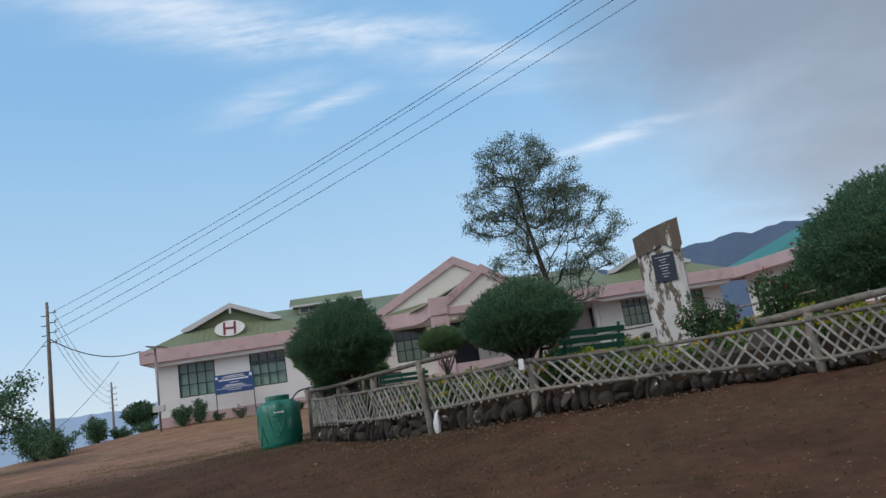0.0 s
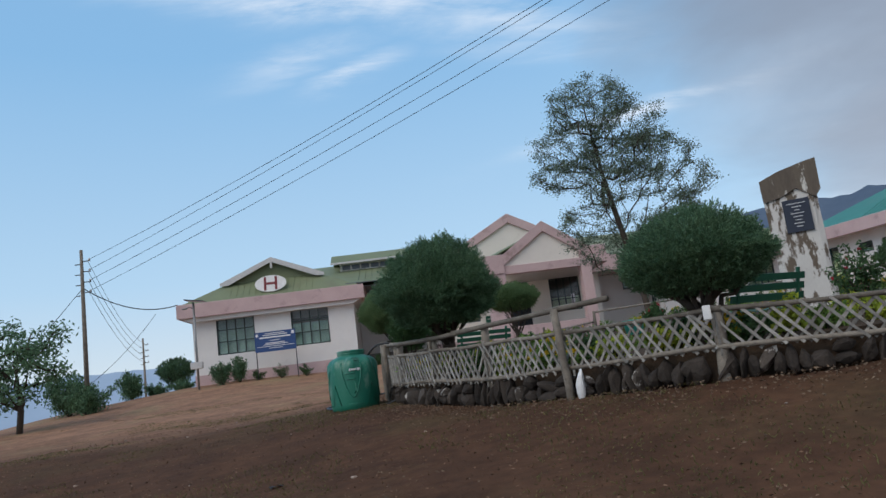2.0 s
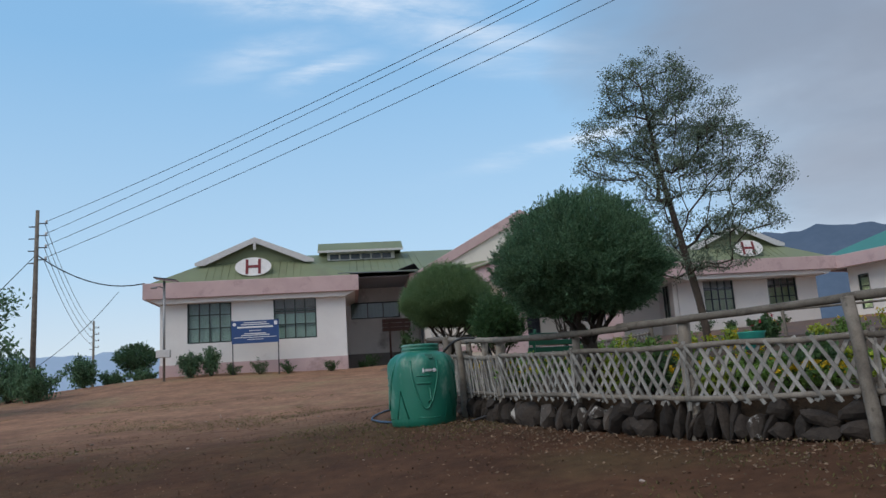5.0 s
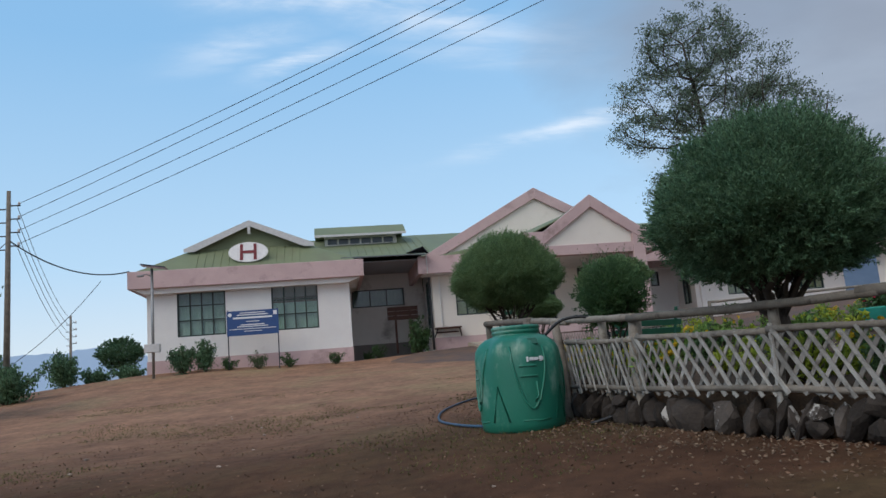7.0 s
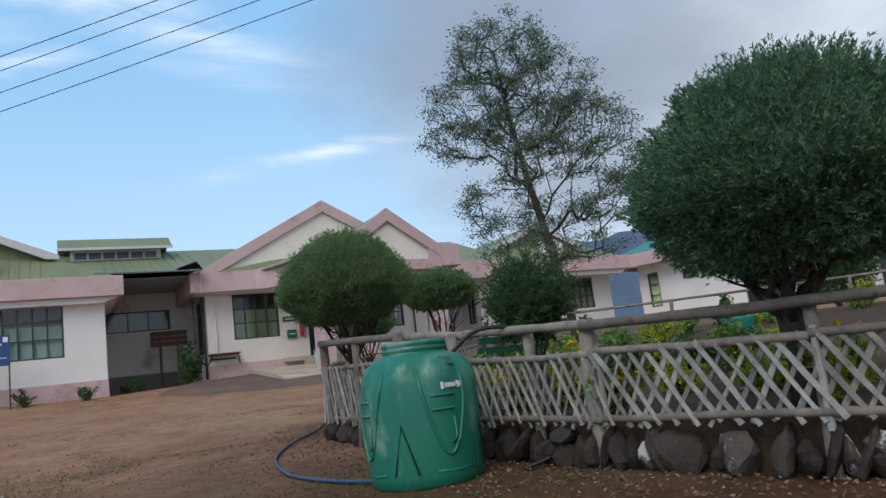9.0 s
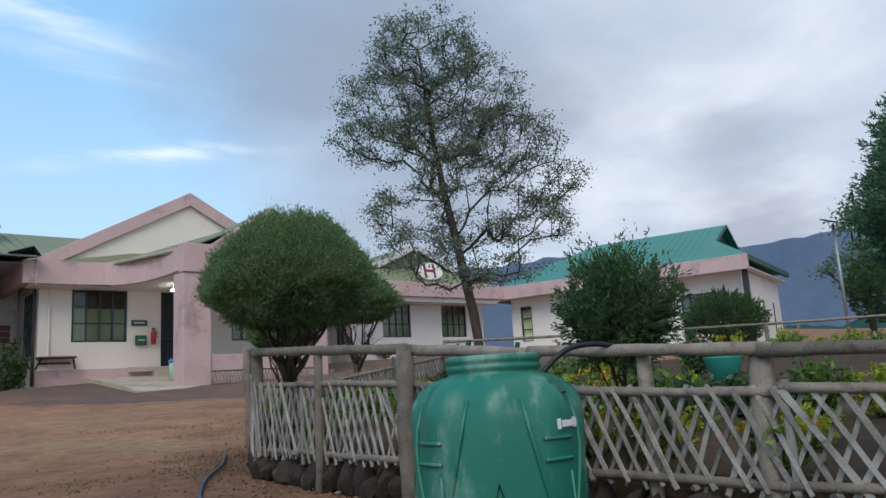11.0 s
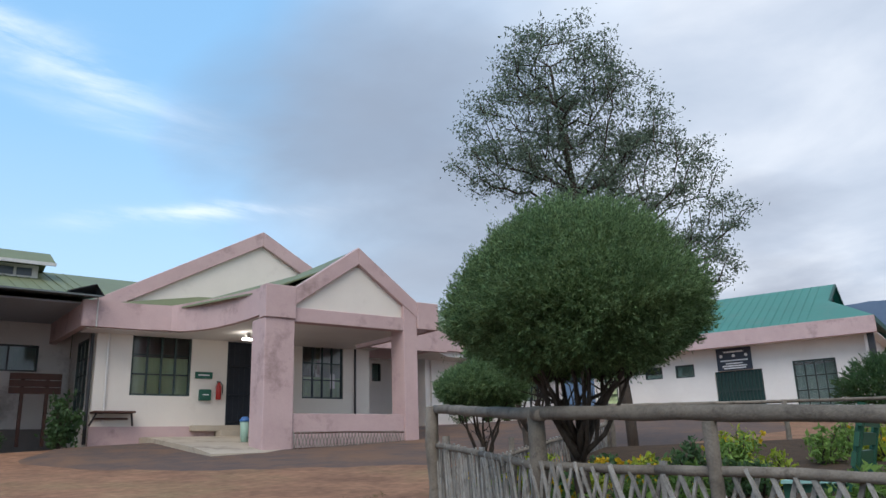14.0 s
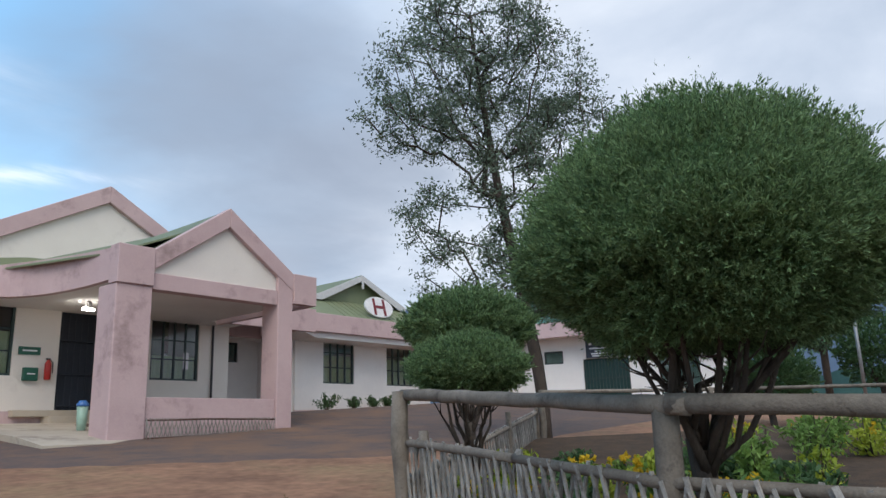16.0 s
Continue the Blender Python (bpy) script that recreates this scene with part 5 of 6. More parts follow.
def build_fence():
    f = thing("bamboo_fence", "weathered grey bamboo lattice fence with pole rails", "fence", at=(0, 0, 0))
    rng = random.Random(7)
    # rails
    segs = [(0, 1.02), (0.98, 2.0), (2.0, 3.05), (3.0, 4.05), (4.0, 5.6), (5.5, 7.35)]
    for i, (a, b) in enumerate(segs):
        bm = bmesh.new()
        r = 0.040 if b < 3.1 else 0.035
        n = max(2, int((b - a) * 3))
        bamboo(bm, [at_height(a + (b - a) * k / n, RAIL_TOP) + Vector((0, 0, 0.01 * (i % 2))) for k in range(n + 1)], r, 30 + i)
        part("hand_rail", bm, M_WOOD, f, "thick round grey rail", smooth=True)
    bm = bmesh.new()
    bamboo(bm, [fence_point(9.7) + Vector((0, 0, 0.66)), fence_point(10.6) + Vector((0, 0, 0.72)), fence_point(11.6) + Vector((0, 0, 0.85))], 0.045, 50)
    part("hand_rail", bm, M_WOOD, f, smooth=True)
    cuts = [0, 0.55, 1.35, 2.0, 3.0, 4.05, 5.0, 6.0, 7.0, 8.0, 9.0, 10.0, 11.0, 12.0, 13.0]
    for i, (a, b) in enumerate(zip(cuts, cuts[1:])):
        for hs, nm, off in ((RAIL_LOW, "bottom_rail", 0.02), (RAIL_MID, "lattice_rail", -0.03)):
            bm = bmesh.new()
            n = max(2, int((b - a) * 3))
            bamboo(bm, [at_height(a + (b - a) * k / n, hs) + Vector((0, 0, rng.uniform(-0.012, 0.012))) for k in range(n + 1)], 0.026, 60 + i + (40 if off > 0 else 0), 8)
            part(nm, bm, M_WOOD, f, smooth=True)
        # upright lath where two panels meet
        p = at_height(a + 0.02, RAIL_LOW)
        q = at_height(a + 0.02, RAIL_MID)
        lath(f, p - Vector((0, 0, 0.10)), q + Vector((0, 0, 0.05)), 0.035, 0.02, rng)
    # lattice: laths in both slants, closer and thinner towards the corner
    s = 0.02
    count = 0
    while s < 10.9:
        a = fence_point(s)
        i = min(int(s), len(FENCE) - 2)
        seg = (Vector(FENCE[i + 1]) - Vector(FENCE[i])).length
        run = (0.16 if s < 1.3 else 0.20 if s < 3 else 0.21 if s < 4.2 else 0.27 if s < 8 else 0.34) / seg
        step = (0.085 if s < 1.3 else 0.10 if s < 4.2 else 0.118 if s < 8 else 0.15) / seg
        for sgn, off in ((1, 0.022), (-1, -0.012)):
            e = s + sgn * run
            if e < 0.0 or e > 12.9:
                continue
            lo, hi = at_height(s, RAIL_LOW), at_height(e, RAIL_MID)
            d = (hi - lo)
            nrm = Vector((fence_point(s + 0.05).y - a.y, -(fence_point(s + 0.05).x - a.x), 0)).normalized()
            lo = lo - d * rng.uniform(0.06, 0.15) + nrm * off * -1
            hi = hi + d * rng.uniform(0.0, 0.06) + nrm * off * -1
            if rng.random() < 0.03:
                continue
            j = Vector((rng.uniform(-0.015, 0.015), rng.uniform(-0.015, 0.015), 0))
            lath(f, lo + j, hi - j, (0.018 if s < 1.3 else 0.020 if s < 3 else 0.023 if s < 4.2 else 0.029) * rng.uniform(0.8, 1.25), 0.014, rng)
            count += 1
        s += step * rng.uniform(0.82, 1.18)
    # posts
    for i, (s, h, r, lean) in enumerate([(0.0, 1.27, 0.06, (0, 0)), (0.12, 1.0, 0.035, (0, 0)), (0.98, 1.15, 0.055, (0.0, 0)), (1.5, 1.10, 0.038, (0.03, 0.02)), (2.0, 1.13, 0.062, (0, 0)),
                                         (3.0, 1.04, 0.045, (-0.03, 0.12)), (3.55, 0.98, 0.04, (0, 0)), (4.0, 0.98, 0.06, (0, 0)), (5.0, 1.0, 0.04, (0.03, 0)), (6.0, 1.05, 0.06, (0, 0)), (7.0, 1.04, 0.05, (-0.04, 0.05)),
                                         (8.0, 0.74, 0.06, (0, 0)), (10.0, 0.66, 0.065, (0, 0)), (11.2, 0.8, 0.06, (0, 0))]):
        p = fence_point(s)
        nrm = Vector((0.06, 0.03, 0)) if s not in (0.0, 1.5, 2.0, 3.0, 7.0) else Vector((-0.05, -0.02, 0))
        post(f, p + nrm, h, r, 200 + i, lean)
    return f


build_fence()
# the side run of the fence, going off from the corner post behind the clipped bush


def side_fence():
    f = thing("side_fence", "low grey lattice fence along the back of the garden", "fence")
    rng = random.Random(3)
    a, b = Vector((0.30, 22.27, 1.47)), Vector((5.2, 24.3, 2.05))
    d = b - a
    for z, r in ((0.18, 0.02), (0.62, 0.024)):
        bm = bmesh.new()
        bamboo(bm, [a + d * k / 6 + Vector((0, 0, z)) for k in range(7)], r, int(z * 100), 8)
        part("rail", bm, M_WOOD, f, smooth=True)
    for i in range(48):
        k = i / 48
        for s in (1, -1):
            p, q = a + d * k, a + d * max(0, min(1, k + s * 0.035))
            lath(f, p + Vector((0, 0.012 * s, 0.14)), q + Vector((0, 0.012 * s, 0.66)), 0.022, 0.014, rng)
    for k in (0.33, 0.66, 1.0):
        post(f, a + d * k, 0.8, 0.035, int(k * 90))


side_fence()

# ---- retaining stones under the fence ----


def stone_mesh(seed):
    rng = random.Random(seed)
    bm = bmesh.new()
    bmesh.ops.create_icosphere(bm, subdivisions=2, radius=0.5)
    off = Vector((seed * 3.7, 0, 0))
    cuts = [(i, Vector((rng.uniform(-1, 1), rng.uniform(-1, 1), rng.uniform(-1, 1))).normalized()) for i in range(6)]
    for v in bm.verts:
        n = noise.noise(v.co * 2.4 + off) * 0.38 + noise.noise(v.co * 6 + off) * 0.12
        v.co *= 1 + n
        for _, d in cuts:
            over = v.co.dot(d) - 0.33
            if over > 0:
                v.co -= d * over * 0.9
    return bm


def build_stones():
    w = thing("stone_retaining_wall", "dry-laid wall of rough brown field stones under the fence", "wall")
    variants = [finish(stone_mesh(i), "stone", M_STONE) for i in range(7)]
    white = [finish(stone_mesh(i + 20), "stone", M_STONE_WHITE) for i in range(3)]
    rng = random.Random(12)
    s = 0.6
    while s < 11.5:
        i = min(int(s), len(FENCE) - 2)
        seg = (Vector(FENCE[i + 1]) - Vector(FENCE[i])).length
        p = fence_point(s)
        a, b = fence_point(max(0, s - 0.1)), fence_point(s + 0.1)
        d = (b - a).normalized()
        turn = math.degrees(math.atan2(d.y, d.x))
        room = at_height(s, RAIL_LOW).z - p.z
        wd = rng.uniform(0.06, 0.14) if rng.random() < 0.78 else rng.uniform(0.16, 0.30)
        rows = 2 if wd > 0.16 and rng.random() < 0.5 else 1
        for r in range(rows):
            hgt = min(0.38, room * rng.uniform(0.6, 1.05)) / rows
            pale = rng.random() < (0.13 if s > 4.2 else 0.05)
            ob = new("stone", rng.choice(white if pale else variants))
            ob.parent = w
            ob.matrix_world = pose(p.x - d.y * 0.05, p.y + d.x * 0.05, p.z + hgt * (r + 0.42), rng.uniform(-14, 14), rng.uniform(-20, 42) if rows == 1 else rng.uniform(-15, 15), turn + rng.uniform(-25, 25)) @ Matrix.Diagonal((wd * 1.2, 0.24, hgt * 1.15, 1))
        s += wd * 1.02 / seg
    return w


build_stones()

# the tall white-washed marker stone
bm = stone_mesh(55)
mk = part("marker_stone", bm, M_BOARDWHITE, None)
mk.matrix_world = pose(1.46, 10.60, 1.24, 0, 4, -50) @ Matrix.Diagonal((0.13, 0.12, 0.42, 1))
tagged(mk, "narrow upright stone painted white under the fence", "stone")
bm = bmesh.new()
box(bm, -0.045, 0.045, -0.012, 0.012, -0.09, 0.06)
rag = part("white_tag", bm, M_BOARDWHITE, None, bevel=0.01)
rag.matrix_world = pose(2.60, 9.47, 1.83, 0, 0, -50)
tagged(rag, "scrap of white cloth tied to a fence post", "cloth")


# ---- water tank ----


def tank():
    t = thing("water_tank", "dusty green moulded plastic water tank standing on the earth", "tank", at=(-1.44, 15.72, 1.18), turn=2)
    prof = [(0.0, 0.0), (0.40, 0.0), (0.435, 0.03), (0.445, 0.10), (0.455, 0.30), (0.46, 0.60), (0.455, 0.76), (0.435, 0.84), (0.395, 0.91), (0.33, 0.96), (0.255, 0.985), (0.25, 1.0), (0.262, 1.01), (0.262, 1.03), (0.25, 1.04), (0.262, 1.05), (0.262, 1.075), (0.245, 1.085), (0.0, 1.09)]
    bm = bmesh.new()
    n = 72
    rings = []
    for r, z in prof:
        if r == 0:
            rings.append([bm.verts.new((0, 0, z))])
            continue
        ring = []
        for k in range(n):
            a = 2 * math.pi * k / n
            # eight shallow flutes run down from the shoulder
            w = math.cos(8 * a)
            amp = 0.028 * math.exp(-((z - 0.84) / 0.13) ** 2) if z < 0.97 else 0
            ring.append(bm.verts.new(((r + amp * w) * math.cos(a), (r + amp * w) * math.sin(a), z)))
        rings.append(ring)
    for r0, r1 in zip(rings, rings[1:]):
        for k in range(n):
            j = (k + 1) % n
            if len(r0) == 1:
                bm.faces.new((r0[0], r1[j], r1[k]))
            elif len(r1) == 1:
                bm.faces.new((r0[k], r0[j], r1[0]))
            else:
                bm.faces.new((r0[k], r0[j], r1[j], r1[k]))
    t.scale = (0.95, 0.95, 0.97)
    body = part("body", bm, M_TANK, t, smooth=True)

    def on(a, z, d=0.0):
        r = float(np.interp(z, [p[1] for p in prof[1:11]], [p[0] for p in prof[1:11]])) + d + 0.028 * math.exp(-((z - 0.84) / 0.13) ** 2) * math.cos(8 * a)
        return (r * math.cos(a), r * math.sin(a), z)

    for q in range(4):
        a0 = q * math.pi / 2 - math.pi / 2 + 0.15
        # raised swoops and the pointed panel between them
        bm = bmesh.new()
        pts = [on(a0 - 0.62 + 0.9 * k / 20, 0.86 - 0.62 * math.sin(k / 20 * math.pi) ** 0.8 * (1 if k < 20 else 1), 0.004) for k in range(21)]
        tube(bm, pts, 0.013, 6)
        part("raised_rib", bm, M_TANK, body, smooth=True)
        bm = bmesh.new()
        tube(bm, [on(a0 + 0.42, 0.12, 0.003), on(a0 + 0.62, 0.47, 0.004), on(a0 + 0.84, 0.12, 0.003)], 0.011, 6)
        part("raised_rib", bm, M_TANK, body, smooth=True)
        for z in (0.56, 0.66):
            bm = bmesh.new()
            tube(bm, [on(a0 - 0.42 + 0.05 * k, z, 0.004) for k in range(9)], 0.011, 6)
            part("raised_rib", bm, M_TANK, body, smooth=True)
        bm = bmesh.new()
        tube(bm, [on(a0 - 0.42, 0.13, 0.003), on(a0, 0.12, 0.004), on(a0 + 0.25, 0.13, 0.003)], 0.009, 6)
        part("raised_rib", bm, M_TANK, body, smooth=True)
        bm = bmesh.new()
        tube(bm, [on(a0 - 0.05, 0.50, 0.003), on(a0 - 0.03, 0.36, 0.003), on(a0 - 0.12, 0.31, 0.003)], 0.011, 6)
        part("raised_rib", bm, M_TANK, body, smooth=True)
    # the maker's mark, as plain white strokes
    for k, (da, w, hgt) in enumerate(((-0.30, 0.02, 0.05), (-0.235, 0.012, 0.032), (-0.18, 0.024, 0.032), (-0.115, 0.022, 0.030), (-0.05, 0.022, 0.03), (0.01, 0.022, 0.012), (0.065, 0.028, 0.05), (0.13, 0.018, 0.036))):
        a = -math.pi / 2 + 0.20 + da * 0.9
        bm = bmesh.new()
        m = Matrix.Translation(on(a, 0.725, 0.006)) @ pose(0, 0, 0, 0, 0, math.degrees(a) + 90)
        box(bm, -w / 2, w / 2, -0.004, 0.004, -hgt / 2, hgt / 2, m)
        part("printed_mark", bm, M_WHITEPRINT, body)
    bm = bmesh.new()
    m = Matrix.Translation(on(-math.pi / 2 + 0.15, 0.90, -0.01)) @ pose(0, 0, 0, -35, 0, 8)
    box(bm, -0.05, 0.05, -0.012, 0.012, -0.035, 0.035, m)
    part("handle_recess", bm, M_GREENSIGN, body)
    return t


tank()


def hose(name, pts, r, mat, label):
    """A smooth curved hose through points lying on the ground."""
    path = []
    n = len(pts)
    for i in range(n - 1):
        p0, p1, p2, p3 = (Vector(pts[max(0, min(n - 1, j))]) for j in (i - 1, i, i + 1, i + 2))
        for k in range(8):
            u = k / 8
            path.append(0.5 * ((2 * p1) + (p2 - p0) * u + (2 * p0 - 5 * p1 + 4 * p2 - p3) * u * u + (3 * p1 - p0 - 3 * p2 + p3) * u ** 3))
    path.append(Vector(pts[-1]))
    bm = bmesh.new()
    tube(bm, path, r, 8)
    return tagged(part(name, bm, mat, None, smooth=True), label, "hose")


def lay(pts, r):
    return [(x, y, earth(x, y) + r + 0.012) for x, y in pts]


hose("water_hose", lay([(-1.78, 15.9), (-1.98, 16.4), (-2.08, 17.3), (-1.85, 18.6), (-1.35, 19.8), (-0.75, 20.8), (-0.3, 21.8)], 0.015), 0.015, M_BLUEHOSE, "blue garden hose looped on the red earth")
hose("rubber_pipe", [(-1.2, 15.7, 2.05), (-0.95, 15.6, 2.26), (-0.62, 15.45, 2.2), (-0.52, 15.3, 1.75), (-0.6, 15.15, 1.35), (-0.9, 15.25, 1.22)], 0.016, M_BLACK, "black rubber pipe arching over the fence from the tank")

# ---- monument ----


def monument():
    t = thing("monument", "standing stone monument with flaking whitewash and a dark plaque", "monument", at=(7.5, 16.3, 1.95), turn=-28)
    t.scale = (0.93, 0.93, 0.93)
    bm = bmesh.new()
    rings = []
    n = 10
    prof = [(0.0, 0.50, 0.24, 0.0), (0.5, 0.50, 0.23, -0.01), (1.0, 0.49, 0.22, -0.02), (1.6, 0.50, 0.21, -0.02), (2.2, 0.52, 0.20, -0.03), (2.75, 0.54, 0.18, -0.04), (2.95, 0.54, 0.17, -0.03)]
    for z, hx, hy, o in prof:
        ring = []
        for sx, sy in ((-1, -0.7), (-0.8, -1), (0, -1), (0.8, -1), (1, -0.7), (1, 0.7), (0.8, 1), (0, 1), (-0.8, 1), (-1, 0.7)):
            w = noise.noise((sx * 2, sy * 2, z * 1.4)) * 0.035
            zz = z + (0.16 * sx if z > 2.9 else 0.0)
            ring.append(bm.verts.new((o + sx * (hx + w), sy * (hy + w), zz)))
        rings.append(ring)
    for r0, r1 in zip(rings, rings[1:]):
        for k in range(n):
            bm.faces.new((r0[k], r0[(k + 1) % n], r1[(k + 1) % n], r1[k]))
    bm.faces.new(rings[0][::-1])
    bm.faces.new(rings[-1])
    body = part("shaft", bm, M_MONUMENT, t, "flaking white stone shaft")
    bm = bmesh.new()
    for sx in (1,):
        pts = [(-0.565, 2.35), (-0.2, 2.42), (0.1, 2.55), (0.45, 2.30), (0.565, 2.45), (0.575, 3.12), (0.3, 3.08), (-0.2, 2.97), (-0.575, 2.83)]
        prism(bm, pts, "y", -0.232, -0.215)
    part("bare_top", bm, M_MONTOP, t, "bare brown stone where the whitewash is gone")
    pl = slab("plaque", (-0.22, 0.30, -0.255, -0.232, 1.62, 2.32), M_SLATE, t, "dark engraved plaque", 0.006)
    for k, w in enumerate((0.18, 0.09, 0.05, 0.13, 0.09, 0.06, 0.1, 0.06)):
        slab("engraved_line", (0.04 - w, 0.04 + w, -0.259, -0.2555, 2.22 - k * 0.07, 2.235 - k * 0.07), M_BARGE, pl)
    return t


monument()

# ---- things before the west wing ----


def signboard():
    t = thing("sign_board", "blue hospital signboard with white lettering on two thin posts", "sign", at=(-5.9, 35.0, 2.6))
    slab("board", (-0.87, 0.87, -0.02, 0.02, 1.10, 1.95), M_SIGNBLUE, t, "blue board with rows of white lettering", 0.004)
    for x in (-0.84, 0.84):
        bm = bmesh.new()
        tube(bm, [(x, 0.04, -0.1), (x, 0.04, 1.99)], 0.02, 8)
        part("leg", bm, M_DARKSTEEL, t)
    for z, w, h in ((1.87, 0.42, 0.03), (1.80, 0.52, 0.035), (1.70, 0.66, 0.06), (1.57, 0.22, 0.025), (1.46, 0.40, 0.035), (1.40, 0.52, 0.03), (1.32, 0.78, 0.022), (1.24, 0.3, 0.022)):
        slab("letter_row", (-w, w, -0.026, -0.021, z - h / 2, z + h / 2), M_WHITEPRINT, t)
    bm = bmesh.new()
    prism(bm, [(-0.76 + 0.065 * math.cos(a), 1.82 + 0.065 * math.sin(a)) for a in np.linspace(0, 2 * math.pi, 17)[:-1]], "y", -0.027, -0.021)
    part("badge", bm, M_WHITEPRINT, t)
    slab("badge", (0.70, 0.82, -0.027, -0.021, 1.76, 1.90), M_WHITEPRINT, t)


signboard()


def solar_lamp():
    t = thing("solar_street_lamp", "steel solar street lamp with panel and battery box", "street lamp", at=(-9.02, 34.2, 2.45))
    bm = bmesh.new()
    tube(bm, [(0, 0, -0.1), (0, 0, 3.62)], 0.045, 10)
    part("pole", bm, M_STEEL, t, smooth=True)
    bm = bmesh.new()
    box(bm, -0.38, 0.42, -0.25, 0.25, -0.02, 0.02, pose(0.05, 0, 3.68, 0, 10, 0))
    part("solar_panel", bm, M_SOLAR, t)
    slab("battery_box", (-0.26, 0.22, -0.12, 0.12, 0.85, 1.12), M_BARGE, t, "pale battery box", 0.01)
    bm = bmesh.new()
    tube(bm, [(0, 0, 3.35), (-0.15, -0.1, 3.42), (-0.3, -0.2, 3.38)], 0.02, 6)
    part("arm", bm, M_STEEL, t)
    slab("lamp_head", (-0.42, -0.22, -0.28, -0.12, 3.33, 3.38), M_STEEL, t, bevel=0.01)


solar_lamp()


def notice_rack():
    t = thing("notice_rack", "dark brown plank board on two posts", "board", at=(-0.4, 38.4, 3.0))
    for z in (1.12, 1.30, 1.48):
        slab("plank", (-0.60, 0.62, -0.03, 0.0, z, z + 0.165), M_BROWN, t)
    for x in (-0.28, 0.3):
        slab("post", (x - 0.04, x + 0.04, 0.002, 0.08, -0.2, 1.6), M_BROWN, t)


notice_rack()


def wall_bench():
    t = thing("wall_bench", "narrow plank bench on brackets against the wall", "bench", at=(1.16, 36.85, 3.0))
    slab("seat", (-0.5, 0.5, -0.22, 0.235, 0.55, 0.60), M_BROWN, t, bevel=0.008)
    for x, s in ((-0.42, 1), (0.42, -1)):
        bm = bmesh.new()
        tube(bm, [(x, -0.12, 0.55), (x + 0.10 * s * -1, 0.1, 0.25)], 0.025, 6)
        part("bracket", bm, M_DARKSTEEL, t)
    slab("stretcher", (-0.42, 0.42, 0.18, 0.235, 0.40, 0.45), M_BROWN, t)


wall_bench()


def wall_boards():
    a = slab("wall_sign", (3.30, 3.78, 37.06, 37.098, 4.52, 4.70), M_GREENSIGN)
    tagged(a, "small green direction sign on the cream wall", "sign")
    slab("letter_row", (3.38, 3.70, 37.054, 37.059, 4.595, 4.63), M_WHITEPRINT, a)
    b = slab("suggestion_box", (3.42, 3.74, 36.98, 37.098, 3.92, 4.22), M_GREENSIGN, bevel=0.01)
    tagged(b, "dark green box fixed to the wall beside the entrance", "box")
    slab("letter_row", (3.49, 3.67, 36.973, 36.979, 4.06, 4.09), M_WHITEPRINT, b)


wall_boards()


def extinguisher():
    t = thing("fire_extinguisher", "red fire extinguisher hung beside the entrance", "extinguisher", at=(3.95, 37.0, 3.95))
    bm = bmesh.new()
    tube(bm, [(0, 0, 0), (0, 0, 0.03), (0, 0, 0.36), (0, 0, 0.42), (0, 0, 0.46)], [0.06, 0.075, 0.075, 0.05, 0.03], 14)
    part("cylinder", bm, M_EXT, t, smooth=True)
    bm = bmesh.new()
    box(bm, -0.06, 0.04, -0.015, 0.015, 0.46, 0.50)
    part("handle", bm, M_BLACK, t)
    bm = bmesh.new()
    tube(bm, [(0.03, 0, 0.47), (0.10, -0.02, 0.40), (0.10, -0.03, 0.15)], 0.012, 6)
    part("hose", bm, M_BLACK, t)
    slab("bracket", (-0.03, 0.03, 0.06, 0.098, 0.2, 0.3), M_DARKSTEEL, t)


extinguisher()


def bin_():
    t = thing("waste_bin", "pale green plastic waste bin with a blue lid", "bin", at=(3.62, 34.4, 2.72))
    t.scale = (0.66, 0.66, 1.0)
    bm = bmesh.new()
    tube(bm, [(0, 0, 0), (0, 0, 0.5)], [0.13, 0.17], 16)
    part("body", bm, M_BIN, t, smooth=True)
    bm = bmesh.new()
    tube(bm, [(0, 0, 0.5), (0, 0, 0.54), (0, 0, 0.62)], [0.19, 0.19, 0.10], 16)
    part("lid", bm, M_BINLID, t, smooth=True)


bin_()


def porch_lamp():
    t = thing("ceiling_lamp", "lit white lamp under the porch ceiling", "lamp", at=(4.05, 35.4, 5.40))
    slab("base", (-0.05, 0.05, -0.05, 0.05, 0.05, 0.198), M_BARGE, t)
    bm = bmesh.new()
    tube(bm, [(-0.13, 0, 0.02), (0.13, 0, 0.02)], 0.035, 10)
    part("bulb", bm, M_TUBE, t)


porch_lamp()


def porch_lattice():
    t = thing("porch_lattice", "low lattice of dark twigs before the porch parapet", "fence")
    rng = random.Random(31)
    for z in (2.52, 2.86):
        bm = bmesh.new()
        bamboo(bm, [(3.9, 32.36, z), (5.4, 32.35, z + 0.02), (6.95, 32.36, z)], 0.018, int(z * 10), 7)
        part("rail", bm, M_BROWN, t, smooth=True)
    for i in range(34):
        x = 3.92 + i * 0.09
        for s in (-1, 1):
            ob = lath(t, (x, 32.36 + 0.012 * s, 2.48), (max(3.9, min(6.98, x + 0.12 * s)), 32.36 + 0.012 * s, 2.9), 0.016, 0.012, rng)


porch_lattice()

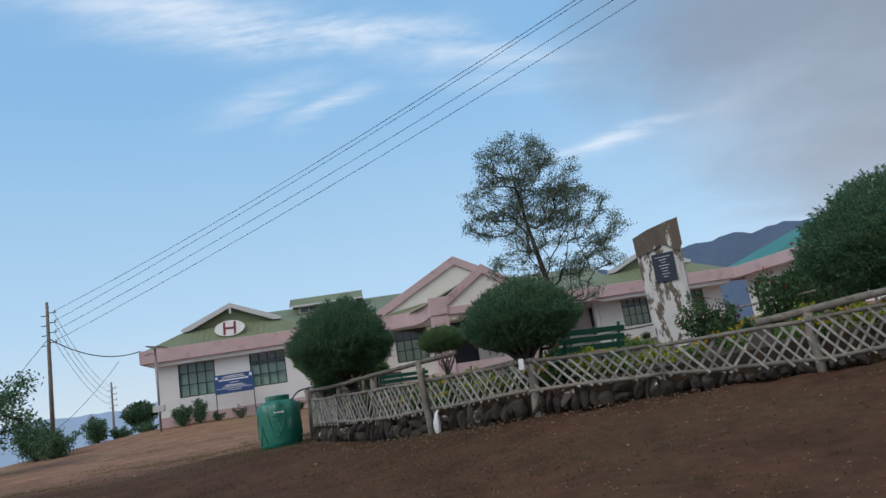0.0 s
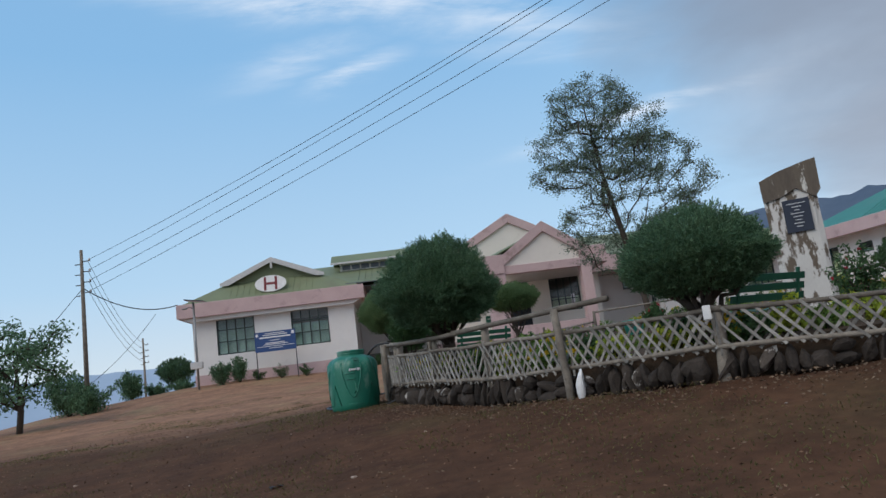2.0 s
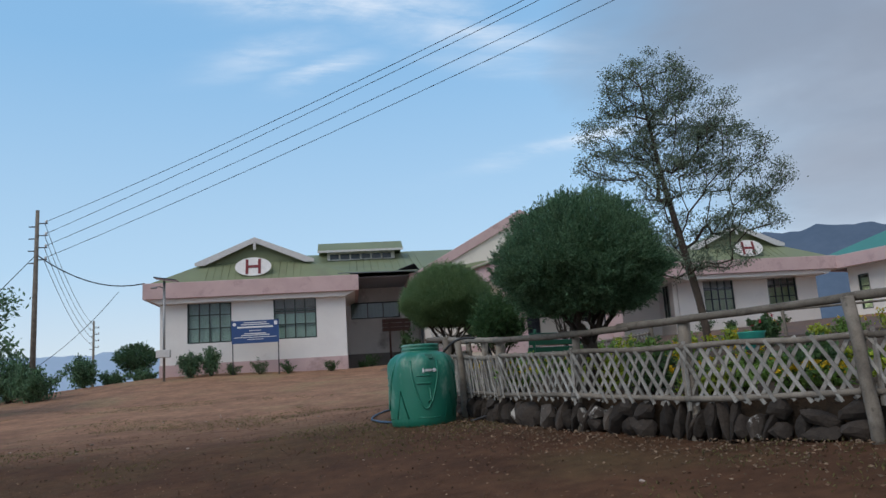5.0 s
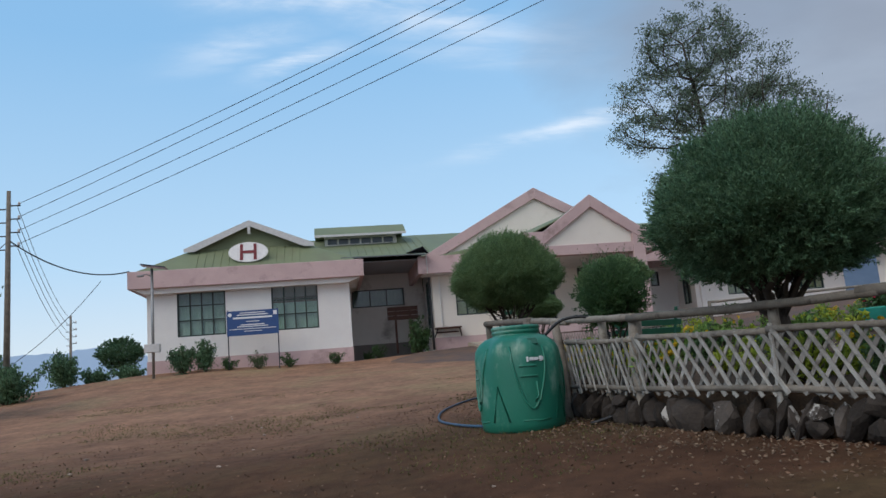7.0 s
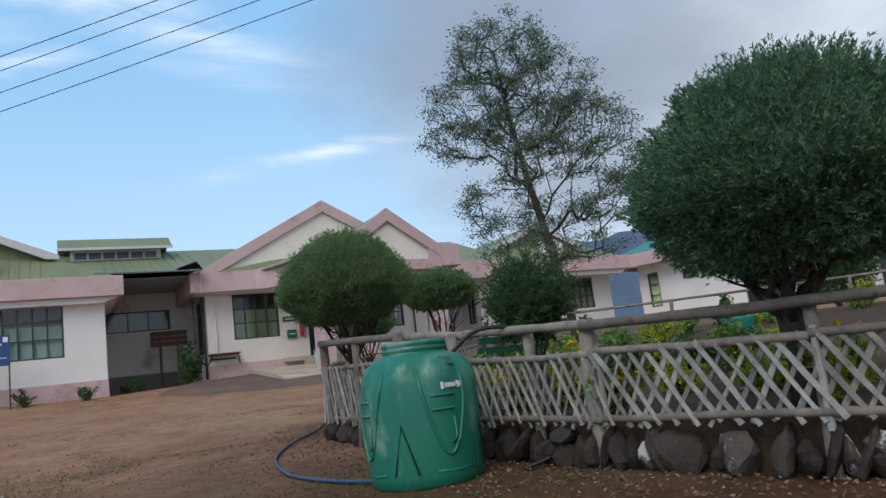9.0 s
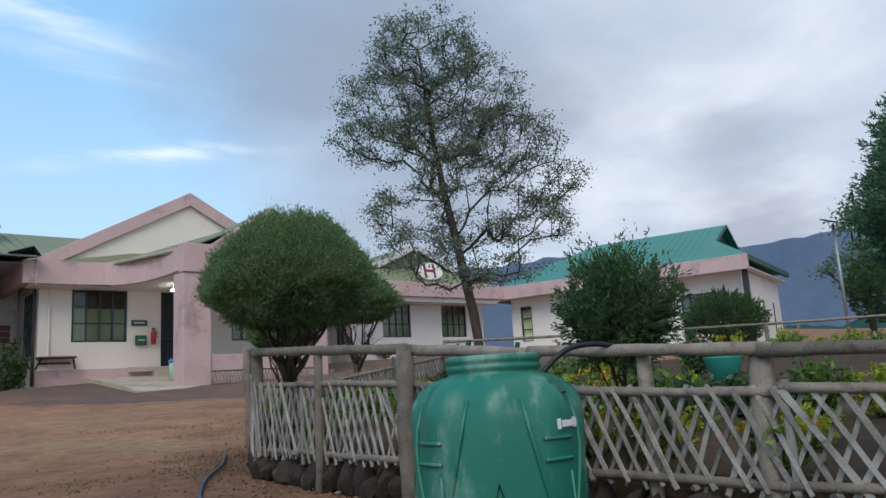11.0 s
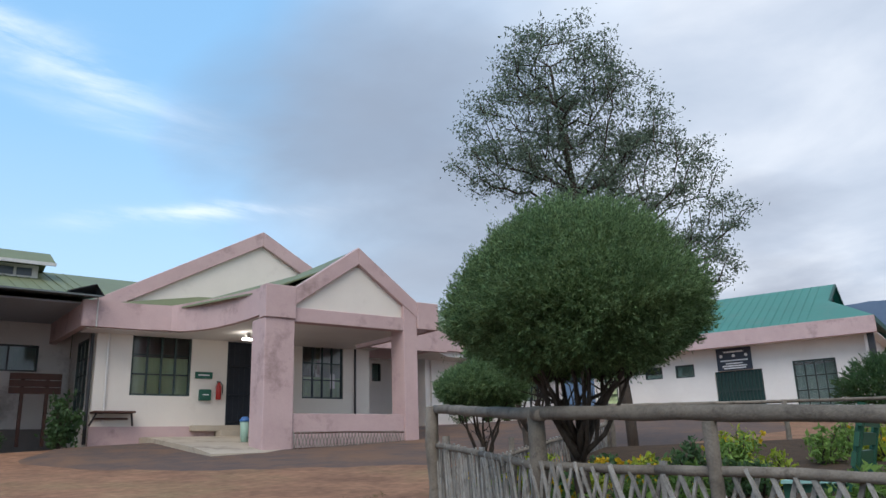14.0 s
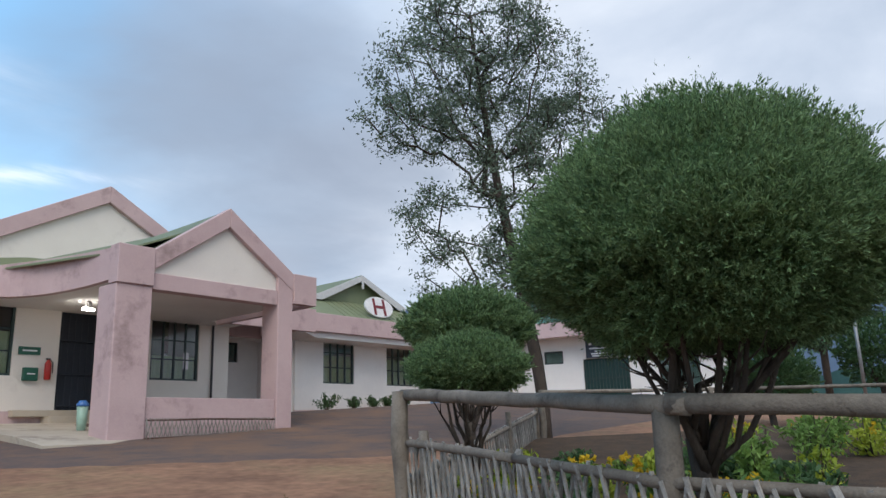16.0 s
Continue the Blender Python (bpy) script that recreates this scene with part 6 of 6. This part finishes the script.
# asphalt apron in front of the porch
bm = bmesh.new()
rim = [(-0.6, 36.3), (-1.4, 34.0), (-0.4, 31.2), (1.5, 29.0), (4.5, 27.0), (9.0, 26.6), (16.0, 27.0), (19.5, 29.0), (19.5, 36.5), (12.0, 37.6), (9.0, 36.8), (2.0, 36.8)]
vs = []
cx, cy = 6.0, 32.5
grid = []
for k in range(13):
    row = []
    for x, y in rim:
        px, py = cx + (x - cx) * k / 12, cy + (y - cy) * k / 12
        px += noise.noise((px, py, 2)) * 0.25 * (k / 12)
        row.append(bm.verts.new((px, py, earth(px, py) + 0.028 if k < 12 else earth(px, py) - 0.01)))
    grid.append(row)
for r0, r1 in zip(grid, grid[1:]):
    for k in range(len(rim)):
        j = (k + 1) % len(rim)
        bm.faces.new((r0[k], r0[j], r1[j], r1[k]))
bmesh.ops.remove_doubles(bm, verts=bm.verts, dist=1e-4)
tagged(part("pavement_apron", bm, M_ASPHALT, None, smooth=True), "worn dark asphalt apron stained with red dust", "pavement", kind="structure")

# ---- utility poles and wires ----


def utility_pole(x, y, z, h, label, arms=4, seed=1):
    t = thing("utility_pole", label, "pole", "utility poles", at=(x, y, z))
    bm = bmesh.new()
    tube(bm, [(0, 0, -0.3), (0, 0, h * 0.5), (0, 0, h)], [0.10, 0.085, 0.06], 10, 0.03, seed)
    part("shaft", bm, M_WOOD, t, smooth=True)
    for i in range(arms):
        zz = h - 0.45 - i * 0.42
        slab("bracket", (0.04, 0.34, -0.03, 0.03, zz - 0.03, zz), M_DARKSTEEL, t)
        bm = bmesh.new()
        tube(bm, [(0.30, 0, zz), (0.30, 0, zz + 0.05), (0.30, 0, zz + 0.1)], [0.03, 0.045, 0.02], 8)
        part("insulator", bm, M_BARGE, t)
        slab("bracket", (-0.26, -0.04, -0.03, 0.03, zz - 0.14, zz - 0.11), M_DARKSTEEL, t)
    return t


PZ = 2.12
utility_pole(-12.81, 32.49, PZ, 6.33, "dark wooden utility pole with stacked wire brackets")
utility_pole(-18.8, 57.3, 0.0, 7.23, "distant utility pole beyond the slope", 4, 2)


def wire(name, a, b, sag, r, label):
    a, b = Vector(a), Vector(b)
    bm = bmesh.new()
    pts = [a.lerp(b, i / 24) - Vector((0, 0, sag * 4 * (i / 24) * (1 - i / 24))) for i in range(25)]
    tube(bm, pts, r, 5)
    return tagged(part(name, bm, M_BLACK, None), label, "wire", "overhead wires")


for i in range(4):
    z0 = PZ + 6.33 - 0.40 - i * 0.42
    wire("power_line", (-12.5, 32.49, z0), WIRE_ENDS[i], 1.5, 0.009, "thin black overhead power line")
for i in range(4):
    z0 = PZ + 6.33 - 0.45 - i * 0.42
    wire("power_line", (-12.6, 32.6, z0), (-18.5, 57.3, 6.75 - i * 0.42), 0.7, 0.010, "thin black overhead power line")
wire("service_cable", (-12.75, 32.49, PZ + 4.75), (-10.1, 35.7, 6.25), 0.45, 0.022, "black service cable sagging to the hospital eaves")
wire("stay_wire", (-12.8, 32.49, PZ + 4.8), (-16.5, 30.0, 1.6), 0.05, 0.012, "steel stay wire of the pole")
wire("stay_wire", (-12.75, 32.6, PZ + 1.0), (-10.9, 35.2, 5.9), 0.2, 0.010, "thin slack wire from the pole")

# ---- mountains ----


def ridge(name, label, mat, pts, depth, base, seed, rough):
    """A mountain chain along points (x, y, crest height)."""
    xs, n = [], 0
    line = []
    for (a, b) in zip(pts, pts[1:]):
        for k in range(30):
            line.append(Vector(a).lerp(Vector(b), k / 30))
    line.append(Vector(pts[-1]))
    verts, faces = [], []
    cols = 7
    for i, p in enumerate(line):
        out = Vector((p.x, p.y, 0)).normalized()
        crest = p.z + noise.fractal((i * 0.13 + seed, seed, 0), 1.0, 2.0, 5) * rough
        for c in range(cols):
            k = c / (cols - 1)
            w = noise.fractal((i * 0.16, c * 0.9, seed), 1.0, 2.0, 4) * rough * 0.6 * math.sin(k * math.pi)
            verts.append((p.x - out.x * depth * (1 - k), p.y - out.y * depth * (1 - k), base + (crest - base) * k ** 0.8 + w))
    m = len(line)
    for i in range(m - 1):
        for c in range(cols - 1):
            faces.append((i * cols + c, (i + 1) * cols + c, (i + 1) * cols + c + 1, i * cols + c + 1))
    ob = raw_mesh(name, verts, faces, mat, smooth=True)
    return tagged(ob, label, "mountain", kind="structure")


ridge("backdrop_east", "blue haze-tinted forested mountain range under cloud", M_HILL, [(350, 1500, 205), (600, 1400, 238), (950, 1150, 232), (1250, 800, 222), (1400, 300, 222), (1400, -300, 200)], 500, -260, 3.0, 22)
ridge("backdrop_north", "far mountains beyond the valley, tinted pale blue as haze", M_HILLFAR, [(-2300, 200, 130), (-2000, 1300, 145), (-1300, 2000, 148), (-600, 2200, 140), (200, 2300, 90), (900, 2100, 110)], 700, -260, 8.0, 26)
ridge("backdrop_hill", "dark wooded hillside behind the outpatient block", M_HILLGREEN, [(420, 560, 5), (520, 420, 22), (560, 250, 34), (560, 60, 36), (520, -120, 30)], 260, -80, 5.0, 9)

# ---- planting in the garden bed ----
rs = random.Random(99)


def bed_plants():
    """Flowering plants of the bed, each a thing of its own near the fence."""
    k = 0
    spots = []
    tries = 0
    while len(spots) < 92 and tries < 6000:
        tries += 1
        x, y = rs.uniform(-0.6, 9.5), rs.uniform(8.0, 22.3)
        if not in_garden(x, y) or fence_near(x, y)[0] > (3.2 if y > 12 else 2.0) or fence_near(x, y)[0] < 0.25:
            continue
        if any(math.hypot(x - a, y - b) < 0.34 for a, b in spots):
            continue
        if math.hypot(x - 1.2, y - 18.95) < 0.7 or math.hypot(x - 3.9, y - 11.2) < 0.8:
            continue
        spots.append((x, y))
    for i, (x, y) in enumerate(spots):
        kind = rs.random()
        z = garden_top(x, y) - 0.02
        if kind < 0.34:
            shrub("marigold_plant", x, y, z, rs.uniform(0.4, 0.6), rs.uniform(0.28, 0.5), "leafy marigold plant with yellow flowers in the bed", 300 + i, M_GARDEN, 480, 0.06, False, M_YELLOW, 14, "plant", "flowering plants in the bed")
        elif kind < 0.60:
            shrub("golden_shrub", x, y, z, rs.uniform(0.4, 0.65), rs.uniform(0.3, 0.55), "low shrub with yellow-green leaves in the bed", 300 + i, M_LIME, 520, 0.07, False, None, 0, "plant", "flowering plants in the bed")
        else:
            shrub("garden_shrub", x, y, z, rs.uniform(0.45, 0.8), rs.uniform(0.35, 0.65), "bushy green garden plant in the bed", 300 + i, M_GARDEN if kind < 0.8 else M_SHRUB, 620, 0.075, False, None, 0, "plant", "flowering plants in the bed")


bed_plants()
for i, (x, y, h) in enumerate([(7.1, 14.0, 1.3), (7.5, 11.9, 1.4), (6.2, 11.0, 0.9), (8.4, 11.6, 1.9), (5.2, 18.8, 0.7), (10.5, 12.0, 1.5)]):
    shrub("hibiscus_bush", x, y, garden_top(x, y) - 0.02, h * 0.75, h, "straggly flowering bush with dark leaves and red blooms", 500 + i, M_SHRUB, 1300, 0.085, False, M_RED if i != 2 else M_MAGENTA, 7, "bush", "bushes in the garden", 12)
# back of the garden, beyond the bench: hedges in flower
for i in range(16):
    x, y = 3.2 + i * 0.62, 20.9 + 0.5 * math.sin(i * 1.7) - i * 0.09
    shrub("hedge_plant", x, y, garden_top(x, y) - 0.02, rs.uniform(0.6, 0.9), rs.uniform(0.4, 0.7), "low flowering hedge plant at the back of the bed", 540 + i, M_GARDEN if i % 3 else M_LIME, 500, 0.075, False, M_YELLOW, 9 if i % 2 else 0, "plant", "flowering plants in the bed")

# ---- plants along the west wing and on the slope ----
for i, (x, y, w, h) in enumerate([(-6.75, 35.1, 0.75, 0.62), (-5.75, 35.1, 0.85, 0.7), (-4.75, 35.2, 0.7, 0.6), (-3.15, 35.3, 0.65, 0.6), (-1.55, 36.6, 0.8, 0.6), (-1.9, 37.5, 0.5, 0.4)]):
    shrub("foundation_shrub", x, y, earth(x, y) - 0.02, w, h, "small rounded shrub at the foot of the wall", 560 + i, M_SHRUB, 620, 0.07, False, None, 0, "shrub", "shrubs along the wall")
for i, (x, y) in enumerate([(-8.2, 34.9), (-7.5, 35.0)]):
    shrub("juniper_bush", x, y, earth(x, y) - 0.02, 0.95, 1.45 - i * 0.25, "ragged upright juniper bush at the wall", 580 + i, M_CYPRESS_DARK, 2600, 0.09, True, None, 0, "bush", "shrubs along the wall", 14)
shrub("climbing_bush", -0.1, 36.6, earth(-0.1, 36.6), 1.15, 1.5, "dark leafy bush beside the store recess", 590, M_SHRUB, 1300, 0.12, False, None, 0, "bush", "", 14, 0.7)
for i, (x, w, h) in enumerate([(13.0, 1.0, 0.65), (14.2, 0.55, 0.5), (15.2, 0.7, 0.5), (15.9, 0.7, 0.5), (16.7, 0.7, 0.45)]):
    shrub("foundation_shrub", x, 37.5, earth(x, 37.5) + 0.0, w, h, "small rounded shrub at the foot of the wall", 600 + i, M_SHRUB, 620, 0.08, i == 0, None, 0, "shrub", "shrubs along the wall")
clipped_tree(-11.0, 38.0, 2.2, 3.55, 0.85, 0.6, 0.6, "round dark clipped tree beside the west wing", M_CYPRESS_DARK, 31, 8000, sprigs=8, low_trunk=0.08, blade=0.10, group="trees on the slope")
for i, (x, y, w, h, n) in enumerate([(-12.4, 36.2, 1.5, 1.6, 4000), (-13.9, 33.4, 2.2, 2.1, 5200), (-12.6, 32.0, 1.7, 1.5, 4000), (-11.6, 37.0, 1.3, 0.7, 1500), (-10.3, 36.6, 1.2, 0.6, 1500)]):
    shrub("slope_bush", x, y, earth(x, y) - 0.05, w, h, "dark bushy conifer at the edge of the slope", 620 + i, M_CYPRESS_DARK, n, 0.12, True, None, 0, "bush", "trees on the slope", 16)
broad_tree("slope_tree", -12.9, 27.3, earth(-12.9, 27.3), [(0, 0, -0.3), (0.1, 0, 0.7), (0.05, 0, 1.5), (-0.1, 0, 2.3)],
           [(-0.3, 0, 2.9, 1.7, 1.7, 0.75), (0.8, -0.4, 2.2, 1.1, 1.1, 0.6), (-1.5, 0.2, 1.8, 1.2, 1.2, 0.9), (0.2, 0, 1.2, 1.0, 1.0, 0.6)],
           "spreading leafy tree at the edge of the slope", 41, 80, 60, leaf=0.17, spread=0.5, base_r=0.10, bark=M_BARK, mat=M_CYPRESS_DARK, group="trees on the slope")
post_thing = slab("white_post", (-13.1, -12.95, 26.0, 26.15, 0.9, 2.0), M_BARGE, bevel=0.02)
tagged(post_thing, "short pale concrete post at the edge of the slope", "post")
# trees and a lamp beyond the clinic
broad_tree("pine_tree", 32.0, 27.0, earth(32.0, 27.0), [(0, 0, -0.3), (0, 0, 2), (0, 0, 4), (0, 0, 6.5)], [(0, 0, 6.2, 0.7, 0.7, 1.0), (0, 0, 4.6, 1.4, 1.4, 0.9), (0, 0, 3.0, 1.9, 1.9, 0.9)],
           "tiered dark pine beyond the outpatient block", 43, 70, 60, leaf=0.22, spread=0.6, base_r=0.16, bark=M_BARK, mat=M_CYPRESS_DARK, group="trees beyond the clinic")
for i, (x, y, w, h) in enumerate([(25.0, 23.6, 2.8, 3.2), (29.0, 20.5, 2.6, 2.6), (36.0, 20.5, 4.0, 3.8), (22.5, 15.5, 3.0, 3.2)]):
    clipped_tree(x, y, earth(x, y), earth(x, y) + h * 0.6, w * 0.5, h * 0.42, h * 0.45, "full leafy tree beyond the garden", M_SHRUB, 60 + i, 7000, sprigs=20, blade=0.16, name="garden_tree", group="trees beyond the clinic")


def yard_lamp():
    t = thing("solar_street_lamp", "slim steel solar street lamp beyond the garden", "street lamp", at=(21.0, 23.4, earth(21, 23.4)))
    bm = bmesh.new()
    tube(bm, [(0, 0, -0.1), (0, 0, 4.0)], 0.05, 8)
    part("pole", bm, M_STEEL, t, smooth=True)
    bm = bmesh.new()
    box(bm, -0.35, 0.35, -0.25, 0.25, -0.02, 0.02, pose(0, 0, 4.1, 20, 0, 0))
    part("solar_panel", bm, M_SOLAR, t)


yard_lamp()


def garden_bench(x, y, z, turn, label):
    t = thing("garden_bench", label, "bench", "garden benches", at=(x, y, z), turn=turn)
    t.scale = (0.9, 0.9, 0.85)
    for k in range(4):
        slab("seat_slat", (-0.7, 0.7, -0.22 + k * 0.11, -0.13 + k * 0.11, 0.43, 0.455), M_BENCHTOP, t, "pale turquoise slat" if k == 0 else "")
    for k in range(3):
        bm = bmesh.new()
        box(bm, -0.72, 0.72, -0.015, 0.015, -0.05, 0.05, pose(0, 0.27 + 0.04 * k, 0.60 + 0.14 * k, -12, 0, 0))
        part("back_slat", bm, M_BENCH, t)
    for sx in (-0.6, 0.6):
        bm = bmesh.new()
        box(bm, sx - 0.03, sx + 0.03, -0.22, -0.16, -0.05, 0.43)
        box(bm, sx - 0.03, sx + 0.03, 0.20, 0.26, -0.05, 0.43)
        box(bm, sx - 0.03, sx + 0.03, -0.16, 0.20, 0.36, 0.42)
        part("leg_frame", bm, M_BENCH, t)
        bm = bmesh.new()
        tube(bm, [(sx, 0.24, 0.40), (sx, 0.30, 0.7), (sx, 0.37, 1.0)], 0.03, 6)
        part("back_post", bm, M_BENCH, t)


garden_bench(1.2, 18.95, garden_top(1.2, 18.95) - 0.1, 199, "dark green garden bench with pale turquoise seat slats")
garden_bench(3.9, 11.2, garden_top(3.9, 11.2) - 0.05, 205, "dark green garden bench with pale turquoise seat slats")
tub = bmesh.new()
tube(tub, [(0, 0, 0), (0, 0, 0.28), (0, 0, 0.30)], [0.17, 0.22, 0.24], 18)
tub = part("plastic_tub", tub, M_TUB, None, smooth=True)
tub.matrix_world = pose(4.4, 17.9, garden_top(4.4, 17.9), 0, 0, 0)
tagged(tub, "turquoise plastic tub among the flowers", "tub")

# back rails of the garden


def back_rail():
    t = thing("garden_rail", "thin dark rail on posts along the back of the garden", "fence")
    pts = [(5.2, 24.2), (8.0, 22.9), (11.0, 20.8), (13.5, 18.0), (14.5, 14.0)]
    v = [Vector((x, y, garden_top(x, y) + 0.62)) for x, y in pts]
    for i, (a, b) in enumerate(zip(v, v[1:])):
        bm = bmesh.new()
        bamboo(bm, [a, (a + b) / 2, b], 0.028, 700 + i, 7)
        part("rail", bm, M_WOOD, t, smooth=True)
    for i, p in enumerate(v):
        post(t, p - Vector((0, 0, 0.75)), 0.78, 0.04, 720 + i)


back_rail()

# ---- litter and stones on the yard ----


def yard_litter():
    rng = np.random.default_rng(77)
    # dry leaves and chips, thicker along the fence
    pts = []
    while len(pts) < 5200:
        if rng.random() < 0.62:
            s = rng.uniform(0, 9.5)
            p = fence_point(s)
            q = fence_point(s + 0.05)
            d = (q - p).normalized()
            o = abs(rng.normal(0, 0.55)) + 0.03
            x, y = p.x + d.y * o, p.y - d.x * o
        else:
            x, y = rng.uniform(-9, 6), rng.uniform(0.5, 24)
            if fence_near(x, y)[2]:
                continue
        pts.append((x, y, earth(x, y) + 0.012))
    pts = np.array(pts)
    d = rng.normal(0, 1, pts.shape) * np.array([1, 1, 0.25])
    ob = leaves_object("leaf_litter", [blades(pts, d, 0.034, 0.017, rng, 0.1)], material("dry leaf litter", (0.22, 0.15, 0.10), (0.11, 0.075, 0.05), 0.9, 20, 90, 0.0, island=0.5), None)
    tagged(ob, "dry leaves and chips scattered over the earth along the fence", "litter", kind="stuff")
    chips = []
    while len(chips) < 11000:
        x, y = rng.uniform(-8, 9), rng.uniform(-0.3, 20)
        if fence_near(x, y)[2] or rng.random() < 0.35 + 0.5 * noise.noise((x * 0.8, y * 0.8, 4)):
            continue
        chips.append((x, y, earth(x, y) + 0.010))
    chips = np.array(chips)
    ob = leaves_object("wood_chip_litter", [blades(chips, rng.normal(0, 1, chips.shape) * np.array([1, 1, 0.2]), 0.030, 0.016, rng, 0.1)], material("earth crumbs", (0.19, 0.115, 0.075), (0.10, 0.06, 0.04), 0.95, 20, 90, 0.0, island=0.6), None)
    tagged(ob, "loose earth crumbs and dry chips over the trodden yard", "litter", kind="stuff")
    # short dry grass on the yard
    g = []
    while len(g) < 26000:
        x, y = rng.uniform(-11, 9), rng.uniform(-0.5, 27)
        if noise.noise((x * 0.35, y * 0.35, 5)) + 0.35 * noise.noise((x * 1.6, y * 1.6, 2)) < 0.16 - (0.16 if x > 3 else 0):
            continue
        dd, fz, ins = fence_near(x, y)
        if ins:
            continue
        g.append((x, y, earth(x, y) + 0.014))
    g = np.array(g)
    ob = leaves_object("grass", [blades(g, rng.normal(0, 0.6, g.shape) + np.array([0, 0, 0.7]), 0.038, 0.010, rng, 0.3)], leaf_material("dry yard grass", (0.17, 0.15, 0.06), (0.10, 0.09, 0.04), 0.4, 0.9), None)
    tagged(ob, "sparse short dry grass on the trodden yard", "grass", kind="stuff")
    # pebbles
    small = stone_mesh(77)
    me = finish(small, "pebble", material("pale pebble", (0.42, 0.33, 0.27), (0.25, 0.18, 0.14), 0.9, 6, 40, 0.3, vary=0.4))
    rr = random.Random(5)
    for i in range(70):
        x, y = rr.uniform(-9, 4), rr.uniform(1.5, 24)
        if fence_near(x, y)[2]:
            continue
        o = new("pebble", me)
        k = rr.uniform(0.02, 0.055)
        o.matrix_world = pose(x, y, earth(x, y) + k * 0.25, 0, 0, rr.uniform(0, 360)) @ Matrix.Diagonal((k * 1.4, k, k * 0.7, 1))
        tagged(o, "small pale pebble on the red earth", "pebble", "pebbles on the yard")


yard_litter()

# a dark scrap of cloth trodden into the yard
bm = bmesh.new()
scrap = [[bm.verts.new(((i - 2) * 0.035 + noise.noise((i, j, 1)) * 0.02, (j - 1.5) * 0.03 + noise.noise((i, j, 5)) * 0.02, 0.012 + 0.03 * abs(noise.noise((i * 0.8, j * 0.8, 9))))) for j in range(4)] for i in range(5)]
for i in range(4):
    for j in range(3):
        bm.faces.new((scrap[i][j], scrap[i + 1][j], scrap[i + 1][j + 1], scrap[i][j + 1]))
bmesh.ops.solidify(bm, geom=list(bm.faces), thickness=0.006)
scrap = part("cloth_scrap", bm, M_TARP, None)
scrap.matrix_world = pose(-1.9, 9.8, earth(-1.9, 9.8), 0, 0, 35)
tagged(scrap, "crumpled dark scrap of cloth on the red earth", "cloth")
